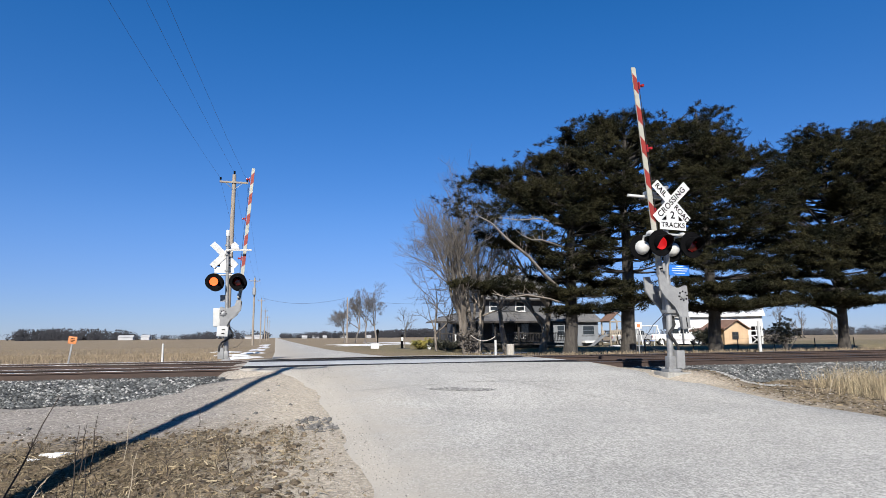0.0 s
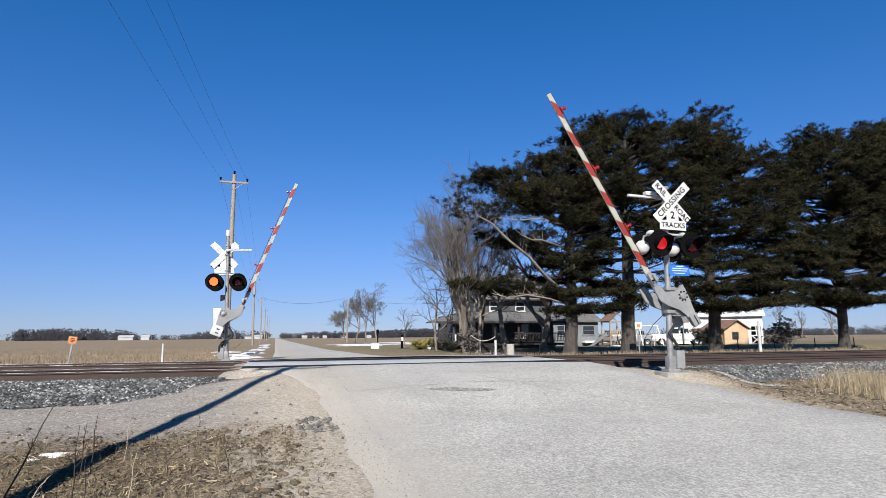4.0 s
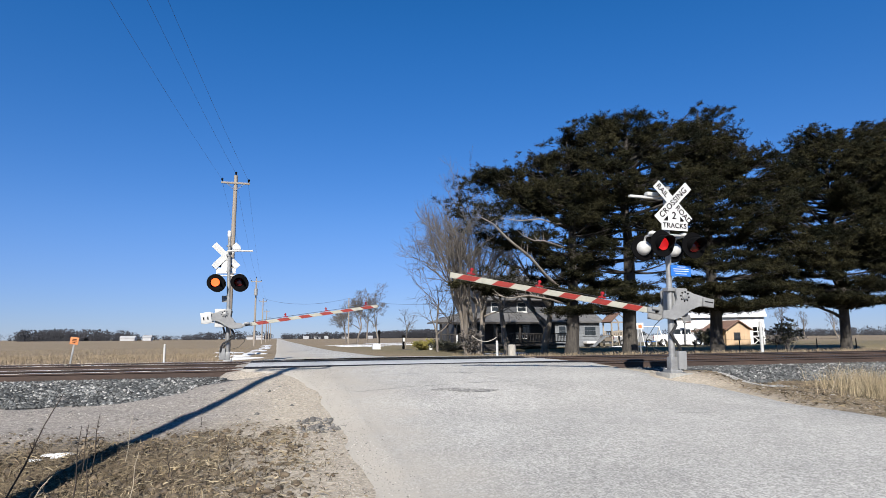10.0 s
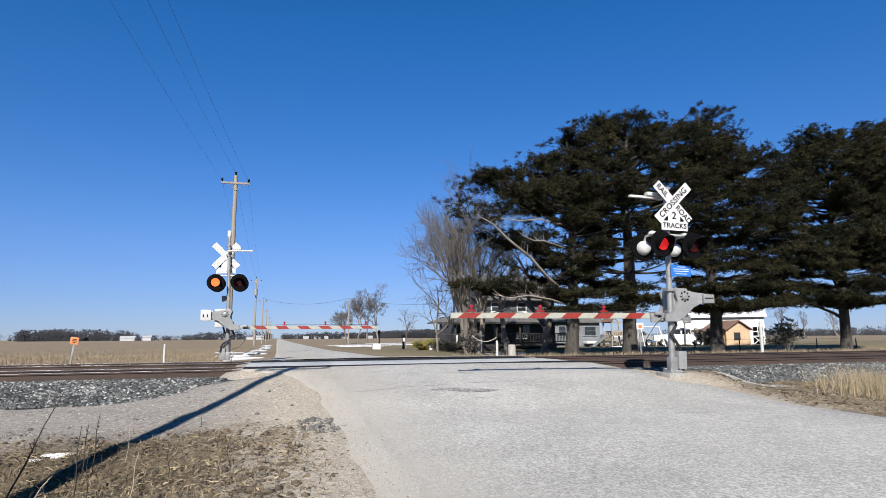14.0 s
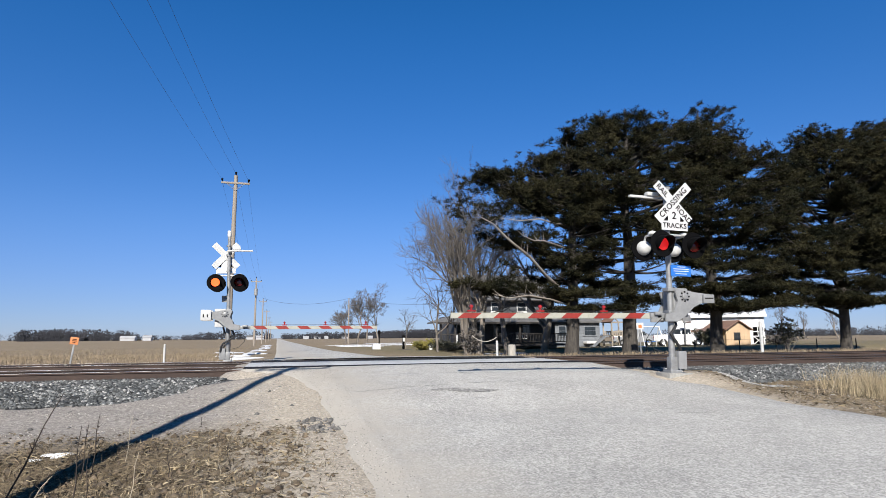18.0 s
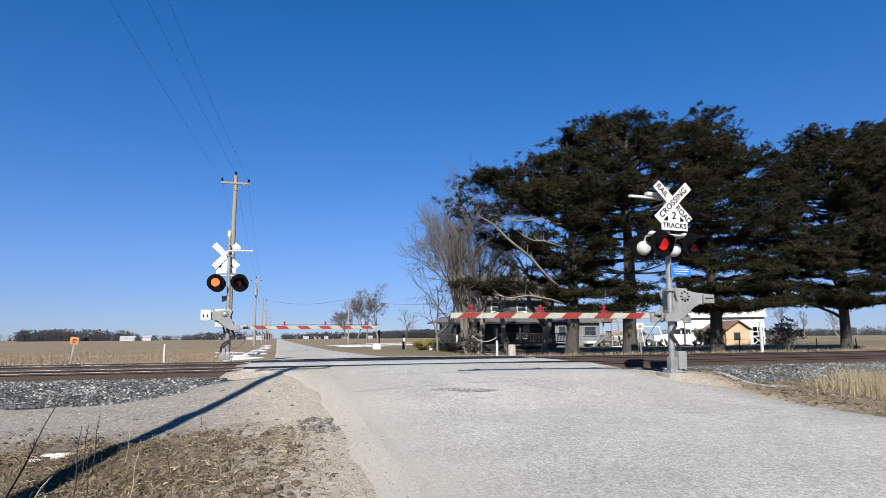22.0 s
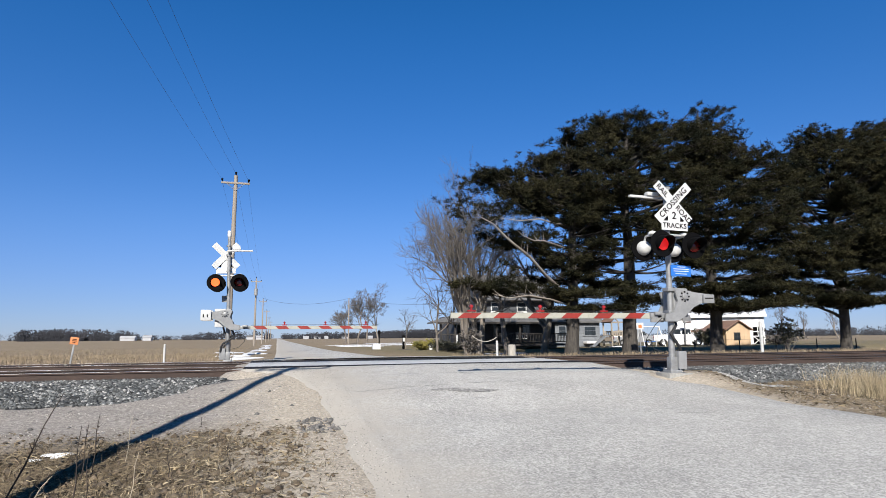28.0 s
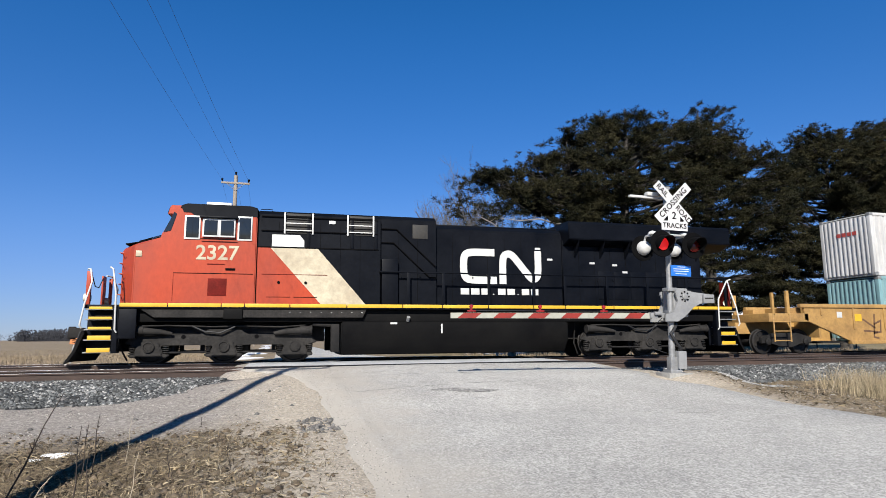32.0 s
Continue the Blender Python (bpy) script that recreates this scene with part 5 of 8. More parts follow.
def well_car():
    c = thing("well_car", pose(0, FAR_TRACK, RAIL_TOP), "weathered yellow container well car behind the locomotive", "freight car")
    Lc = 23.0
    for s in (-1, 1):
        out = [(2.2, 1.28), (4.4, 0.42), (Lc - 4.4, 0.42), (Lc - 2.2, 1.28), (Lc - 2.2, 1.80), (2.2, 1.80)]
        side = part("side_sill", plate(bmesh.new(), out, s * 1.40 - 0.05, s * 1.40 + 0.05, "y", 0.012), M_CARYEL, c, "yellow steel side sill")
        part("top_chord", box(bmesh.new(), (2.0, s * 1.42 - 0.08, 1.74), (Lc - 2.0, s * 1.42 + 0.08, 1.88), 0.012), M_CARYEL, c)
        part("bottom_chord", box(bmesh.new(), (4.3, s * 1.40 - 0.12, 0.34), (Lc - 4.3, s * 1.40 + 0.06, 0.46), 0.012), M_CARYEL, c)
        for x in np.arange(3.0, Lc - 2.5, 1.55):
            part("rib", box(bmesh.new(), (x - 0.04, s * 1.46 - 0.02, 1.45 if x < 3.3 or x > Lc - 3.3 else 0.9), (x + 0.04, s * 1.46 + 0.02, 1.75), 0.006), M_CARYEL, c)
        part("reflector_plate", box(bmesh.new(), (4.55, s * 1.455 - 0.004, 1.22), (4.95, s * 1.455 + 0.004, 1.5)), M_YELLOW, side)
        part("reflector_plate", box(bmesh.new(), (3.75, s * 1.455 - 0.004, 1.36), (4.0, s * 1.455 + 0.004, 1.58)), M_WHITEMET, side)
        for pts in ([(5.0, 1.3), (5.6, 0.95)], [(5.0, 0.85), (5.7, 0.8)], [(5.6, 1.5), (5.5, 0.6), (5.75, 0.55)], [(5.55, 1.1), (5.9, 1.25), (5.85, 0.8), (5.5, 0.75)]):
            bm = bmesh.new()
            band_on(bm, [Vector((x, s * 1.451, z)) for x, z in pts], 0.035, Vector((0, s, 0)), 0.003)
            part("paint_mark", bm, M_GRAFFITI, side, "brown spray-painted strokes")
    for e in (0, 1):
        def X(x):
            return x if e == 0 else Lc - x

        def bx(bm, lo, hi, bevel=0.0):
            a, b = X(lo[0]), X(hi[0])
            return box(bm, (min(a, b), lo[1], lo[2]), (max(a, b), hi[1], hi[2]), bevel)
        bm = bx(bmesh.new(), (0.55, -1.45, 1.20), (2.4, 1.45, 1.52), 0.02)
        part("end_deck", bm, M_CARYEL, c, "yellow end platform")
        part("end_bulkhead", bx(bmesh.new(), (2.9, -1.38, 0.6), (3.0, 1.38, 1.8), 0.01), M_CARYEL, c)
        part("draft_sill", bx(bmesh.new(), (0.1, -0.2, 0.75), (3.0, 0.2, 1.2), 0.02), M_CARYEL, c)
        part("coupler", bx(bmesh.new(), (-0.45, -0.14, 0.78), (0.2, 0.14, 1.06), 0.04), M_UNDER, c)
        for s in (-1, 1):
            for x in (0.75, 1.42):
                part("guide_post", bx(bmesh.new(), (x, s * 1.40 - 0.05, 1.45), (x + (0.13 if x > 1 else 0.09), s * 1.40 + 0.05, 2.38 if x > 1 else 2.30), 0.01), M_CARYEL, c)
            bm = bmesh.new()
            tube(bm, [(X(0.75), s * 1.45, 0.45), (X(0.75), s * 1.45, 1.5)], 0.03, 6)
            tube(bm, [(X(1.5), s * 1.45, 0.45), (X(1.5), s * 1.45, 1.5)], 0.03, 6)
            for z in (0.5, 0.85, 1.2):
                tube(bm, [(X(0.75), s * 1.45, z), (X(1.5), s * 1.45, z)], 0.025, 6)
            part("ladder", bm, M_CARYEL, c)
            part("deck_valve", bx(bmesh.new(), (1.7, s * 0.9 - 0.3, 1.52), (2.3, s * 0.9 + 0.3, 1.75), 0.03), M_CARYEL, c)
            # four-wheel bogie side
            a0, a1 = 0.72, 2.48
            tp = [(a0 - 0.3, 0.62), (a0 + 0.35, 0.78), (a1 - 0.35, 0.78), (a1 + 0.3, 0.62), (a1 + 0.3, 0.40), (a1 - 0.25, 0.40), (a1 - 0.6, 0.24), (a0 + 0.6, 0.24), (a0 + 0.25, 0.40), (a0 - 0.3, 0.40)]
            part("bogie_frame", plate(bmesh.new(), sorted_loop([(X(p), q) for p, q in tp], e), s * 1.05 - 0.07, s * 1.05 + 0.07, "y", 0.02), M_UNDER, c)
            for a in (a0, a1):
                part("axle_cap", lathe(bmesh.new(), (X(a), s * 1.12, 0.46), (0, s, 0), [(0.13, 0), (0.13, 0.05), (0.09, 0.08), (0, 0.08)], 14), M_UNDER, c)
        for a in (0.72, 2.48):
            wheelset(c, X(a), 0.46)
    part("well_floor", box(bmesh.new(), (3.1, -1.3, 0.38), (Lc - 3.1, 1.3, 0.44)), M_UNDER, c)
    return c


def sorted_loop(pts, flip):
    return pts[::-1] if flip else pts


loco = locomotive()
car = well_car()
box_low = container("container_low", 12.19, 2.62, M_BOXTEAL, "faded teal corrugated container in the well car")
box_high = container("container_high", 12.19, 2.62, M_BOXWHITE, "dirty white corrugated container stacked on a teal one")
for a, b in ((-0.55, -0.36), (-0.3, -0.11), (-0.05, 0.14), (0.2, 0.39)):
    part("text_bar", box(bmesh.new(), (-0.012, a, 1.78), (-0.006, b, 1.94)), M_BOXRED, box_high, "red lettering bar")
TRAIN += [(loco, 0.0, 0.0), (car, 23.2, 0.0), (box_low, 23.2 + 6.3, 0.44), (box_high, 23.2 + 6.2, 3.08)]
# ---- trees ----
# bark, limbs and needles are kept dark: crown shade is in their colour
M_BARK = mat("pine_bark", (0.034, 0.029, 0.025), (0.085, 0.074, 0.062), 2.5, 18, 0.95, bump=0.8, stretch=(3, 3, 0.6), grit=0.4)
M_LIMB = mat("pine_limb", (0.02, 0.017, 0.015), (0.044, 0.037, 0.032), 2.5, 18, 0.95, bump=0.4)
M_DEADLIMB = mat("bare_grey_limb", (0.24, 0.20, 0.165), (0.34, 0.29, 0.24), 2.5, 18, 0.95, bump=0.4)
# olive patches stand for sunlit pads, near-black ones for the crown's self-shade
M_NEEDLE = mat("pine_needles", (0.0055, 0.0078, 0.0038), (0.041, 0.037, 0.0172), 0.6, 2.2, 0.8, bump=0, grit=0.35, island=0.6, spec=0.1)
M_TWIG = mat("bare_twigs", (0.095, 0.083, 0.073), (0.155, 0.137, 0.12), 0.8, 6, 0.95, bump=0.1)
M_OAKBARK = mat("grey_bark", (0.17, 0.145, 0.12), (0.28, 0.24, 0.20), 2.0, 16, 0.95, bump=0.8, stretch=(3, 3, 0.5), grit=0.35)
M_FARTWIG = mat("far_bare_woods", (0.020, 0.022, 0.029), (0.034, 0.034, 0.041), 0.02, 0.5, 1.0, bump=0, island=0.2)


class Sticks:
    """Collects thin round sticks into one mesh."""

    def __init__(self):
        self.v, self.f, self.n = [], [], 0

    def add(self, pts, radii, k=4):
        pts = np.asarray(pts, float)
        d = np.gradient(pts, axis=0)
        d /= np.linalg.norm(d, axis=1)[:, None] + 1e-9
        ref = np.where(np.abs(d[:, 2:3]) < 0.9, np.array([[0, 0, 1.0]]), np.array([[1.0, 0, 0]]))
        if np.abs(d[:, 2]).max() > 0.85:
            ref = np.tile(np.array([[1.0, 0.2, 0]]), (len(pts), 1))
        u = np.cross(d, ref)
        u /= np.linalg.norm(u, axis=1)[:, None] + 1e-9
        w = np.cross(d, u)
        a = np.arange(k) * 2 * np.pi / k
        ring = pts[:, None] + (u[:, None] * np.cos(a)[None, :, None] + w[:, None] * np.sin(a)[None, :, None]) * np.asarray(radii, float)[:, None, None]
        self.v.append(ring.reshape(-1, 3))
        i = self.n + np.arange(len(pts) - 1)[:, None] * k + np.arange(k)[None]
        j = self.n + np.arange(len(pts) - 1)[:, None] * k + (np.arange(k)[None] + 1) % k
        self.f.append(np.stack([i, j, j + k, i + k], -1).reshape(-1, 4))
        self.n += len(pts) * k

    def done(self, name, material, parent, label="", smooth=True):
        return cloud(name, np.concatenate(self.v), np.concatenate(self.f), material, parent, label, smooth)


def needles(points, seed, per=19, length=0.195, width=0.04):
    """Tufts of flat needles at the points: arrays for cloud()."""
    g = np.random.RandomState(seed)
    n = len(points)
    d = g.normal(size=(n, per, 3))
    d[..., 2] = d[..., 2] * 0.6 + 0.35
    d /= np.linalg.norm(d, axis=2)[..., None]
    side = np.cross(d, g.normal(size=(n, per, 3)))
    side /= np.linalg.norm(side, axis=2)[..., None] + 1e-9
    ln = length * (0.6 + 0.8 * g.rand(n, per, 1))
    base = points[:, None] + d * 0.03 + g.normal(size=(n, per, 3)) * 0.045
    a, b, c = base - side * width * 0.5, base + side * width * 0.5, base + d * ln
    v = np.stack([a, b, c], 2).reshape(-1, 3)
    return v, np.arange(len(v)).reshape(-1, 3)


def inside(p, lobes):
    return any(((p[0] - cx) / rx) ** 2 + ((p[1] - cy) / ry) ** 2 + ((p[2] - cz) / rz) ** 2 < 1 for cx, cy, cz, rx, ry, rz in lobes)


def pine(x, y, trunk_r, top, lobes, seed, label, first=2.0, bare=(), density=1.0, shell=0.8, cut=0.02, open_z=(0, 0)):
    """White pine: trunk, limbs that reach to the edge of the crown, twigs with needle tufts. Lobes in world metres."""
    g = np.random.RandomState(seed)
    z0 = float(gz(x, y)) - 0.1
    t = thing("pine_tree", pose(x, y, z0), label, "tree", "pine trees by the farmhouse")
    lobes = [(a - x, b - y, c - z0, p, q, r) for a, b, c, p, q, r in lobes]
    top -= z0
    hs = np.linspace(0, top, 14)
    wob = np.cumsum(g.normal(size=(14, 2)) * 0.06, 0)
    wob -= wob[:1]
    path = np.column_stack([wob, hs])
    rad = trunk_r * (1 - hs / top) ** 0.75 + 0.02
    rad[0] *= 1.25
    st = Sticks()
    st.add(path, rad, 12)
    st.done("trunk", M_BARK, t, "dark furrowed trunk")
    limbs, tips = Sticks(), []

    def bald(p, extra):
        """Whether the point lies in one of the crown's gaps, which come in layers."""
        least = cut if p[2] > 6.5 else cut - 0.22
        if open_z[0] < p[2] < open_z[1]:
            least = cut + 0.16
        return noise.noise(Vector((p[0] * 0.42 + seed, p[1] * 0.42, p[2] * 0.95))) < least - extra
    whorls, z = [], first
    while z < top * 0.985:
        whorls.append(z)
        z += np.interp(z / top, [0.2, 0.45, 0.6], [0.95, 0.62, 0.28]) * g.uniform(0.85, 1.15)
    low = 0.5 * top
    for z in whorls:
        px, py = np.interp(z, hs, path[:, 0]), np.interp(z, hs, path[:, 1])
        for k in range(g.randint(8, 11) if z < low else g.randint(3, 5)):
            az = g.uniform(0, 2 * math.pi)
            up = math.radians((g.uniform(-1, 8) if z < low else g.uniform(-4, 16)) + 38 * (z / top) ** 3)
            d = np.array([math.cos(az) * math.cos(up), math.sin(az) * math.cos(up), math.sin(up)])
            s, ln = 0.3, 0.0
            while s < 11:
                if inside(np.array([px, py, z]) + d * s, lobes):
                    ln = s
                s += 0.3
            if ln < 0.7:
                continue
            ln *= g.uniform(0.62, 0.94)
            n = 7
            u = np.linspace(0, 1, n)
            bend = np.cross(d, (0, 0, 1)) * g.uniform(-0.12, 0.12) * ln
            sag = -0.05 * ln * np.sin(u * math.pi) + 0.06 * ln * u ** 2
            pts = np.array([px, py, z]) + np.outer(u * ln, d) + np.outer(u ** 2, bend)
            pts[:, 2] += sag
            r0 = min(0.11, 0.018 * ln + 0.015)
            limbs.add(pts, r0 * (1 - u) ** 0.8 + 0.008, 5)
            m = max(4, int(ln * 5.2 * density))
            for q in range(m):
                w = g.uniform(0.28, 1.0) ** 0.8
                c = np.array([np.interp(w, u, pts[:, i]) for i in range(3)])
                yaw = g.choice([-1, 1]) * g.uniform(0.5, 1.15)
                ca, sa = math.cos(yaw), math.sin(yaw)
                e = np.array([d[0] * ca - d[1] * sa, d[0] * sa + d[1] * ca, g.uniform(-0.03, 0.14) if z < low else g.uniform(0.02, 0.38)])
                e /= np.linalg.norm(e)
                tl = g.uniform(0.35, 0.7) * (0.5 + 0.42 * ln * (1.05 - w) ** 0.6)
                tl = min(tl, 1.9)
                limbs.add([c, c + e * tl * 0.5 + (0, 0, 0.02), c + e * tl], [0.014, 0.01, 0.005], 3)
                if bald(c, 0.08):
                    continue
                if not inside(c + e * tl * 0.4, lobes) and w < 0.6:
                    continue
                for j in range(max(3, int(tl / 0.12))):
                    tips.append(c + e * tl * (0.25 + 0.75 * g.rand()) + g.normal(size=3) * (0.09, 0.09, 0.05))
            tips.append(pts[-1])
    # outer shoots: flat pads of needles all over the crown's surface
    for cx, cy, cz, rx, ry, rz in lobes:
        for q in range(int(26 * shell * (rx * rz + ry * rz + rx * ry) / 3)):
            dd = g.normal(size=3)
            dd /= np.linalg.norm(dd)
            p = np.array([cx, cy, cz]) + dd * (rx, ry, rz) * g.uniform(0.70, 1.0)
            if sum(((p[0] - a) / u) ** 2 + ((p[1] - b) / v) ** 2 + ((p[2] - c) / w) ** 2 < 0.45 for a, b, c, u, v, w in lobes):
                continue
            if p[2] < low:
                near = min(whorls, key=lambda h: abs(h - p[2]))
                p[2] = near + 0.07 * math.hypot(p[0], p[1]) + g.normal() * 0.1
            if bald(p, 0.2 * (rz < 1.25)):
                continue
            back = np.array([0, 0, max(p[2] * 0.86, p[2] - 1.2)]) - p
            back /= np.linalg.norm(back) + 1e-6
            limbs.add([p + back * 1.1, p + back * 0.5 - (0, 0, 0.04), p], [0.02, 0.014, 0.006], 3)
            for j in range(g.randint(5, 10)):
                tips.append(p + back * g.uniform(0, 0.55) + g.normal(size=3) * (0.26, 0.26, 0.06))
    for a in bare:
        st2 = Sticks()
        st2.add(np.array(a[0]) - (x, y, z0), a[1], 6)
        pts = np.array(a[0]) - (x, y, z0)
        for k in range(14):
            w = g.uniform(0.3, 1) * (len(pts) - 1)
            c = np.array([np.interp(w, range(len(pts)), pts[:, i]) for i in range(3)])
            e = np.array([g.uniform(-1, 0.4), g.uniform(-0.7, 0.5), g.uniform(-0.2, 0.8)])
            e *= g.uniform(0.3, 0.8)
            st2.add([c, c + e * 0.4 + (0, 0, 0.03), c + e * 0.8 + (0, 0, 0.1)], [0.016, 0.011, 0.005], 4)
        st2.done("bare_limb", M_DEADLIMB if seed == 21 else M_LIMB, t, "pale bare limb" if seed == 21 else "dark drooping limb")
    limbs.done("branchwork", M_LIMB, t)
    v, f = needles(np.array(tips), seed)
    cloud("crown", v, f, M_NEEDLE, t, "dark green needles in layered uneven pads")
    return t


PINE = "tall dark green pine with layered uneven branches beside the tracks"
pine_specs = [
    (15.9, 31.5, 0.36, 11.2, [(12.7, 31, 7.2, 4.7, 3.6, 2.4), (16.4, 31.5, 5.0, 2.9, 3.2, 4.0), (10.4, 30, 2.4, 1.8, 1.6, 0.65), (17.3, 31, 2.4, 2.6, 2.2, 1.3), (13.5, 30.3, 3.0, 1.7, 1.6, 0.7), (15.6, 31.5, 8.6, 3.8, 3.5, 2.2), (18.2, 31, 1.7, 2.2, 1.8, 0.9), (15.6, 30.6, 1.9, 1.8, 1.6, 0.7)], 21, 1.6,
     [([(15.85, 31.4, 2.1), (14.9, 30.8, 2.7), (13.81, 30.00, 3.21), (12.41, 28.80, 4.03), (11.02, 28.20, 4.80), (10.10, 27.90, 5.51), (9.21, 27.50, 5.79)], [0.10, 0.095, 0.09, 0.075, 0.055, 0.035, 0.015]),
      ([(15.85, 31.4, 6.3), (14.30, 29.50, 5.97), (12.92, 28.60, 5.99), (11.57, 28.00, 5.73), (10.27, 27.40, 5.70)], [0.05, 0.045, 0.04, 0.03, 0.012]),
      ([(15.85, 31.4, 4.9), (14.26, 29.50, 4.81), (13.10, 28.60, 4.87), (12.31, 28.00, 4.75), (11.50, 27.50, 4.90)], [0.05, 0.045, 0.038, 0.03, 0.012]),
      ([(15.8, 31.3, 1.7), (13.83, 29.50, 1.91), (12.17, 28.60, 2.04), (10.87, 28.00, 1.85), (9.92, 27.60, 2.04)], [0.05, 0.045, 0.038, 0.028, 0.012])]),
    (19.9, 32.0, 0.42, 13.9, [(21.3, 32, 9.3, 6.8, 5.0, 4.4), (18.6, 32, 9.9, 4.6, 4.0, 3.1), (20.2, 32, 4.8, 4.4, 3.4, 2.6), (23.2, 32, 11.8, 3.4, 3.4, 2.0), (21.5, 31.2, 2.4, 2.8, 2.0, 0.9)], 22, 2.4, []),
    (26.0, 32.0, 0.37, 14.4, [(27.0, 32, 8.4, 5.2, 4.4, 4.5), (27.3, 32, 12.8, 1.7, 1.5, 2.0), (26.5, 31, 3.3, 4.8, 3.6, 1.7), (27.0, 31, 1.9, 4.6, 3.2, 0.8), (30.5, 32, 8.8, 2.6, 2.6, 2.5)], 23, 2.0, []),
    (35.8, 32.0, 0.31, 13.4, [(31.6, 32, 8.0, 3.1, 3.2, 3.0), (31.2, 31, 4.6, 3.4, 3.0, 2.0), (35.6, 32, 8.6, 5.8, 5.0, 5.0), (38.6, 32, 11.6, 4.2, 4.0, 2.8), (33.8, 31, 3.5, 5.0, 3.6, 1.6), (39.0, 31.5, 3.5, 4.6, 3.4, 1.6), (32.9, 31, 2.5, 4.6, 3.2, 0.8), (39.5, 31.5, 2.6, 4.2, 3.2, 0.7), (34.6, 32, 12.6, 1.6, 1.6, 1.6), (30.0, 31, 3.3, 2.6, 2.2, 0.6)], 24, 2.2,
     [([(35.8, 31.9, 0.9), (34.2, 31.2, 1.3), (32.2, 30.8, 1.8), (30.4, 30.4, 1.9)], [0.12, 0.09, 0.06, 0.02]),
      ([(35.8, 31.9, 1.9), (34.0, 31.2, 2.7), (32.4, 30.8, 3.0)], [0.1, 0.07, 0.02])]),
    (44.5, 33.5, 0.42, 14.6, [(44.0, 33, 8.5, 5.6, 5.0, 5.2), (42.5, 33, 13.0, 3.0, 3.0, 2.6), (41.0, 32, 5.2, 3.8, 3.2, 2.4), (40.5, 32.5, 9.0, 3.0, 3.0, 3.0)], 25, 2.4, []),
]
for px, py, tr, top, lobes, seed, first, bare in pine_specs:
    pine(px, py, tr, top, lobes, seed, PINE, first, bare, shell=0.8 if seed == 21 else 1.3, cut=-0.05 if seed > 23 else 0.0, open_z={21: (3.9, 6.0), 22: (3.8, 6.6), 23: (4.2, 5.4)}.get(seed, (4.4, 6.0)))


def bare_tree(x, y, height, trunk_r, seed, label, spread=0.5, levels=5, stems=1, material=M_TWIG, group="bare trees", name="bare_tree", bark=None, droop=0.0, lift=0.08, calm=1.0, finest=0.006):
    """Leafless tree: forks again and again down to fine twigs."""
    g = np.random.RandomState(seed)
    z0 = float(gz(x, y)) - 0.08
    t = thing(name, pose(x, y, z0), label, "tree", group)
    trunk, twigs = Sticks(), Sticks()

    def grow(p, d, ln, r, level):
        n = 5
        pts, q = [p], d
        for k in range(n - 1):
            q = q + g.normal(size=3) * 0.13 + np.array([0, 0, lift - droop * (level > 2)])
            q = q / np.linalg.norm(q)
            pts.append(pts[-1] + q * ln / (n - 1))
        pts = np.array(pts)
        rr = np.linspace(r, r * 0.55, n)
        (trunk if level < 2 else twigs).add(pts, rr, 8 if level == 0 else 5 if level < 2 else 3)
        if level >= levels:
            return
        kids = g.randint(2, 5) if level < levels - 1 else g.randint(4, 8)
        for k in range(kids):
            w = g.uniform(0.45, 1.0) if k else 1.0
            c = np.array([np.interp(w * (n - 1), range(n), pts[:, i]) for i in range(3)])
            e = q + g.normal(size=3) * spread * (0.7 if k == 0 else 1.15) * (calm if level < 2 else 1.0)
            e /= np.linalg.norm(e)
            grow(c, e, ln * g.uniform(0.55, 0.82), max(finest, r * 0.55 * (1.0 if k else 1.1)), level + 1)
    for s in range(stems):
        d = np.array([g.uniform(-0.17, 0.17) * (stems > 1), g.uniform(-0.2, 0.2) * (stems > 1), 1.0])
        grow(np.array([g.uniform(-0.2, 0.2) * (stems > 1), 0, 0.0]), d / np.linalg.norm(d), height * 0.33, trunk_r, 0)
    trunk.done("trunk", bark or M_OAKBARK, t)
    twigs.done("crown", material, t, "fine leafless twigs")
    return t


bare_tree(11.35, 34.5, 10.6, 0.12, 241, "large leafless tree with many stems behind the pines", 0.46, 5, 4, calm=0.6, lift=0.05, finest=0.008)
bare_tree(11.9, 37.0, 12.5, 0.12, 242, "leafless tree with fine spreading twigs", 0.5, 5, 3, calm=0.7, lift=0.06, finest=0.008)
bare_tree(12.3, 36.5, 11.5, 0.12, 33, "leafless tree with fine spreading twigs", 0.42, 5, 1, calm=0.55)
bare_tree(10.4, 40.0, 6.0, 0.10, 34, "slender young leafless tree on the lawn", 0.5, 4, 1)
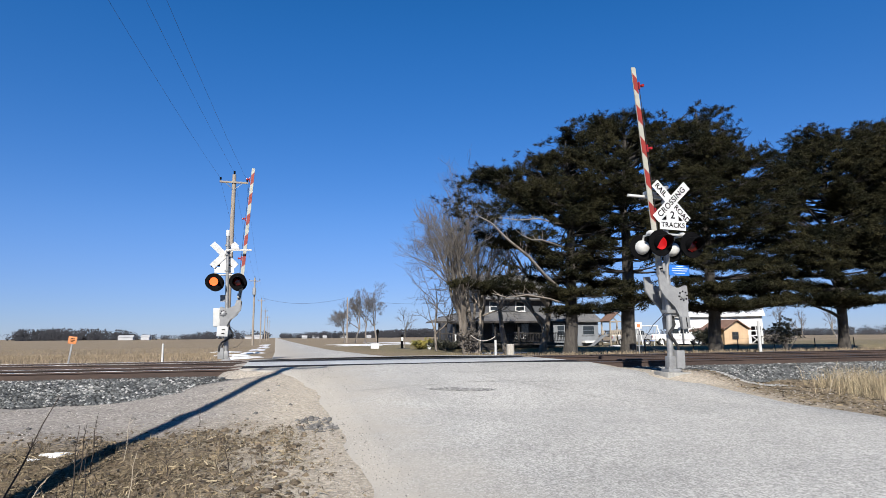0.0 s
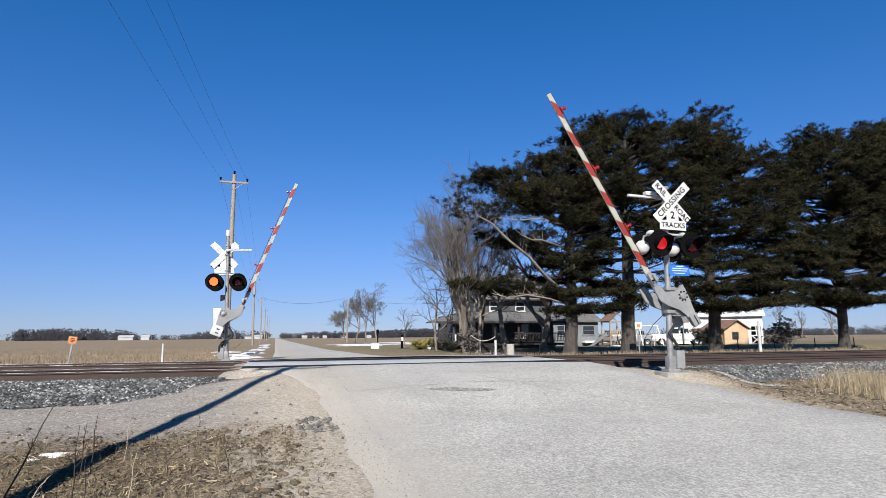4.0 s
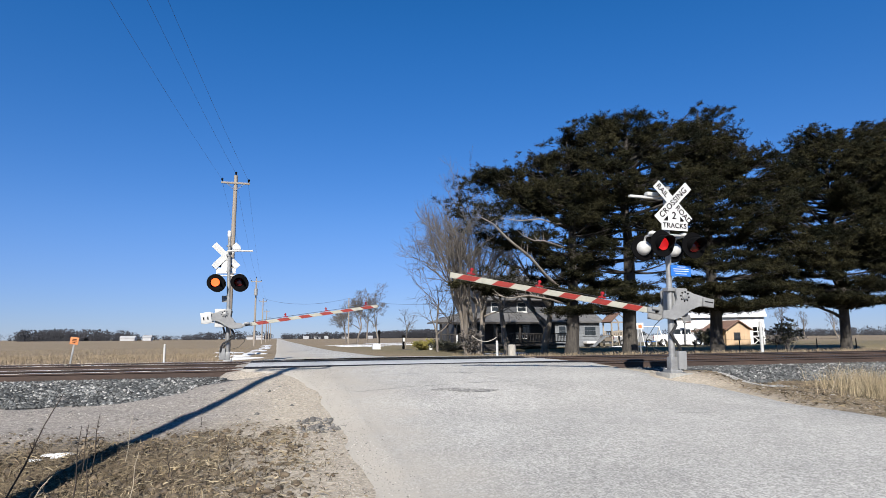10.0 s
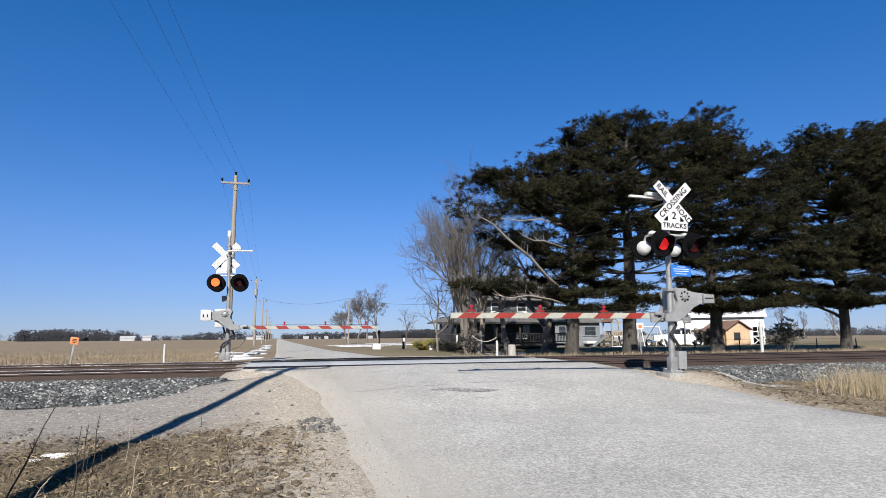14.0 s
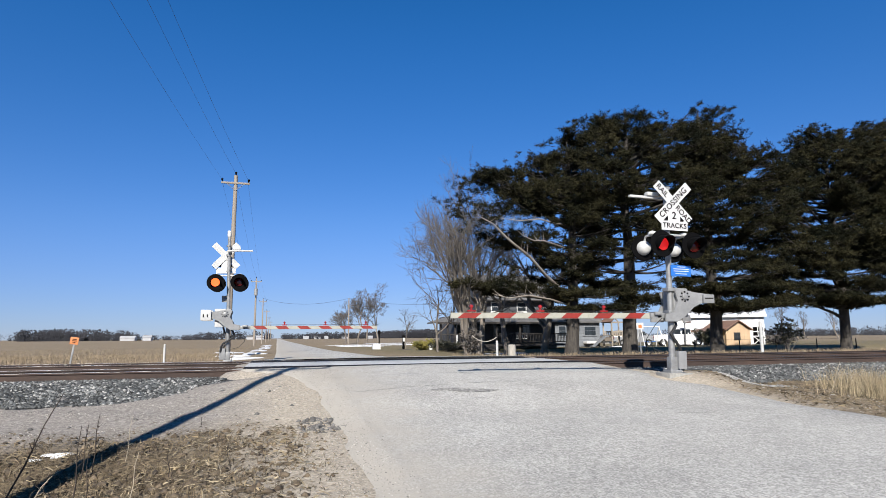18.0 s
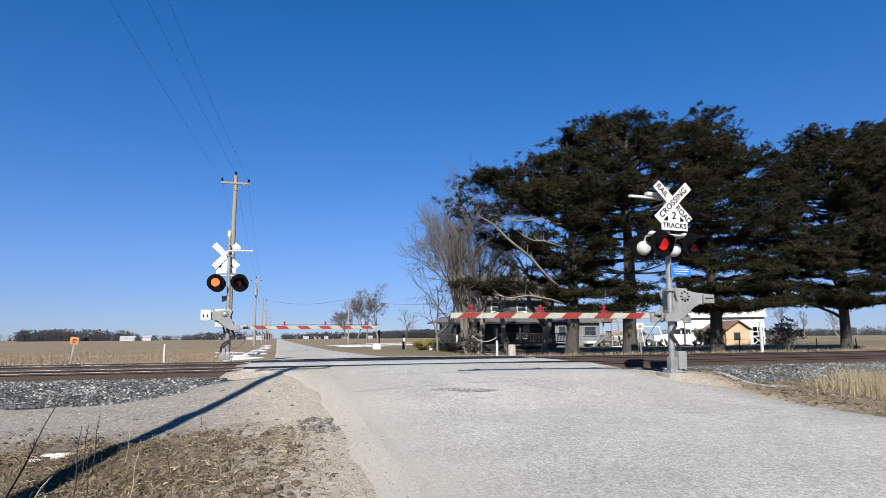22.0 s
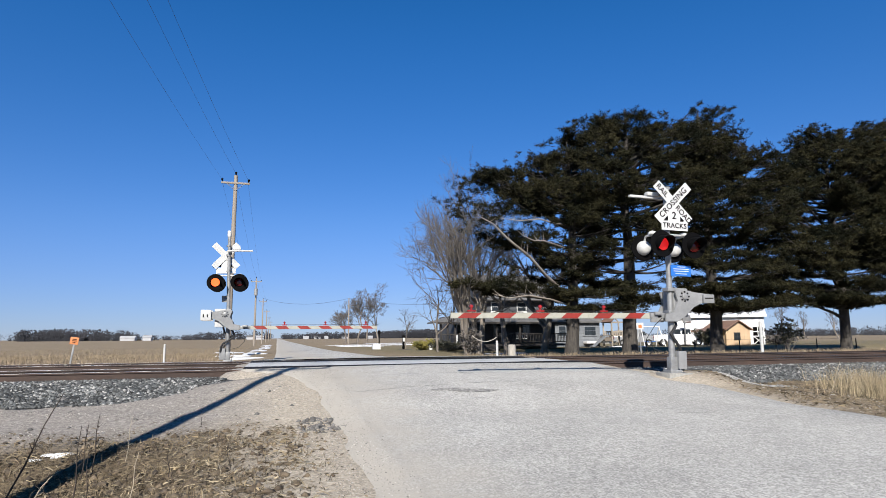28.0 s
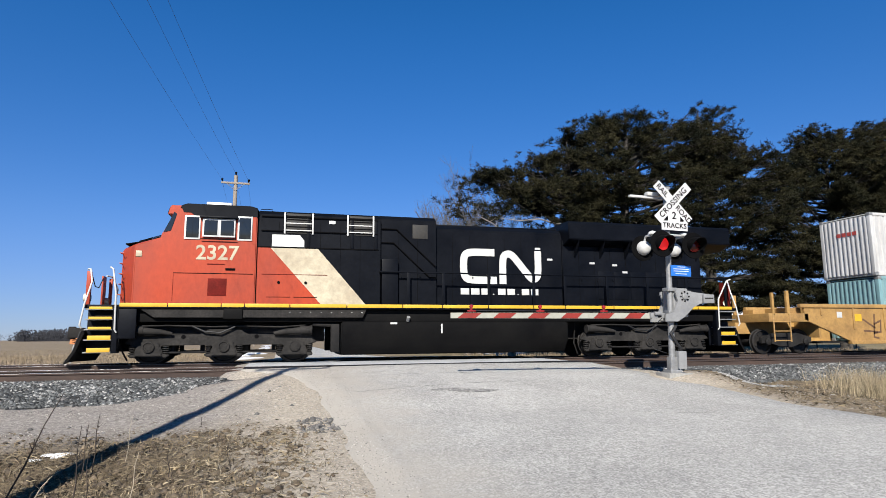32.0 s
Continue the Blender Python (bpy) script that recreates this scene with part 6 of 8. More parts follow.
# ---- overhead line ----
POLES = [(-4.55, 2.5, 11.0), (-2.75, 38.0, 10.9), (-3.4, 100.0, 10.6), (-3.4, 150.0, 10.4), (-3.4, 205.0, 10.4), (-3.5, 270.0, 10.4), (-3.5, 350.0, 10.4)]
ARM_TOP = []
for k, (x, y, h) in enumerate(POLES):
    z0 = float(gz(x, y)) - 0.1
    lean = 0.35 if k == 1 else 0.1
    t = thing("utility_pole", pose(x, y, z0, 0, lean, 0), "weathered wooden utility pole with crossarm and insulators", "utility pole", "roadside utility poles")
    part("pole", tube(bmesh.new(), [(0, 0, 0), (0, 0, h * 0.5), (0, 0, h)], [0.16, 0.14, 0.11], 12), M_POLE, t)
    arm = part("crossarm", box(bmesh.new(), (-0.82, -0.15, h - 0.56), (0.82, -0.05, h - 0.45), 0.01), M_POLE, t)
    for s in (-1, 1):
        part("brace", tube(bmesh.new(), [(s * 0.5, -0.12, h - 0.55), (0, -0.12, h - 0.98)], 0.018, 5), M_STEEL, t)
    ends = []
    for dx, dz in ((-0.76, h - 0.45), (0.76, h - 0.45), (0.0, h)):
        part("insulator", lathe(bmesh.new(), (dx, -0.1 if dx else 0, dz), (0, 0, 1), [(0.03, 0), (0.03, 0.06), (0.075, 0.08), (0.05, 0.13), (0.075, 0.15), (0.045, 0.22), (0, 0.23)], 10), M_BLACK, t)
        ends.append(Vector((x + dx, y - (0.1 if dx else 0), z0 + dz + 0.22)))
    if k == 2:
        part("transformer", lathe(bmesh.new(), (0.0, -0.38, h - 2.7), (0, 0, 1), [(0, 0), (0.27, 0.02), (0.27, 1.0), (0.22, 1.08), (0, 1.1)], 16), M_GREY, t, "grey can transformer")
    ARM_TOP.append(ends)
ARM_TOP.insert(0, [Vector((-4.8 + d, -45, 9.2 + e)) for d, e in ((-0.76, 0), (0.76, 0), (0, 0.5))])
lines = thing("overhead_wires", pose(0, 0, 0), "thin overhead power wires along the road", "power line")
for a, b in zip(ARM_TOP, ARM_TOP[1:]):
    for p, q in zip(a, b):
        sag = 0.00016 * (q - p).length ** 2 + 0.1
        pts = [p.lerp(q, u) - Vector((0, 0, 4 * sag * u * (1 - u))) for u in [i / 14 for i in range(15)]]
        part("wire", tube(bmesh.new(), pts, 0.005, 4), M_WIRE, lines)

# ---- farmhouse and yard ----
# both siding greys hold some of the pines' shade in their colour
M_SIDING = mat("grey_lap_siding", (0.05, 0.054, 0.062), (0.075, 0.079, 0.088), 1.5, 12, 0.75, bump=0.1, grit=0.15)
M_PALESIDING = mat("pale_siding", (0.20, 0.215, 0.235), (0.16, 0.172, 0.19), 1.5, 12, 0.7, bump=0.1, grit=0.12)
M_SHINGLE = mat("grey_shingles", (0.10, 0.10, 0.105), (0.16, 0.155, 0.15), 2, 14, 0.9, bump=0.5, grit=0.3)
M_TRIM = mat("white_trim", (0.74, 0.74, 0.73), (0.66, 0.66, 0.65), 2, 16, 0.6, bump=0.04, grit=0.08)
M_PANE = glass("house_glass", (0.02, 0.025, 0.03))
M_TAN = mat("tan_shed_siding", (0.60, 0.43, 0.27), (0.54, 0.385, 0.24), 2, 16, 0.75, bump=0.1, grit=0.1)
M_BROWNROOF = mat("brown_shed_roof", (0.17, 0.095, 0.065), (0.22, 0.13, 0.09), 2, 14, 0.9, bump=0.4, grit=0.2)
M_BARN = mat("white_metal_siding", (0.80, 0.80, 0.80), (0.74, 0.74, 0.74), 1, 10, 0.5, bump=0.03, grit=0.05)
M_DARKWOOD = mat("dark_porch_wood", (0.022, 0.02, 0.02), (0.045, 0.04, 0.037), 2, 15, 0.85, bump=0.3)
M_PLAYWOOD = mat("weathered_play_wood", (0.36, 0.31, 0.25), (0.28, 0.24, 0.19), 2, 15, 0.85, bump=0.3, grit=0.2)
M_POSTWOOD = mat("grey_fence_post", (0.34, 0.31, 0.27), (0.45, 0.42, 0.37), 3, 18, 0.9, bump=0.5, stretch=(2, 2, 0.3), grit=0.25)


def window_unit(parent, x0, x1, z0, z1, y, name="window", trim=M_TRIM, label="white-framed window"):
    w = part(name, box(bmesh.new(), (x0 - 0.09, y - 0.05, z0 - 0.09), (x1 + 0.09, y + 0.02, z1 + 0.09), 0.01), trim, parent, label)
    zm = (z0 + z1) / 2
    for a, b in ((z0, zm - 0.02), (zm + 0.02, z1)):
        part("pane", box(bmesh.new(), (x0, y - 0.062, a), (x1, y - 0.048, b)), M_PANE, w)
    part("sill", box(bmesh.new(), (x0 - 0.13, y - 0.1, z0 - 0.14), (x1 + 0.13, y - 0.02, z0 - 0.09), 0.008), trim, w)
    return w


def lap_siding(parent, name, x0, x1, z0, z1, y, material, step=0.14, end_x=None):
    """Horizontal boards on a wall face towards -y."""
    for k in range(int((z1 - z0) / step)):
        z = z0 + k * step
        part(name, plate(bmesh.new(), [(y - 0.028, z), (y - 0.008, z + step), (y + 0.0, z + step), (y + 0.0, z)], x0, x1, "x"), material, parent)


def farmhouse():
    gx, gy = 17.6, 51.0
    h = thing("farmhouse", pose(0, 0, -1.05), "dark grey farmhouse with a long open front porch", "house")
    wall = part("wall", box(bmesh.new(), (gx, gy, 0.0), (24.2, gy + 8.0, 4.25)), M_SIDING, h)
    low = part("low_wall", box(bmesh.new(), (15.0, gy, 0.0), (gx - 0.01, gy + 6.0, 2.9)), M_SIDING, h)
    for k in range(26):
        z = 0.5 + 0.14 * k
        x0 = 15.0 if z < 2.7 else gx
        part("lap_board", plate(bmesh.new(), [(gy - 0.028, z), (gy - 0.008, z + 0.14), (gy, z + 0.14), (gy, z)], x0, 24.2, "x"), M_SIDING, wall)
    part("foundation", box(bmesh.new(), (14.95, gy - 0.04, -0.2), (24.25, gy + 8.05, 0.45)), M_CONCRETE, h)
    bm = plate(bmesh.new(), [(gy - 0.55, 4.12), (gy + 4.0, 6.7), (gy + 8.55, 4.12), (gy + 8.55, 4.26), (gy + 4.0, 6.88), (gy - 0.55, 4.26)], gx - 0.4, 24.6, "x")
    roof = part("roof", bm, M_SHINGLE, h, "grey shingle roof")
    part("gutter", box(bmesh.new(), (gx - 0.4, gy - 0.66, 4.14), (24.6, gy - 0.55, 4.25), 0.01), M_DARKWOOD, roof)
    for x in (gx + 0.02, 24.18):
        part("gable", plate(bmesh.new(), [(gy, 4.2), (gy + 8.0, 4.2), (gy + 4.0, 6.55)], x - 0.05, x + 0.05, "x"), M_SIDING, h)
    for a in (18.2, 20.65):
        window_unit(h, a, a + 0.75, 3.28, 4.0, gy)
    for a in (15.5, 18.4, 20.8):
        window_unit(h, a, a + 0.9, 1.2, 2.6, gy, trim=M_PALESIDING, label="grey-framed window")
    d = part("door", box(bmesh.new(), (16.6, gy - 0.06, 0.5), (17.5, gy + 0.02, 2.55), 0.01), M_PALESIDING, h, "grey panelled front door")
    part("door_pane", box(bmesh.new(), (16.8, gy - 0.075, 1.6), (17.3, gy - 0.06, 2.3)), M_PANE, d)
    part("door_handle", tube(bmesh.new(), [(17.4, gy - 0.12, 1.45), (17.4, gy - 0.06, 1.45)], 0.03, 8), M_STEEL, d)
    # porch
    y0 = gy - 2.6
    part("porch_floor", box(bmesh.new(), (12.8, y0, 0.25), (24.3, gy, 0.42), 0.01), M_DARKWOOD, h, "dark wooden porch floor")
    bm = bmesh.new()
    v = [bm.verts.new(p) for p in ((12.5, y0 - 0.35, 2.28), (24.6, y0 - 0.35, 2.28), (24.6, gy, 3.12), (15.2, gy, 3.12), (12.5, gy + 0.6, 2.28),
                                   (12.5, y0 - 0.35, 2.16), (24.6, y0 - 0.35, 2.16), (24.6, gy, 2.98), (15.2, gy, 2.98), (12.5, gy + 0.6, 2.16))]
    for q in ((0, 1, 2, 3), (0, 3, 4), (6, 5, 8, 7), (8, 5, 9), (0, 5, 6, 1), (1, 6, 7, 2), (4, 9, 5, 0), (3, 8, 9, 4)):
        bm.faces.new([v[i] for i in q])
    pr = part("porch_roof", bm, M_SHINGLE, h, "low shingle porch roof", smooth=False)
    part("fascia", box(bmesh.new(), (12.46, y0 - 0.40, 2.10), (24.6, y0 - 0.35, 2.26), 0.005), M_DARKWOOD, pr)
    for x in (12.9, 13.45, 14.1, 15.6, 17.7, 19.8, 22.0, 24.2):
        part("porch_post", box(bmesh.new(), (x - 0.07, y0 + 0.02, 0.42), (x + 0.07, y0 + 0.16, 2.2), 0.01), M_DARKWOOD, h)
    for a, b in ((12.9, 14.1), (14.1, 15.6), (17.9, 19.8), (19.8, 22.0), (22.0, 24.2)):
        bm = bmesh.new()
        box(bm, (a, y0 + 0.05, 1.22), (b, y0 + 0.13, 1.30))
        box(bm, (a, y0 + 0.05, 0.55), (b, y0 + 0.13, 0.62))
        for k in range(int((b - a) / 0.14)):
            box(bm, (a + 0.07 + 0.14 * k, y0 + 0.07, 0.6), (a + 0.11 + 0.14 * k, y0 + 0.11, 1.24))
        part("railing", bm, M_DARKWOOD, h)
    for k in range(3):
        part("porch_step", box(bmesh.new(), (16.0, y0 - 0.3 * (k + 1), -0.1), (17.6, y0 - 0.3 * k, 0.27 - 0.1 * k), 0.01), M_DARKWOOD, h)
    # added white panel stands for the bright sky seen through the porch
    part("porch_panel", box(bmesh.new(), (14.15, y0 + 0.03, 0.45), (14.3, y0 + 0.1, 1.2)), M_TRIM, h)
    return h


farmhouse()
# ---- yard behind the tracks ----
def shed():
    s = thing("garden_shed", pose(46.4, 54.0, float(gz(46.4, 54.0)) - 0.02) @ Matrix.Diagonal((1.286, 1.286, 1.3, 1)), "small tan garden shed with brown roof and side awning", "shed")
    w, d, e, r = 1.1, 2.6, 1.28, 1.92
    wall = part("front_wall", plate(bmesh.new(), [(-w, 0), (w, 0), (w, e), (0, r), (-w, e)], 0, 0.08, "y"), M_TAN, s, "tan gable wall")
    part("back_wall", plate(bmesh.new(), [(-w, 0), (w, 0), (w, e), (0, r), (-w, e)], d, d + 0.08, "y"), M_TAN, s)
    for x in (-w, w - 0.08):
        part("side_wall", box(bmesh.new(), (x, 0.08, 0), (x + 0.08, d, e)), M_TAN, s)
    for k in range(7):
        part("batten", box(bmesh.new(), (-w + 0.1 + 0.32 * k, -0.014, 0.02), (-w + 0.13 + 0.32 * k, 0, 1.25)), M_TAN, wall)
    for sx in (-1, 1):
        part("roof_slope", plate(bmesh.new(), [(0, r + 0.09), (sx * (w + 0.22), e - 0.03), (sx * (w + 0.22), e - 0.10), (0, r + 0.01)], -0.22, d + 0.25, "y"), M_BROWNROOF, s, "brown shingle roof")
        part("corner_board", box(bmesh.new(), (sx * w - 0.06, -0.02, 0), (sx * w + 0.06, 0.06, e)), M_TAN, s)
    win = part("shed_window", box(bmesh.new(), (-0.42, -0.05, 0.42), (0.18, 0.02, 1.02), 0.01), M_DARKWOOD, wall, "small square window with dark frame")
    for a, b, c, d2 in ((-0.36, -0.14, 0.48, 0.70), (-0.10, 0.12, 0.48, 0.70), (-0.36, -0.14, 0.74, 0.96), (-0.10, 0.12, 0.74, 0.96)):
        part("pane", box(bmesh.new(), (a, -0.062, c), (b, -0.048, d2)), M_PANE, win)
    aw = part("awning", plate(bmesh.new(), [(-1.1, 1.42), (-3.3, 1.12), (-3.3, 1.05), (-1.1, 1.34)], -0.1, 2.6, "y"), M_BROWNROOF, s, "brown side awning")
    for y in (0.0, 2.4):
        for x in (-3.2, -2.2):
            part("awning_post", box(bmesh.new(), (x - 0.05, y, 0), (x + 0.05, y + 0.1, 1.15 if x < -3 else 1.25)), M_DARKWOOD, s)
    part("skid", box(bmesh.new(), (-1.15, 0.0, -0.06), (1.15, 2.7, 0.03)), M_DARKWOOD, s)


shed()


def barn():
    b = thing("white_barn", pose(48.5, 59.8, -1.25, 0, 0, -39), "long white metal-sided barn with a cross-braced door", "barn")
    w = 4.9
    part("wall", box(bmesh.new(), (-w, 0, 0), (w, 6, 3.3)), M_BARN, b, "white ribbed metal wall")
    bm = bmesh.new()
    for k in range(43):
        x = -w + 0.1 + 0.223 * k
        box(bm, (x, -0.03, 0.05), (x + 0.05, 0, 3.28))
    tagged(part("wall_ribs", bm, M_BARN, b), kind="stuff")
    part("roof", plate(bmesh.new(), [(-0.4, 3.22), (3, 4.2), (6.4, 3.22), (6.4, 3.35), (3, 4.34), (-0.4, 3.35)], -w - 0.3, w + 0.3, "x"), M_BARN, b, "white metal roof")
    for x in (-w, w - 0.06):
        part("gable", plate(bmesh.new(), [(0, 3.25), (6, 3.25), (3, 4.15)], x, x + 0.06, "x"), M_BARN, b)
    door = part("door", box(bmesh.new(), (3.65, -0.08, 0.1), (4.75, -0.02, 2.2), 0.01), M_BLACK, b, "dark door with white cross bracing")
    for a in (((3.75, 0.2), (4.65, 1.05)), ((4.65, 0.2), (3.75, 1.05))):
        part("brace", tube(bmesh.new(), [(a[0][0], -0.1, a[0][1]), (a[1][0], -0.1, a[1][1])], 0.05, 6), M_TRIM, door)
    for z in (0.15, 1.08, 1.6, 2.15):
        part("door_rail", box(bmesh.new(), (3.65, -0.11, z - 0.05), (4.75, -0.08, z + 0.05)), M_TRIM, door)
    for x in (3.67, 4.20, 4.73):
        part("door_stile", box(bmesh.new(), (x - 0.04, -0.105, 1.05 if abs(x - 4.20) < 0.01 else 0.1), (x + 0.04, -0.085, 2.2)), M_TRIM, door)


barn()


def annex():
    a = thing("garage", pose(28.6, 56.0, -1.05), "pale grey garage behind the pines with a dark window", "garage")
    part("wall", box(bmesh.new(), (-2.9, 0, 0), (2.9, 6, 2.45)), M_PALESIDING, a, "pale siding")
    lap_siding(a, "siding_board", -2.9, 2.9, 0.1, 2.45, 0.0, M_PALESIDING, 0.3)
    part("roof", plate(bmesh.new(), [(-0.4, 2.35), (3, 4.0), (6.4, 2.35), (6.4, 2.5), (3, 4.18), (-0.4, 2.5)], -3.2, 3.2, "x"), M_SHINGLE, a, "grey shingle roof")
    for x in (-2.9, 2.84):
        part("gable", plate(bmesh.new(), [(0, 2.4), (6, 2.4), (3, 3.9)], x, x + 0.06, "x"), M_PALESIDING, a)
    window_unit(a, 1.2, 2.4, 1.15, 1.95, -0.0, trim=M_PALESIDING, label="wide dark window")
    window_unit(a, -1.6, -0.9, 1.1, 2.0, -0.0, trim=M_PALESIDING, label="narrow dark window")
    part("porch_edge", box(bmesh.new(), (1.0, -0.8, 0.3), (4.2, 0, 0.5), 0.01), M_TRIM, a)


annex()
M_TRUCK = mat("white_car_paint", (0.78, 0.78, 0.79), (0.70, 0.70, 0.71), 1, 6, 0.25, bump=0.0, grit=0.05, coat=0.4)
M_SILVER = mat("silver_car_paint", (0.40, 0.41, 0.43), (0.34, 0.35, 0.37), 1, 6, 0.3, 0.4, bump=0.0, grit=0.05, coat=0.4)
M_TYRE = mat("tyre_rubber", (0.018, 0.018, 0.018), (0.03, 0.03, 0.03), 6, 30, 0.85)
M_RIM = mat("alloy_rim", (0.45, 0.45, 0.46), None, 6, 20, 0.35, 0.8, bump=0.02)


def vehicle(name, m, side, cabin, panes, length, paint, label):
    """Car from a side outline, a narrower glasshouse, glass, wheels, bumpers and lamps. Front at +x."""
    v = thing(name, m, label, "truck" if "truck" in name else "car", "parked vehicles")
    part("body", plate(bmesh.new(), side, -0.95, 0.95, "y", 0.05), paint, v)
    part("cabin", plate(bmesh.new(), cabin, -0.80, 0.80, "y", 0.05), paint, v)
    for s in (-1, 1):
        for a, b, c, d in panes:
            part("side_window", plate(bmesh.new(), [(a, c), (b, c), (b - 0.08, d), (a + 0.08, d)], s * 0.808 - 0.006, s * 0.808 + 0.006, "y"), M_PANE, v)
        for x in (0.95, length - 1.05):
            tyre = part("wheel", lathe(bmesh.new(), (x, s * 0.72, 0.38), (0, s, 0), [(0.2, 0), (0.36, 0.0), (0.38, 0.05), (0.38, 0.2), (0.35, 0.25), (0.2, 0.25)], 22), M_TYRE, v)
            part("rim", lathe(bmesh.new(), (x, s * 0.94, 0.38), (0, s, 0), [(0.22, 0.0), (0.2, 0.02), (0.06, -0.02), (0.05, 0.03), (0, 0.03)], 14), M_RIM, tyre)
        part("headlight", box(bmesh.new(), (length - 0.10, s * 0.72 - 0.16, 0.78), (length + 0.015, s * 0.72 + 0.16, 0.95), 0.02), M_LAMPGLASS, v)
        part("tail_light", box(bmesh.new(), (-0.015, s * 0.85 - 0.08, 0.8), (0.05, s * 0.85 + 0.08, 1.05), 0.01), M_RED, v)
        part("mirror", box(bmesh.new(), (length * 0.62, s * 1.05 - 0.1, 1.15), (length * 0.62 + 0.1, s * 1.05 + 0.1, 1.35), 0.02), paint, v)
        part("door_handle", box(bmesh.new(), (length * 0.5, s * 0.96 - 0.01, 0.98), (length * 0.5 + 0.16, s * 0.96 + 0.01, 1.02)), M_BLACK, v)
    part("grille", box(bmesh.new(), (length - 0.04, -0.5, 0.62), (length + 0.02, 0.5, 0.98), 0.02), M_BLACK, v)
    part("bumper", box(bmesh.new(), (length - 0.08, -0.95, 0.38), (length + 0.1, 0.95, 0.58), 0.03), M_STEEL, v)
    part("bumper", box(bmesh.new(), (-0.1, -0.95, 0.42), (0.06, 0.95, 0.6), 0.03), M_STEEL, v)
    # windscreen on the sloped front of the cabin
    (ax, az), (bx, bz) = cabin[1], cabin[2]
    ang = math.degrees(math.atan2(ax - bx, bz - az))
    part("windscreen", box(bmesh.new(), (-0.004, -0.7, -0.5 * math.hypot(ax - bx, bz - az) + 0.05), (0.012, 0.7, 0.5 * math.hypot(ax - bx, bz - az) - 0.05)), M_PANE, v, "", pose((ax + bx) / 2, 0, (az + bz) / 2, 0, -ang, 0))
    return v


vehicle("pickup_truck", pose(39.2, 58.4, float(gz(40, 57)), 0, 0, -28), [(0, 0.45), (5.5, 0.42), (5.55, 0.95), (5.4, 1.12), (3.9, 1.18), (0, 1.15)],
        [(1.7, 1.1), (4.15, 1.1), (3.45, 1.85), (1.9, 1.85)], [(1.9, 2.75, 1.2, 1.72), (2.85, 3.75, 1.2, 1.72)], 5.5, M_TRUCK, "white pickup truck parked in front of a white barn")
vehicle("van", pose(35.6, 60.5, float(gz(37, 59)), 0, 0, -25), [(0, 0.45), (4.7, 0.42), (4.75, 0.85), (4.5, 1.05), (3.6, 1.12), (0, 1.1)],
        [(0.05, 1.05), (3.85, 1.05), (2.95, 1.75), (0.3, 1.75)], [(0.35, 1.4, 1.15, 1.62), (1.5, 2.5, 1.15, 1.62), (2.6, 3.4, 1.15, 1.55)], 4.7, M_SILVER, "silver minivan parked beside a pickup truck")


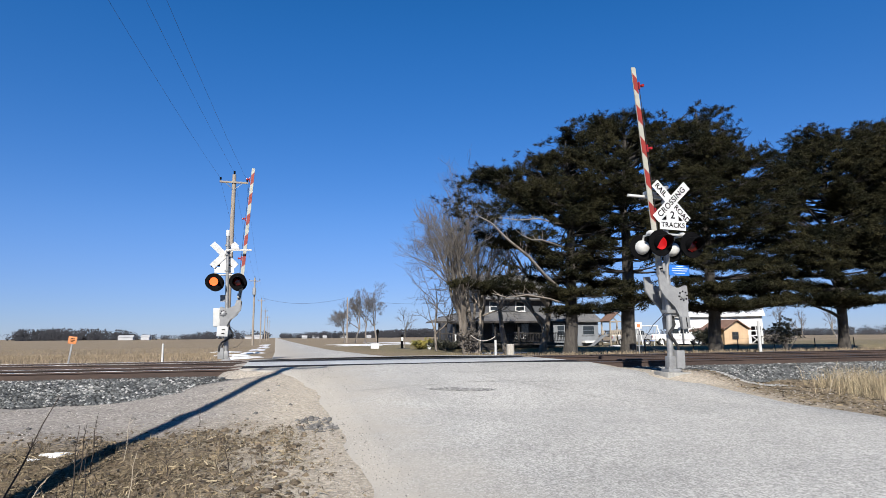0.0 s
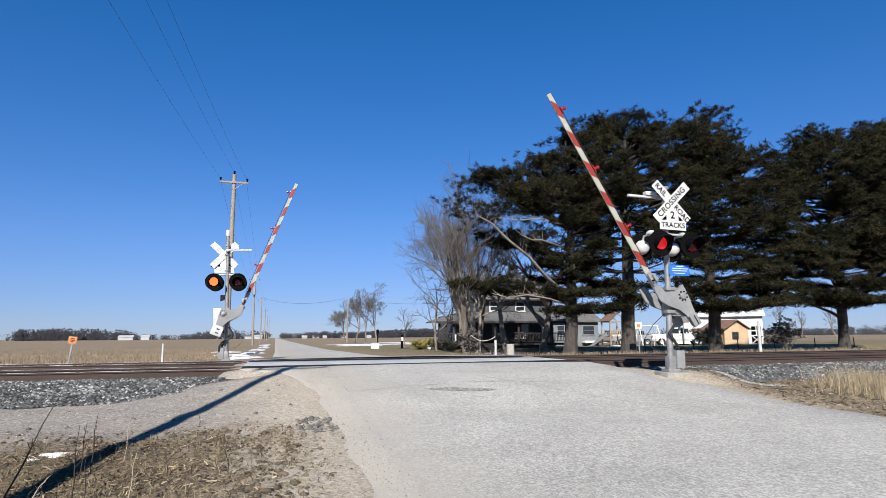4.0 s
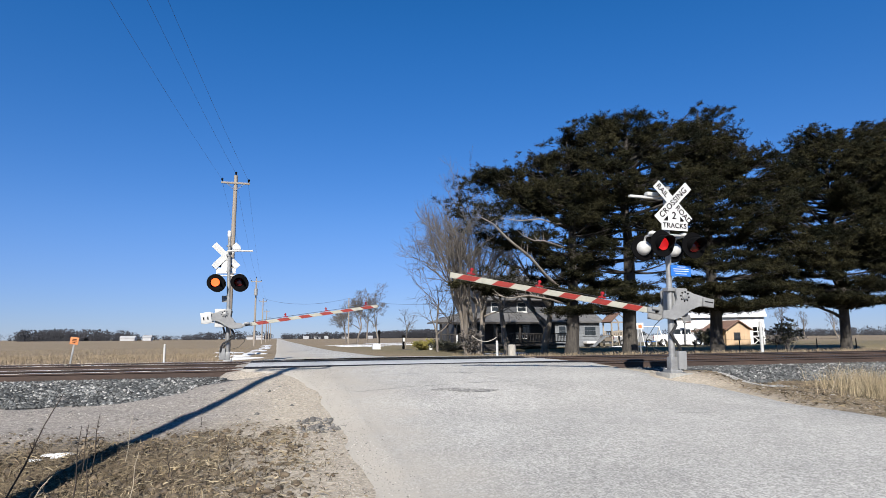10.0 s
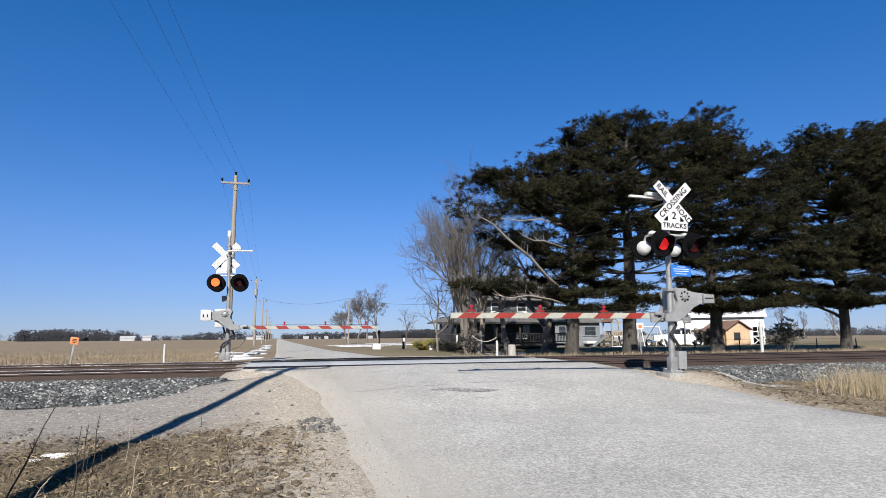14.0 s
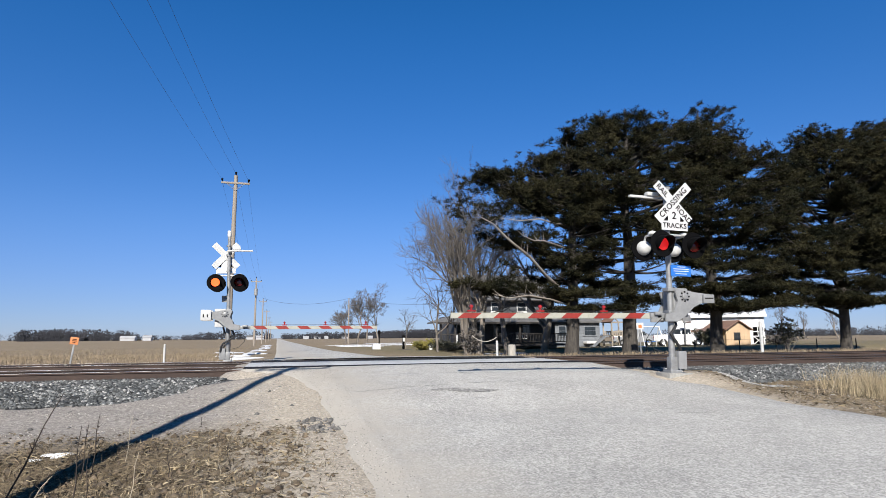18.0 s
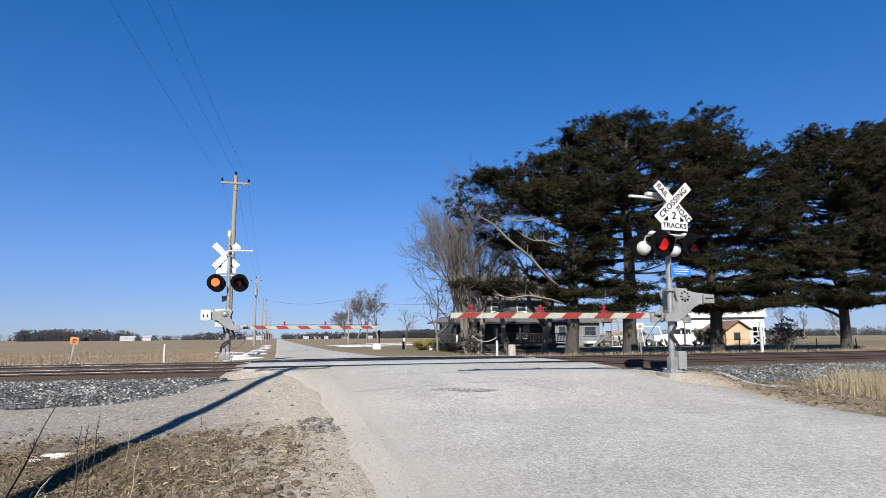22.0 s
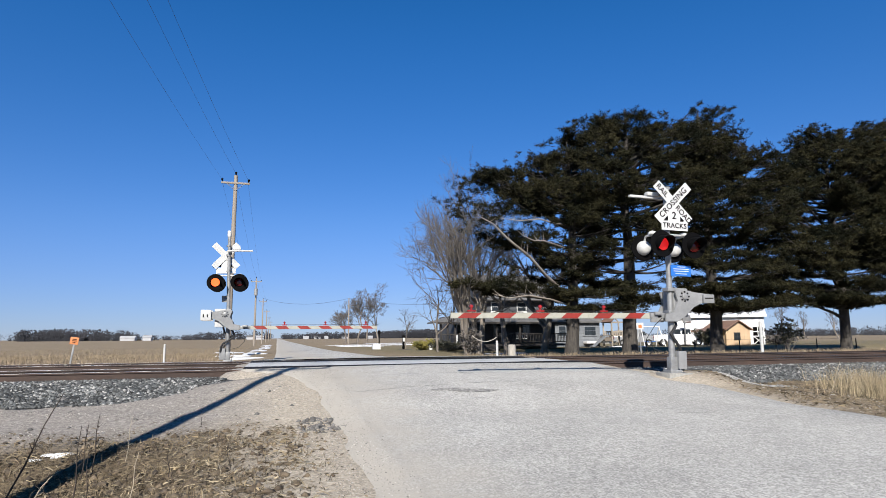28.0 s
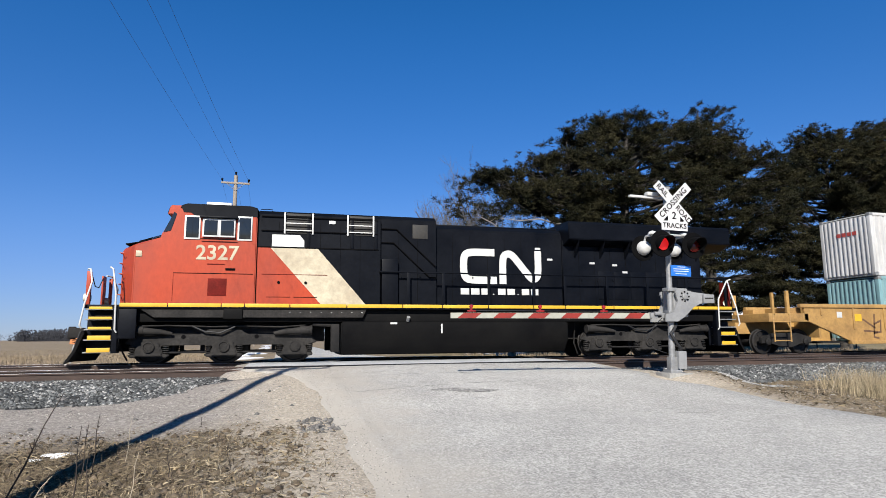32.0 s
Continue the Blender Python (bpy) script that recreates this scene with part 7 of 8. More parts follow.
def playset():
    x0, y0 = 31.7, 54.0
    p = thing("playset", pose(x0, y0, float(gz(x0, y0)) - 0.02) @ Matrix.Diagonal((1.23, 1.23, 1.23, 1)), "weathered wooden play tower with red-brown roof and slide", "playset")
    for x in (0, 1.4):
        for y in (0, 1.3):
            part("post", box(bmesh.new(), (x - 0.05, y - 0.05, 0), (x + 0.05, y + 0.05, 2.0), 0.008), M_PLAYWOOD, p)
    part("deck", box(bmesh.new(), (-0.05, -0.05, 0.85), (1.45, 1.35, 0.93), 0.008), M_PLAYWOOD, p)
    for y in (0, 1.3):
        for z in (1.2, 1.95):
            part("rail", box(bmesh.new(), (-0.05, y - 0.03, z - 0.05), (1.45, y + 0.03, z + 0.05), 0.005), M_PLAYWOOD, p)
        for k in range(8):
            part("slat", box(bmesh.new(), (0.1 + 0.165 * k, y - 0.02, 0.93), (0.18 + 0.165 * k, y + 0.02, 1.2)), M_PLAYWOOD, p)
        part("gable_frame", tube(bmesh.new(), [(-0.05, y, 1.98), (0.7, y, 2.62), (1.45, y, 1.98)], 0.05, 6), M_PLAYWOOD, p)
    part("roof_sheet", plate(bmesh.new(), [(-0.15, 1.95), (0.70, 2.68), (0.70, 2.72), (-0.18, 1.99)], -0.15, 1.45, "y"), M_BROWNROOF, p, "faded red-brown canopy")
    part("slide", plate(bmesh.new(), [(-0.02, 0.9), (-0.3, 0.88), (-1.3, 0.12), (-1.55, 0.08), (-1.55, 0.0), (-1.3, 0.04), (-0.3, 0.78), (-0.02, 0.8)], 0.35, 0.85, "y"), M_PALESIDING, p)
    part("ladder", tube(bmesh.new(), [(0.4, -0.45, 0), (0.4, -0.02, 0.95)], 0.035, 6), M_PLAYWOOD, p)
    part("ladder", tube(bmesh.new(), [(0.9, -0.45, 0), (0.9, -0.02, 0.95)], 0.035, 6), M_PLAYWOOD, p)
    s = thing("swing_set", pose(34.8, 54.0, float(gz(34.8, 54)) - 0.02) @ Matrix.Diagonal((1.17, 1.17, 1.17, 1)), "white A-frame swing set on the lawn", "swing set")
    for x in (0.1, 1.85):
        for y in (-0.7, 0.7):
            part("leg", tube(bmesh.new(), [(x + (0.12 if x > 1 else -0.12), y, 0), (x, 0, 1.7)], 0.04, 8), M_TRIM, s)
    part("top_bar", tube(bmesh.new(), [(0.0, 0, 1.7), (1.95, 0, 1.7)], 0.045, 8), M_TRIM, s)
    for x in (0.6, 1.3):
        sw = part("swing_seat", box(bmesh.new(), (x - 0.2, -0.08, 0.42), (x + 0.2, 0.08, 0.46), 0.008), M_BLUE, s)
        for dx in (-0.19, 0.19):
            part("chain", tube(bmesh.new(), [(x + dx, 0, 0.45), (x + dx, 0, 1.7)], 0.01, 4), M_STEEL, sw)


playset()


def post(name, x, y, h, r, material, label, category="post", group="", tilt=(0, 0)):
    z = float(gz(x, y))
    p = thing(name, pose(x, y, z - 0.05, tilt[0], tilt[1], 0), label, category, group)
    part("shaft", tube(bmesh.new(), [(0, 0, 0), (0, 0, h)], [r, r * 0.94], 10), material, p)
    part("cap", lathe(bmesh.new(), (0, 0, h), (0, 0, 1), [(r * 0.94, 0), (r * 0.7, 0.02), (0, 0.03)], 10), material, p)
    return p


post("white_post", 9.5, 26.0, 0.98, 0.06, M_WHITEMET, "white wooden post at the lawn's edge")
stump = post("stump", 10.2, 26.0, 0.78, 0.19, M_POSTWOOD, "short pale sawn-off log standing on end", "stump")
rope = thing("rope", pose(0, 0, 0), "drooping rope between a tree and a white post", "rope")
part("strand", tube(bmesh.new(), [(8.4 + 1.1 * k / 8, 26.2 - 0.02 * k, 0.05 - 0.9 * (k / 8) * (1 - k / 8) - 0.08 * k / 8) for k in range(9)], 0.02, 6), M_POSTWOOD, rope)
post("white_post", 25.55, 28.0, 1.85, 0.09, M_WHITEMET, "tall white post beside the tracks")
post("white_marker", -4.36, 27.0, 0.95, 0.045, M_WHITEMET, "white marker post in the field's edge")
for x, y in ((31.0, 36), (35.0, 37), (39.2, 37.5), (43.5, 38), (23, 35), (27, 35.5)):
    post("fence_post", x, y, 1.1, 0.038, M_DARKWOOD, "dark weathered fence post along the field", "post", "fence posts")
fence = thing("wire_fence", pose(0, 0, 0), "thin wire strands along dark fence posts", "fence")
for z in (0.35, 0.7, 1.05):
    part("strand", tube(bmesh.new(), [(x, y - 0.07, float(gz(x, y)) + z) for x, y in ((23, 35), (27, 35.5), (31, 36), (35, 37), (39.2, 37.5), (43.5, 38))], 0.006, 4), M_WIRE, fence)


def leaning_sign():
    s = thing("field_sign", pose(-7.75, 27.0, float(gz(-7.75, 27)) - 0.05, 0, 7, 0), "faded orange sign leaning on a steel post in the field", "sign")
    part("post", box(bmesh.new(), (-0.03, -0.02, 0), (0.03, 0.02, 1.25), 0.004), M_STEEL, s)
    b = part("panel", box(bmesh.new(), (-0.16, -0.035, 1.0), (0.14, -0.022, 1.28), 0.004), M_ORANGE, s, "faded orange panel")
    for z, w in ((1.20, 0.08), (1.14, 0.1), (1.08, 0.06)):
        part("text_bar", box(bmesh.new(), (-w, -0.04, z - 0.014), (w - 0.02, -0.0355, z + 0.014)), M_BLACK, b)


leaning_sign()


def small_sign(x, y):
    s = thing("trackside_sign", pose(x, y, float(gz(x, y)) - 0.05), "small pale sign with orange mark on a grey post", "sign")
    part("post", tube(bmesh.new(), [(0, 0, 0), (0, 0, 1.75)], 0.04, 8), M_STEEL, s)
    b = part("panel", box(bmesh.new(), (-0.24, -0.06, 1.42), (0.2, -0.045, 1.78), 0.004), M_WHITE, s)
    part("mark", box(bmesh.new(), (-0.12, -0.064, 1.5), (0.08, -0.0605, 1.68)), M_ORANGE, b)


small_sign(19.35, 30.0)


def yard_lamp():
    s = thing("yard_lamp", pose(9.68, 60.0, float(gz(9.7, 60)) - 0.05), "black yard lamp post", "lamp post")
    part("pole", tube(bmesh.new(), [(0, 0, 0), (0, 0, 1.5)], 0.06, 8), M_BLACK, s)
    part("lantern", lathe(bmesh.new(), (0, 0, 1.5), (0, 0, 1), [(0.06, 0), (0.13, 0.05), (0.15, 0.3), (0.17, 0.32), (0, 0.45)], 10), M_BLACK, s)
    b = thing("utility_box", pose(9.35, 59.6, float(gz(9.3, 59.6)) - 0.02), "white square box on the lawn", "utility box")
    part("cabinet", box(bmesh.new(), (-0.38, -0.25, 0), (0.38, 0.25, 0.5), 0.02), M_TRIM, b)
    part("lid", box(bmesh.new(), (-0.42, -0.29, 0.5), (0.42, 0.29, 0.55), 0.01), M_TRIM, b)
    m = thing("yard_marker", pose(11.1, 55.0, float(gz(11.1, 55)) - 0.05), "dark post with a white plate on a mulch ring", "post")
    part("pole", box(bmesh.new(), (-0.1, -0.1, 0), (0.1, 0.1, 1.35), 0.02), M_BLACK, m)
    part("plate", box(bmesh.new(), (-0.09, -0.115, 0.78), (0.09, -0.1, 1.1), 0.005), M_TRIM, m)
    part("mulch", lathe(bmesh.new(), (0.1, 0, 0.03), (0, 0, 1), [(0.9, 0), (0.6, 0.06), (0, 0.09)], 18), M_DARKWOOD, m)
    k = thing("bucket", pose(12.4, 50.0, float(gz(12.4, 50)) - 0.01), "white plastic bucket on the lawn", "bucket")
    part("pail", lathe(bmesh.new(), (0, 0, 0), (0, 0, 1), [(0, 0), (0.15, 0), (0.2, 0.42), (0.18, 0.42), (0.14, 0.03), (0, 0.03)], 14), M_TRIM, k)


yard_lamp()


def basketball_hoop():
    x, y = 41.4, 55.5
    h = thing("basketball_hoop", pose(x, y, float(gz(x, y)) - 0.03, 0, 0, 20), "grey basketball backboard on a steel pole in the yard", "basketball hoop")
    part("pole", tube(bmesh.new(), [(0, 0.25, 0), (0, 0.25, 2.3), (0, 0.05, 2.75)], 0.06, 8), M_STEEL, h)
    board = part("backboard", box(bmesh.new(), (-0.7, -0.03, 2.35), (0.7, 0.02, 3.2), 0.012), M_GREY, h)
    part("square", plate(bmesh.new(), [(-0.28, 2.5), (0.28, 2.5), (0.28, 2.54), (-0.28, 2.54)], -0.036, -0.031, "y"), M_WHITE, board)
    part("rim", tube(bmesh.new(), [(0.23 * math.cos(a), -0.27 + 0.23 * math.sin(a), 2.48) for a in [k * math.pi / 6 for k in range(13)]], 0.012, 6), M_ORANGE, h)
    part("base", box(bmesh.new(), (-0.35, -0.1, 0.0), (0.35, 0.7, 0.16), 0.03), M_BLACK, h)


def porch_swing():
    w = thing("porch_swing", pose(20.3, 49.4, -1.05), "small white porch swing hanging under the farmhouse porch", "porch swing")
    part("seat", box(bmesh.new(), (-0.45, -0.22, 0.82), (0.45, 0.22, 0.87), 0.01), M_TRIM, w)
    for k in range(5):
        part("back_slat", box(bmesh.new(), (-0.40 + 0.18 * k, 0.20, 0.87), (-0.32 + 0.18 * k, 0.23, 1.32), 0.006), M_TRIM, w)
    part("back_rail", box(bmesh.new(), (-0.45, 0.19, 1.30), (0.45, 0.24, 1.38), 0.008), M_TRIM, w)
    for x in (-0.43, 0.43):
        part("arm", box(bmesh.new(), (x - 0.03, -0.22, 1.06), (x + 0.03, 0.22, 1.10), 0.006), M_TRIM, w)
        part("chain", tube(bmesh.new(), [(x, -0.15, 1.1), (x, 0.0, 2.62)], 0.012, 5), M_STEEL, w)


basketball_hoop()
porch_swing()
# ---- shrubs, far trees and woods ----
M_YELLOWBUSH = mat("yellow_green_shrub", (0.30, 0.24, 0.05), (0.20, 0.19, 0.045), 1.5, 6, 0.7, bump=0, island=0.4)
M_DARKBUSH = mat("dark_broadleaf", (0.03, 0.035, 0.022), (0.055, 0.05, 0.03), 1.5, 6, 0.6, bump=0, island=0.5)
M_STRAW = mat("dry_grass", (0.38, 0.31, 0.20), (0.29, 0.23, 0.14), 0.8, 5, 0.85, bump=0, island=0.45)
M_FIELDGRASS = mat("field_grass", (0.215, 0.165, 0.105), (0.29, 0.225, 0.15), 0.3, 2, 0.9, bump=0, island=0.35)
M_LITTER = mat("straw_litter", (0.24, 0.185, 0.11), (0.085, 0.064, 0.04), 1.2, 5, 0.9, bump=0, island=0.8)
M_STALK = mat("dead_stalk", (0.028, 0.02, 0.016), (0.055, 0.04, 0.03), 3, 12, 0.9, bump=0.1)
M_PALESTALK = mat("pale_stalk", (0.42, 0.36, 0.27), (0.34, 0.28, 0.2), 3, 12, 0.9, bump=0.1)
M_GRAVEL = mat("loose_gravel", (0.28, 0.255, 0.225), (0.43, 0.40, 0.365), 1.5, 14, 0.9, bump=0.3, grit=0.25, island=0.6)
M_CLOD = mat("broken_asphalt", (0.10, 0.095, 0.09), (0.18, 0.17, 0.16), 3, 14, 0.9, bump=0.4, island=0.4)


def bush(name, x, y, rx, rz, n, material, label, seed, leaf=0.12, stems=10, low=0.45):
    g = np.random.RandomState(seed)
    z0 = float(gz(x, y))
    t = thing(name, pose(x, y, z0), label, "shrub")
    st = Sticks()
    pts = []
    for k in range(stems):
        e = g.normal(size=3) * (rx * 0.8, rx * 0.6, rz * 0.3) + (0, 0, rz * 1.3)
        st.add([(g.uniform(-0.1, 0.1), g.uniform(-0.1, 0.1), -0.05), e * 0.5 + g.normal(size=3) * 0.05, e], [0.025, 0.016, 0.006], 4)
        for j in range(n // stems):
            pts.append(e * g.uniform(low, 1.05) + g.normal(size=3) * (rx * 0.25, rx * 0.25, rz * 0.22 * (1.2 - low)))
    st.done("stems", M_TWIG, t)
    p = np.array(pts)
    p[:, 2] = np.abs(p[:, 2])
    v, f = needles(p, seed, 8, leaf, leaf * 0.6)
    cloud("leaves", v, f, material, t, smooth=False)


bush("yellow_shrub", 12.0, 50.6, 0.75, 0.45, 700, M_YELLOWBUSH, "rounded yellow-green shrub by the porch", 41)
bush("dark_shrub", 32.1, 33.0, 0.5, 1.2, 110, M_DARKBUSH, "sparse dark-leaved shrub on bare stems", 42, 0.17, 14, 0.72)
bush("dark_shrub", 13.2, 48.0, 0.7, 0.4, 400, M_DARKBUSH, "low dark shrub in front of the porch", 43)
bush("small_conifer", 39.3, 50.0, 0.5, 0.75, 500, M_DARKBUSH, "small dark conifer beside the shed", 44)
bush("brown_shrub", 10.1, 31.6, 0.3, 0.75, 160, M_TWIG, "tangle of brown brush round a tree's foot", 45, 0.2, 40)
bush("brown_shrub", 53.5, 56.0, 1.2, 0.6, 300, M_TWIG, "brown bare shrubs by a white barn", 46, 0.25, 40)
# vine-covered trunk and two more trunks in front of the house
bare_tree(10.05, 32.0, 9.0, 0.2, 51, "old leafless tree with a thick vine-tangled trunk", 0.36, 5, 2, calm=0.45)
bare_tree(15.4, 40.0, 12.0, 0.23, 52, "thick-trunked leafless yard tree before the farmhouse", 0.4, 4, 1, group="yard trees")
bare_tree(18.25, 40.5, 12.0, 0.28, 53, "thick-trunked leafless yard tree before the farmhouse", 0.4, 4, 1, group="yard trees")
bare_tree(12.75, 62.0, 5.2, 0.06, 54, "slender young leafless tree on the lawn", 0.4, 4, 1, group="yard trees")
for k, (x, y, h) in enumerate(((13.4, 125, 9.5), (15.6, 124, 12.5), (17.6, 126, 12.0), (20.4, 127, 12.5))):
    bare_tree(x, y, h, 0.2, 60 + k, "round-crowned leafless roadside tree", 0.5, 6, 1, group="roadside trees", lift=0.03, calm=0.8, finest=0.017)
for k, (x, y, h) in enumerate(((108, 112, 9), (118, 116, 8), (96, 110, 8), (130, 118, 9))):
    bare_tree(x, y, h, 0.2, 70 + k, "leafless tree at the far field's edge", 0.5, 4, 1, group="field edge trees")
t = thing("utility_pole", pose(13.15, 118, float(gz(13, 118)) - 0.1), "plain wooden utility pole beside the far road", "utility pole", "roadside utility poles")
part("pole", tube(bmesh.new(), [(0, 0, 0), (0, 0, 8.8)], [0.15, 0.1], 10), M_POLE, t)
part("wire", tube(bmesh.new(), [Vector(ARM_TOP[4][2]).lerp(Vector((13.15, 118, 7.5)), u) - Vector((0, 0, 5.0 * u * (1 - u))) for u in [k / 12 for k in range(13)]], 0.02, 4), M_WIRE, lines)
part("wire", tube(bmesh.new(), [Vector((13.15, 118, 7.5)).lerp(Vector((24, 58, 4.0)), u) - Vector((0, 0, 4 * u * (1 - u))) for u in [k / 12 for k in range(13)]], 0.014, 4), M_WIRE, lines)


def woods(name, x0, x1, y, height, count, seed, material=M_FARTWIG, label="line of leafless woods on the horizon"):
    """Far wood: each tree a fan of twigs over a stem, thick brush below."""
    g = np.random.RandomState(seed)
    per = 90
    tx = g.uniform(x0, x1, count)
    ty = y + g.uniform(-25, 25, count)
    hh = height * (0.55 + 0.5 * g.rand(count)) * (0.75 + 0.25 * np.sin(tx * 0.021 + seed))
    u = g.rand(count, per) ** 1.35
    c = np.stack([tx[:, None] + g.normal(size=(count, per)) * hh[:, None] * 0.28 * np.sin(np.clip(u, 0.1, 1) * 2.6), ty[:, None] + g.normal(size=(count, per)) * 2, -1.3 + u * hh[:, None] * 0.92], -1)
    d = np.stack([g.normal(size=(count, per)) * 0.5, g.normal(size=(count, per)) * 0.3, 0.6 + g.rand(count, per)], -1) * (hh[:, None, None] * 0.11)
    w = np.stack([g.normal(size=(count, per)), g.normal(size=(count, per)) * 0.3, g.normal(size=(count, per)) * 0.4], -1) * (hh[:, None, None] * 0.045)
    v = np.stack([c - w, c + w, c + d], 2).reshape(-1, 3)
    ob = cloud(name, v, np.arange(len(v)).reshape(-1, 3), material)
    tagged(ob, label, "woods", kind="stuff")


# distance haze put into the colour: a paler blue-grey copy of far_bare_woods
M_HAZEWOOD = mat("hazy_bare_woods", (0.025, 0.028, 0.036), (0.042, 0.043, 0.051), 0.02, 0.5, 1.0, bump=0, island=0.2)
woods("far_woods", -230, -140, 660, 11.5, 130, 81)
woods("far_woods", -155, -85, 700, 10, 80, 82)
woods("far_woods", -420, -225, 900, 10, 90, 83)
woods("far_woods", -110, -8, 820, 11, 80, 84)
woods("far_woods", 8, 260, 950, 14, 430, 85)
woods("far_woods", 36, 150, 800, 9, 110, 88)
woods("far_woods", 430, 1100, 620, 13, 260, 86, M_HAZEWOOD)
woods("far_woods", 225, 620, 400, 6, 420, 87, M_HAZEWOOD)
M_FARWHITE = mat("far_white_building", (0.45, 0.45, 0.46), (0.38, 0.38, 0.39), 0.2, 2, 0.7)
for k, (x, y, w, h) in enumerate(((-128, 600, 12, 2.6), (-113, 605, 7, 3), (34, 760, 6, 1.9), (49, 785, 8, 2.2), (57, 745, 4, 1.8), (84, 790, 9, 2.3), (112, 760, 5, 1.9), (-30, 740, 7, 3), (-18, 700, 8, 2.6))):
    b = thing("far_farm_building", pose(x, y, -1.35), "distant white farm building on the horizon", "building", "far farm buildings")
    part("wall", box(bmesh.new(), (-w / 2, 0, 0), (w / 2, 8, h)), M_FARWHITE, b)
    part("roof", plate(bmesh.new(), [(-0.4, h - 0.1), (4, h + 1.8), (8.4, h - 0.1)], -w / 2 - 0.3, w / 2 + 0.3, "x"), M_SHINGLE if k in (3, 5, 7) else M_FARWHITE, b)


# ---- snow ----
def snow_patch(x, y, rx, ry, seed):
    g = np.random.RandomState(seed)
    bm = bmesh.new()
    n = 26
    a = [2 * math.pi * k / n for k in range(n)]
    wob = [1 + 0.28 * math.sin(3 * t + seed) + 0.2 * math.sin(5 * t + 2 * seed) + g.uniform(-0.12, 0.12) for t in a]
    rings = []
    for q, h in ((1.0, -0.02), (0.8, 0.05 * min(1, rx * 2)), (0.45, 0.08 * min(1, rx * 2))):
        rings.append([bm.verts.new((x + rx * q * w * math.cos(t), y + ry * q * w * math.sin(t), float(gz(x + rx * q * w * math.cos(t), y + ry * q * w * math.sin(t))) + h * (0.7 + 0.5 * g.rand()))) for t, w in zip(a, wob)])
    mid = bm.verts.new((x, y, float(gz(x, y)) + 0.09 * min(1, rx * 2)))
    for p, q in zip(rings, rings[1:]):
        for k in range(n):
            bm.faces.new((p[k], p[(k + 1) % n], q[(k + 1) % n], q[k]))
    for k in range(n):
        bm.faces.new((rings[-1][k], rings[-1][(k + 1) % n], mid))
    ob = part("snow_patch", bm, M_SNOW)
    tagged(ob, "patch of old melting snow on the ground", "snow", "snow patches")


for k, (x, y, rx, ry) in enumerate(((-1.5, 31.0, 0.8, 0.9), (-2.5, 36.5, 0.9, 1.1), (-1.45, 43, 0.75, 1.9), (-1.5, 58, 0.7, 4.5), (-1.2, 74, 0.6, 6), (-1.4, 98, 0.7, 10), (-3.4, 47, 0.9, 1.6),
                                   (14, 92, 6, 2.5), (22, 96, 7, 2), (27, 122, 11, 5), (40, 130, 10, 5), (11, 80, 3, 1.2), (-2.62, 9.0, 0.16, 0.11), (-2.82, 8.8, 0.08, 0.05), (11.5, 10.7, 0.06, 0.04), (26, 62, 4, 1.0), (33, 53, 2.2, 0.5), (14.5, 45.6, 1.4, 0.3), (17.6, 46, 1.6, 0.3))):
    snow_patch(x, y, rx, ry, k)


# ---- dead grass, litter, stalks ----
def blades(name, pts, height, material, label, seed, lean=0.35, width=0.008, kind_word="grass"):
    g = np.random.RandomState(seed)
    n = len(pts)
    h = height * (0.45 + 0.8 * g.rand(n))
    a = g.uniform(0, 6.283, n)
    side = np.stack([np.cos(a), np.sin(a), np.zeros(n)], -1) * (width * (0.6 + 0.8 * g.rand(n)))[:, None]
    b = g.uniform(0, 6.283, n)
    off = np.stack([np.cos(b), np.sin(b), np.zeros(n)], -1) * (lean * h * g.rand(n))[:, None]
    up = np.zeros((n, 3))
    up[:, 2] = h
    v = np.stack([pts - side, pts + side, pts + off * 0.35 + up * 0.6 + side * 0.7, pts + off * 0.35 + up * 0.6 - side * 0.7, pts + off + up * 0.97], 1).reshape(-1, 3)
    i = np.arange(n)[:, None] * 5
    f = np.concatenate([i + np.array([[0, 1, 2]]), i + np.array([[0, 2, 3]]), i + np.array([[3, 2, 4]])])
    ob = cloud(name, v, f, material)
    tagged(ob, label, kind_word, kind="stuff")


def litter(name, pts, length, material, label, seed, tilt=0.25, width=0.007):
    g = np.random.RandomState(seed)
    n = len(pts)
    a = g.uniform(0, 6.283, n)
    ln = length * (0.3 + 0.9 * g.rand(n) ** 1.5)
    d = np.stack([np.cos(a), np.sin(a), g.normal(size=n) * tilt], -1) * ln[:, None]
    s = np.stack([-np.sin(a), np.cos(a), g.normal(size=n) * 0.5], -1) * (width * (0.5 + g.rand(n) ** 2 * 2.2))[:, None]
    c = pts + np.array([0, 0, 0.012])
    bend = np.zeros((n, 3))
    bend[:, 2] = ln * 0.12
    v = np.stack([c - d - s, c - d + s, c + s + bend, c - s + bend, c + d + s * 0.5, c + d - s * 0.5], 1).reshape(-1, 3)
    i = np.arange(n)[:, None] * 6
    f = np.concatenate([i + np.array([[0, 1, 2, 3]]), i + np.array([[3, 2, 4, 5]])])
    ob = cloud(name, v, f, material)
    tagged(ob, label, "litter", kind="stuff")


def thin(p):
    """Fewer bits towards the road's edge and the gravel, and in bare spots."""
    keep = np.array([noise.noise(Vector((q[0] * 1.6, q[1] * 1.6, 0))) for q in p]) * 0.9 + 0.75
    keep *= np.clip((0.75 - p[:, 0]) / 1.3, 0.04, 1) * np.clip((10.3 - p[:, 1]) / 1.2, 0.1, 1)
    return p[np.random.RandomState(len(p)).rand(len(p)) < keep]


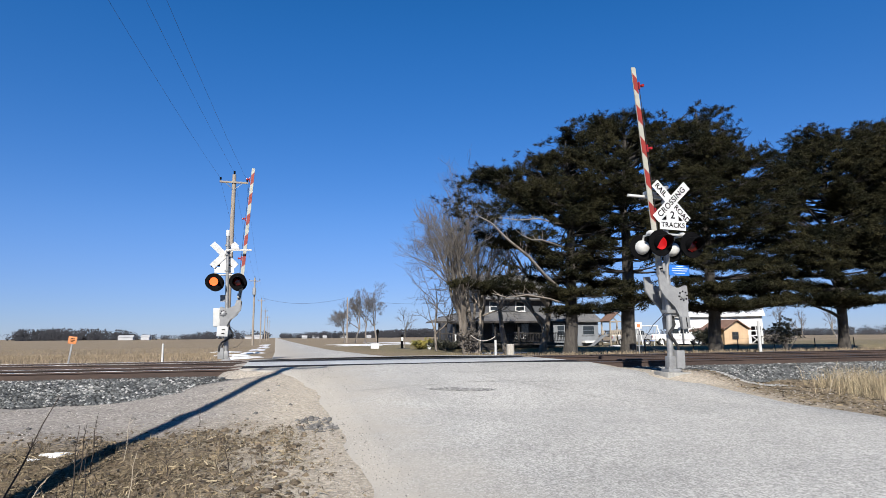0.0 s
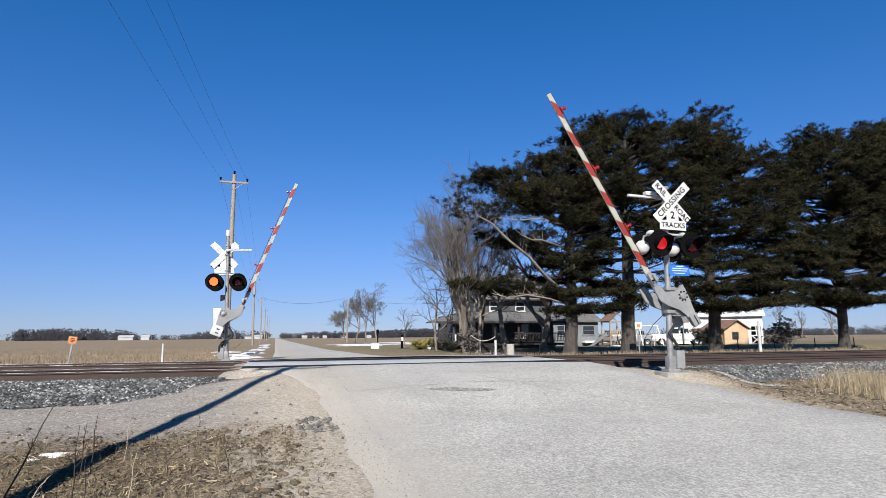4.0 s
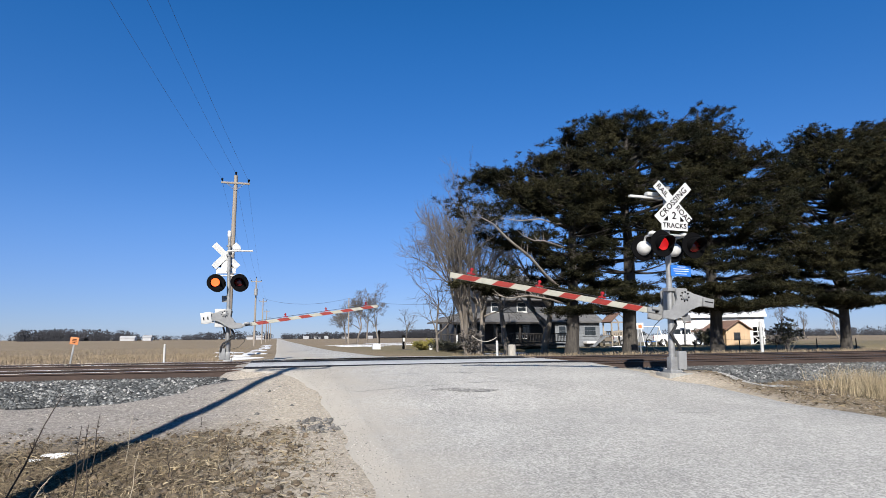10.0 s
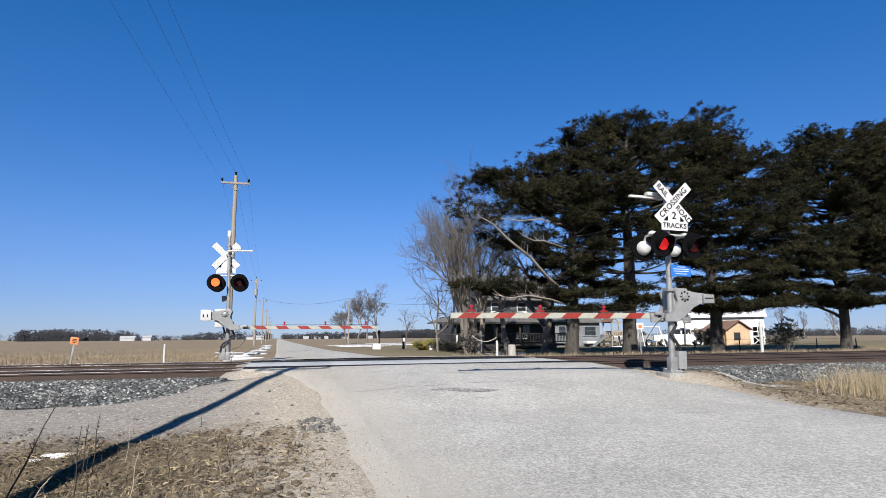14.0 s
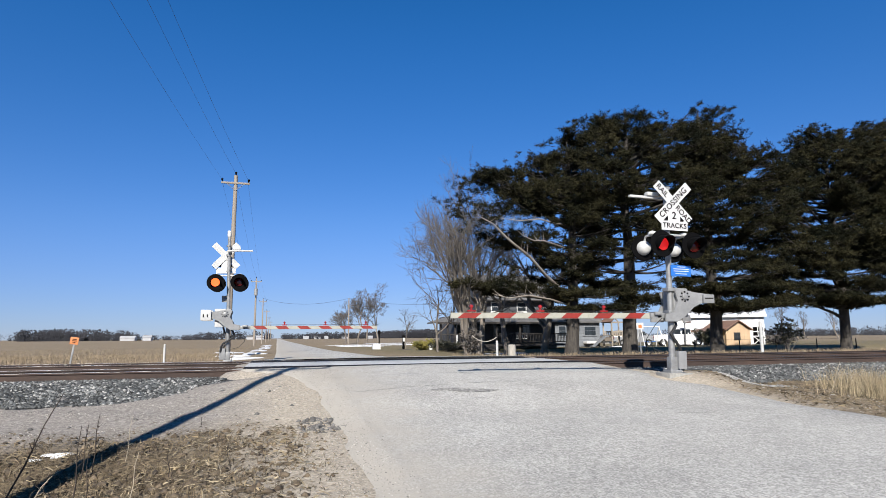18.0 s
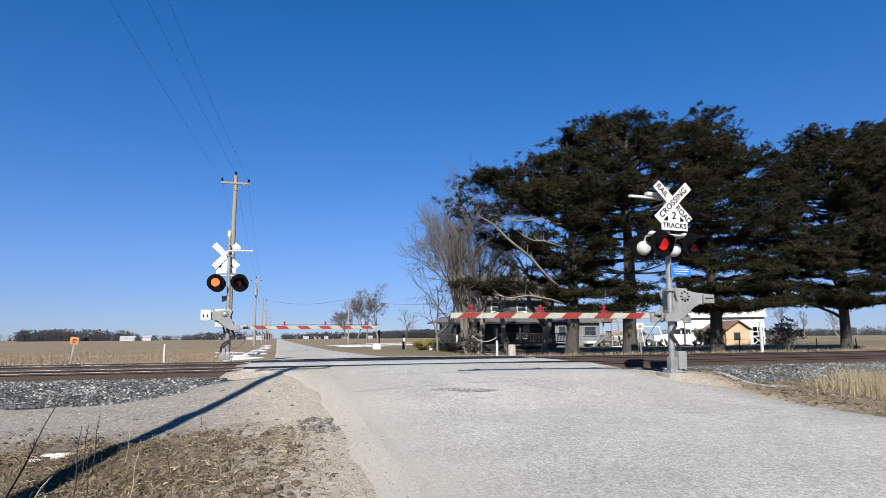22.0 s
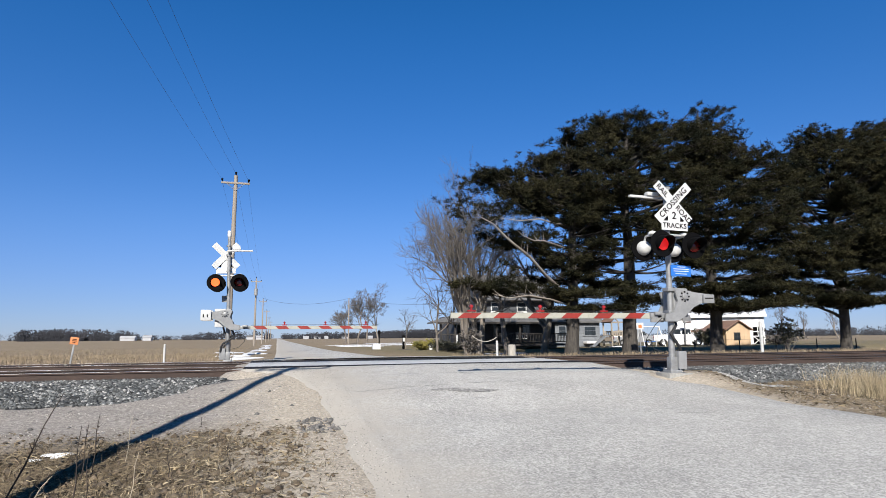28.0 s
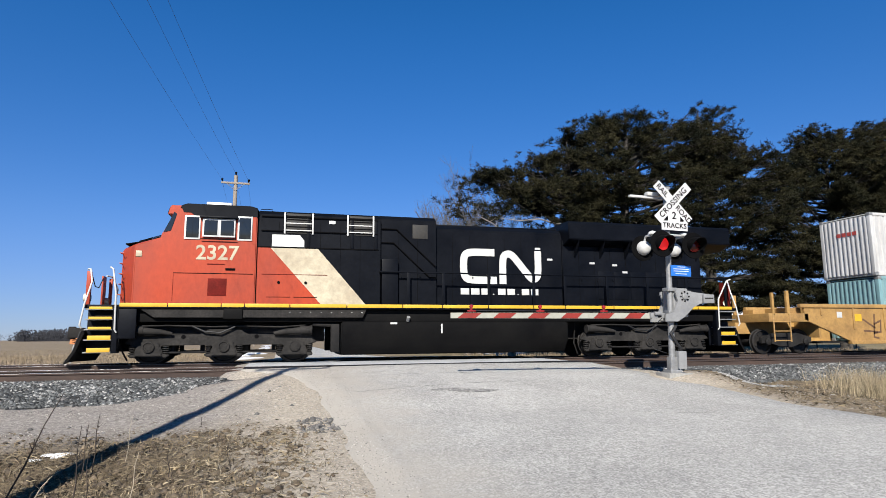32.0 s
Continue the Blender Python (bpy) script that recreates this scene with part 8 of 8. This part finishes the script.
litter("straw_litter", np.concatenate([thin(scatter(36000, -5.5, 0.9, 5.2, 9.5, gz, 0, 91)), thin(scatter(3000, -5.5, 0.8, 9.3, 10.6, gz, 0, 92))]), 0.045, M_LITTER, "matted dead grass stems on bare dirt", 93, 0.3, 0.0027)
litter("straw_litter", scatter(9000, 9.3, 16, 8.0, 13.2, gz, 0, 94), 0.06, M_LITTER, "matted dead grass stems on the road's verge", 95, 0.3, 0.004)
blades("dead_grass", thin(scatter(3600, -5.5, 0.7, 5.2, 9.4, gz, 0, 96)), 0.10, M_LITTER, "short dead grass tufts", 97, 0.9, 0.004)
g = np.random.RandomState(98)
tuft_pts = []
for k in range(46):
    cx, cy = 10.4 + 6.5 * g.rand(), 9.4 + 3.2 * g.rand()
    if cx - 12.0 < (cy - 10.8) * 0.6:
        continue
    q = g.normal(size=(130, 2)) * 0.26 + (cx, cy)
    tuft_pts.append(np.column_stack([q, gz(q[:, 0], q[:, 1])]))
blades("tall_dry_grass", np.concatenate(tuft_pts), 0.46, M_STRAW, "tall pale dry grass beside the road", 99, 1.1, 0.0042)
blades("field_grass", np.concatenate([scatter(26000, -26, -2.2, 23.6, 42, gz, 0, 101), scatter(9000, -45, -3, 42, 75, gz, 0, 102)]), 0.17, M_FIELDGRASS, "tall dry grass in a field beyond the tracks", 103, 0.7, 0.008)
blades("verge_grass", scatter(12000, 8.5, 46, 23.6, 31, gz, 0, 104), 0.22, M_FIELDGRASS, "dry grass along the lawn's edge", 105, 0.7, 0.010)
M_DIRTCLOD = mat("dirt_clod", (0.075, 0.055, 0.037), (0.17, 0.13, 0.085), 2, 10, 0.95, bump=0.4, island=0.5)
stones("dirt_clods", thin(scatter(4200, -5.5, 0.9, 5.2, 10.2, gz, 0.0, 121)), 0.02, M_DIRTCLOD, "small brown clods of bare dirt")
stones("dirt_lumps", thin(scatter(1300, -5.5, 0.6, 5.2, 9.6, gz, 0.0, 125)), 0.042, M_DIRTCLOD, "larger crumbled lumps of bare dirt")
litter("pale_straw", thin(scatter(4200, -5.0, 0.6, 5.2, 9.2, gz, 0.015, 122)), 0.06, M_STRAW, "pale flattened straw stems on the dirt", 123, 0.25, 0.003)
stones("gravel_spill", scatter(900, 9.7, 11.6, 11.6, 12.3, gz, 0.01, 124), 0.02, M_PALESTONE, "spill of pale gravel beside the ballast")
# single stalks in the foreground
STALKS = [((-1.89, 6.99), (-1.85, 6.99, -0.84), 0.0080, M_STALK),
          ((-2.12, 8.10), (-2.07, 8.10, -0.96), 0.0080, M_STALK),
          ((-2.07, 8.34), (-2.02, 8.34, -0.88), 0.0075, M_STALK),
          ((-1.78, 7.03), (-1.78, 7.03, -1.11), 0.0060, M_STALK),
          ((-1.77, 8.61), (-1.71, 8.61, -0.94), 0.0050, M_PALESTALK),
          ((-1.39, 7.03), (-1.32, 7.03, -1.13), 0.0060, M_PALESTALK),
          ((-1.12, 7.63), (-1.13, 7.63, -1.22), 0.0060, M_STALK),
          ((-0.54, 7.25), (-0.57, 7.25, -1.28), 0.0050, M_PALESTALK),
          ((-0.45, 7.33), (-0.49, 7.33, -1.17), 0.0060, M_STALK),
          ((0.03, 7.07), (0.01, 7.07, -1.26), 0.0050, M_PALESTALK),
          ((-1.06, 10.05), (-1.06, 10.05, -1.07), 0.0050, M_STALK),
          ((-2.69, 7.56), (-2.20, 7.56, -0.57), 0.0110, M_STALK),
          ((-2.38, 7.14), (-2.12, 7.14, -1.34), 0.0080, M_PALESTALK),
          ((12.0, 11.2), (12.3, 11.2, -0.62), 0.012, M_PALESTALK)]
for (x, y), tip, r, m_ in STALKS:
    z = float(gz(x, y)) - 0.03
    s = thing("weed_stalk", pose(x, y, z), "dry leafless weed stalk standing in dead grass", "weed", "weed stalks")
    e = Vector(tip) - Vector((x, y, z))
    part("stem", tube(bmesh.new(), [(0, 0, 0), e * 0.35 + Vector((0.01, 0, 0)), e * 0.7 + Vector((-0.012, 0, 0.01)), e], [r, r * 0.85, r * 0.6, r * 0.35], 5), m_, s)
    g = np.random.RandomState(int(x * 100) % 97)
    for k in range(3):
        c = e * g.uniform(0.4, 0.9)
        part("side_twig", tube(bmesh.new(), [c, c + Vector((g.uniform(-0.1, 0.12), g.uniform(-0.05, 0.05), g.uniform(0.03, 0.1)))], [r * 0.5, r * 0.25], 4), m_, s)

# ---- gravel and broken asphalt ----
stones("loose_gravel", np.concatenate([scatter(8500, -7, 0.3, 9.6, 13.5, gz, -0.003, 111), scatter(900, -1, 1.1, 6.5, 14.6, gz, -0.002, 112), scatter(2500, 8.6, 12, 8.4, 13.4, gz, 0.0, 113)]), 0.0095, M_GRAVEL, "loose pale gravel at the road's edge")
def road_top(x, y):
    a, b = road_left(y), road_right(y)
    return np.where((x > a) & (x < b), np.interp(y, ROAD_Y, ROAD_Z) + 0.025 + 0.035 * np.sin(np.pi * np.clip((x - a) / (b - a), 0, 1)), gz(x, y))


edge = scatter(5000, 0.2, 1.5, 5.3, 14.8, road_top, 0.002, 116)
edge = edge[np.random.RandomState(117).rand(len(edge)) < np.clip(1.5 - np.abs(edge[:, 0] - 0.85) * 2.2, 0.03, 1)]
stones("edge_gravel", edge, 0.0065, M_GRAVEL, "fine gravel strewn along the road's broken edge")
stones("broken_asphalt", np.concatenate([scatter(110, 0.35, 1.0, 8.9, 9.9, gz, 0.0, 114), scatter(26, -6, 0.3, 9.0, 13.0, gz, 0.0, 115)]), 0.035, M_CLOD, "crumbled asphalt lumps at the road's edge")
lump = thing("ballast_lump", pose(-3.9, 13.3, float(gz(-3.9, 13.3))), "dark clod lying on the gravel", "clod")
part("lump", lathe(bmesh.new(), (0, 0, -0.03), (0.1, 0, 1), [(0, 0), (0.13, 0.02), (0.11, 0.1), (0.04, 0.13), (0, 0.13)], 9), M_CLOD, lump)


# ---- cracks and patches in the road ----
def road_z(x, y):
    a, b = float(road_left(y)), float(road_right(y))
    c = min(1, max(0, (x - a) / (b - a)))
    return float(np.interp(y, ROAD_Y, ROAD_Z)) + 0.025 + 0.035 * math.sin(math.pi * c)


def crack(pts, width, seed, material=M_CRACK):
    g = np.random.RandomState(seed)
    bm = bmesh.new()
    path = []
    for (x0, y0), (x1, y1) in zip(pts, pts[1:]):
        n = max(2, int(math.hypot(x1 - x0, y1 - y0) / 0.12))
        path += [(x0 + (x1 - x0) * k / n + g.normal() * 0.02, y0 + (y1 - y0) * k / n + g.normal() * 0.02) for k in range(n)]
    left, right = [], []
    for k, (x, y) in enumerate(path):
        x2, y2 = path[min(k + 1, len(path) - 1)]
        x1, y1 = path[max(k - 1, 0)]
        d = Vector((y1 - y2, x2 - x1, 0))
        d = d.normalized() * width * g.uniform(0.25, 1.0)
        left.append(bm.verts.new((x + d.x, y + d.y, road_z(x + d.x, y + d.y) + 0.0045)))
        right.append(bm.verts.new((x - d.x, y - d.y, road_z(x - d.x, y - d.y) + 0.0045)))
    for k in range(len(path) - 1):
        bm.faces.new((left[k], left[k + 1], right[k + 1], right[k]))
    tagged(part("road_crack", bm, material), "thin weathered crack across the road", "crack", "road cracks", "structure")


for k, (pts, w) in enumerate((([(1.1, 13.2), (3.0, 13.5), (5.2, 13.3)], 0.012), ([(1.3, 11.6), (2.6, 11.9), (4.1, 12.1), (5.9, 11.8)], 0.014), ([(2.9, 10.4), (3.6, 10.7), (4.2, 10.75)], 0.012), ([(4.0, 13.6), (4.6, 12.3), (5.6, 10.6), (7.2, 8.3)], 0.012),
                              ([(5.9, 12.0), (7.4, 10.2), (8.8, 8.4)], 0.010), ([(1.9, 13.9), (3.8, 14.2), (6.9, 14.1)], 0.012), ([(0.9, 15.0), (4.4, 14.9), (8.1, 15.05)], 0.014), ([(5.2, 9.4), (6.2, 8.9), (6.9, 8.8)], 0.010), ([(3.2, 9.0), (3.6, 8.2), (4.2, 7.0)], 0.007))):
    crack(pts, w, k)


def road_patch(x, y, rx, ry, seed, material, label, lift=0.006):
    g = np.random.RandomState(seed)
    bm = bmesh.new()
    n = 30
    vs = []
    for k in range(n):
        t = 2 * math.pi * k / n
        w = 1 + 0.25 * math.sin(2 * t + seed) + g.uniform(-0.22, 0.22)
        px, py = x + rx * w * math.cos(t), y + ry * w * math.sin(t)
        vs.append(bm.verts.new((px, py, road_z(px, py) + lift)))
    mid = bm.verts.new((x, y, road_z(x, y) + lift + 0.003))
    for k in range(n):
        bm.faces.new((vs[k], vs[(k + 1) % n], mid))
    tagged(part("road_patch", bm, material), label, "road patch", "road patches", "structure")


road_patch(3.62, 11.3, 0.42, 0.17, 3, M_PATCH, "worn dark tar patch in the road")
road_patch(3.15, 11.5, 0.4, 0.08, 5, M_PATCH, "worn dark tar patch in the road")


# ---- what moves ----
def motions():
    # gate arms: degrees above the lowered position
    near = [(0, 85.3), (1.95, 85.3), (2.2, 83.9), (2.4, 81.0), (2.6, 78.7), (2.8, 76.3), (3.0, 73.5), (3.2, 70.9), (3.5, 66.9), (5.5, 40.3), (6, 33.9), (6.5, 29.1), (7, 25.4), (7.5, 21.8),
            (8, 18.7), (8.5, 15.9), (9, 13.6), (9.5, 11.4), (10, 8.7), (10.5, 6.9), (11, 5.0), (11.5, 3.2), (12, 1.7), (12.5, 1.2), (13, 0.7), (14, 0.0), (32, 0.0)]
    far = [(0, 86.4), (2.75, 86.4), (3.0, 84.7), (3.2, 81.2), (3.5, 76.4), (5.5, 47.2), (6, 40.3), (6.5, 33.7), (7, 29.1), (7.5, 25.0), (8, 21.2), (8.5, 17.5), (9, 14.1),
           (9.5, 11.4), (10, 8.4), (10.5, 6.0), (11, 3.8), (11.5, 1.8), (12, 0.8), (12.5, 0.3), (13, 0.0), (32, 0.0)]
    for gate, rows, lean in ((gate_near, near, 1.4), (gate_far, far, 1.3)):
        px, _, pz = gate.location
        walk(gate, [(t, pose(px, 0, pz, 0, a - lean, 0)) for t, a in rows])
    # flashers: each lens turns its lit side out and away again, once a second
    for lens in lens_near + lens_far:
        place, on = lens.location.copy(), bool(lens["lit_first"])
        turn, rows = (0 if on else 180), []
        rows.append((0.0, turn))
        k = 0
        while True:
            s = 0.3 + 0.5 * k - 0.002 * k
            if s > 31.8:
                break
            for d, add in ((-0.0667, 0), (-0.0333, 45), (0.0, 90), (0.0333, 135), (0.0667, 180)):
                rows.append((s + d, turn + add))
            turn += 180
            k += 1
        rows.append((32.0, turn))
        walk(lens, [(t, Matrix.Translation(place) @ pose(0, 0, 0, 0, 0, a % 360)) for t, a in rows])
    # the train
    speed, front = 17.65, -5.95
    for ob, dx, lift in TRAIN:
        walk(ob, [(t, pose(front + dx + speed * (32.0 - t), FAR_TRACK, RAIL_TOP + lift)) for t in (0.0, 8.0, 16.0, 24.0, 30.0, 31.0, 32.0)])
    for ws in WHEELS:
        place, r = ws.location.copy(), ws["radius"]
        rows, t = [(0.0, 0.0), (29.0, 0.0)], 29.0
        turn = 0.0
        while t < 31.99:
            t = min(32.0, t + 1 / 30)
            turn -= math.degrees(speed / 30 / r)
            rows.append((t, turn % 360))
        walk(ws, [(q, Matrix.Translation(place) @ pose(0, 0, 0, 0, a, 0)) for q, a in rows])


motions()
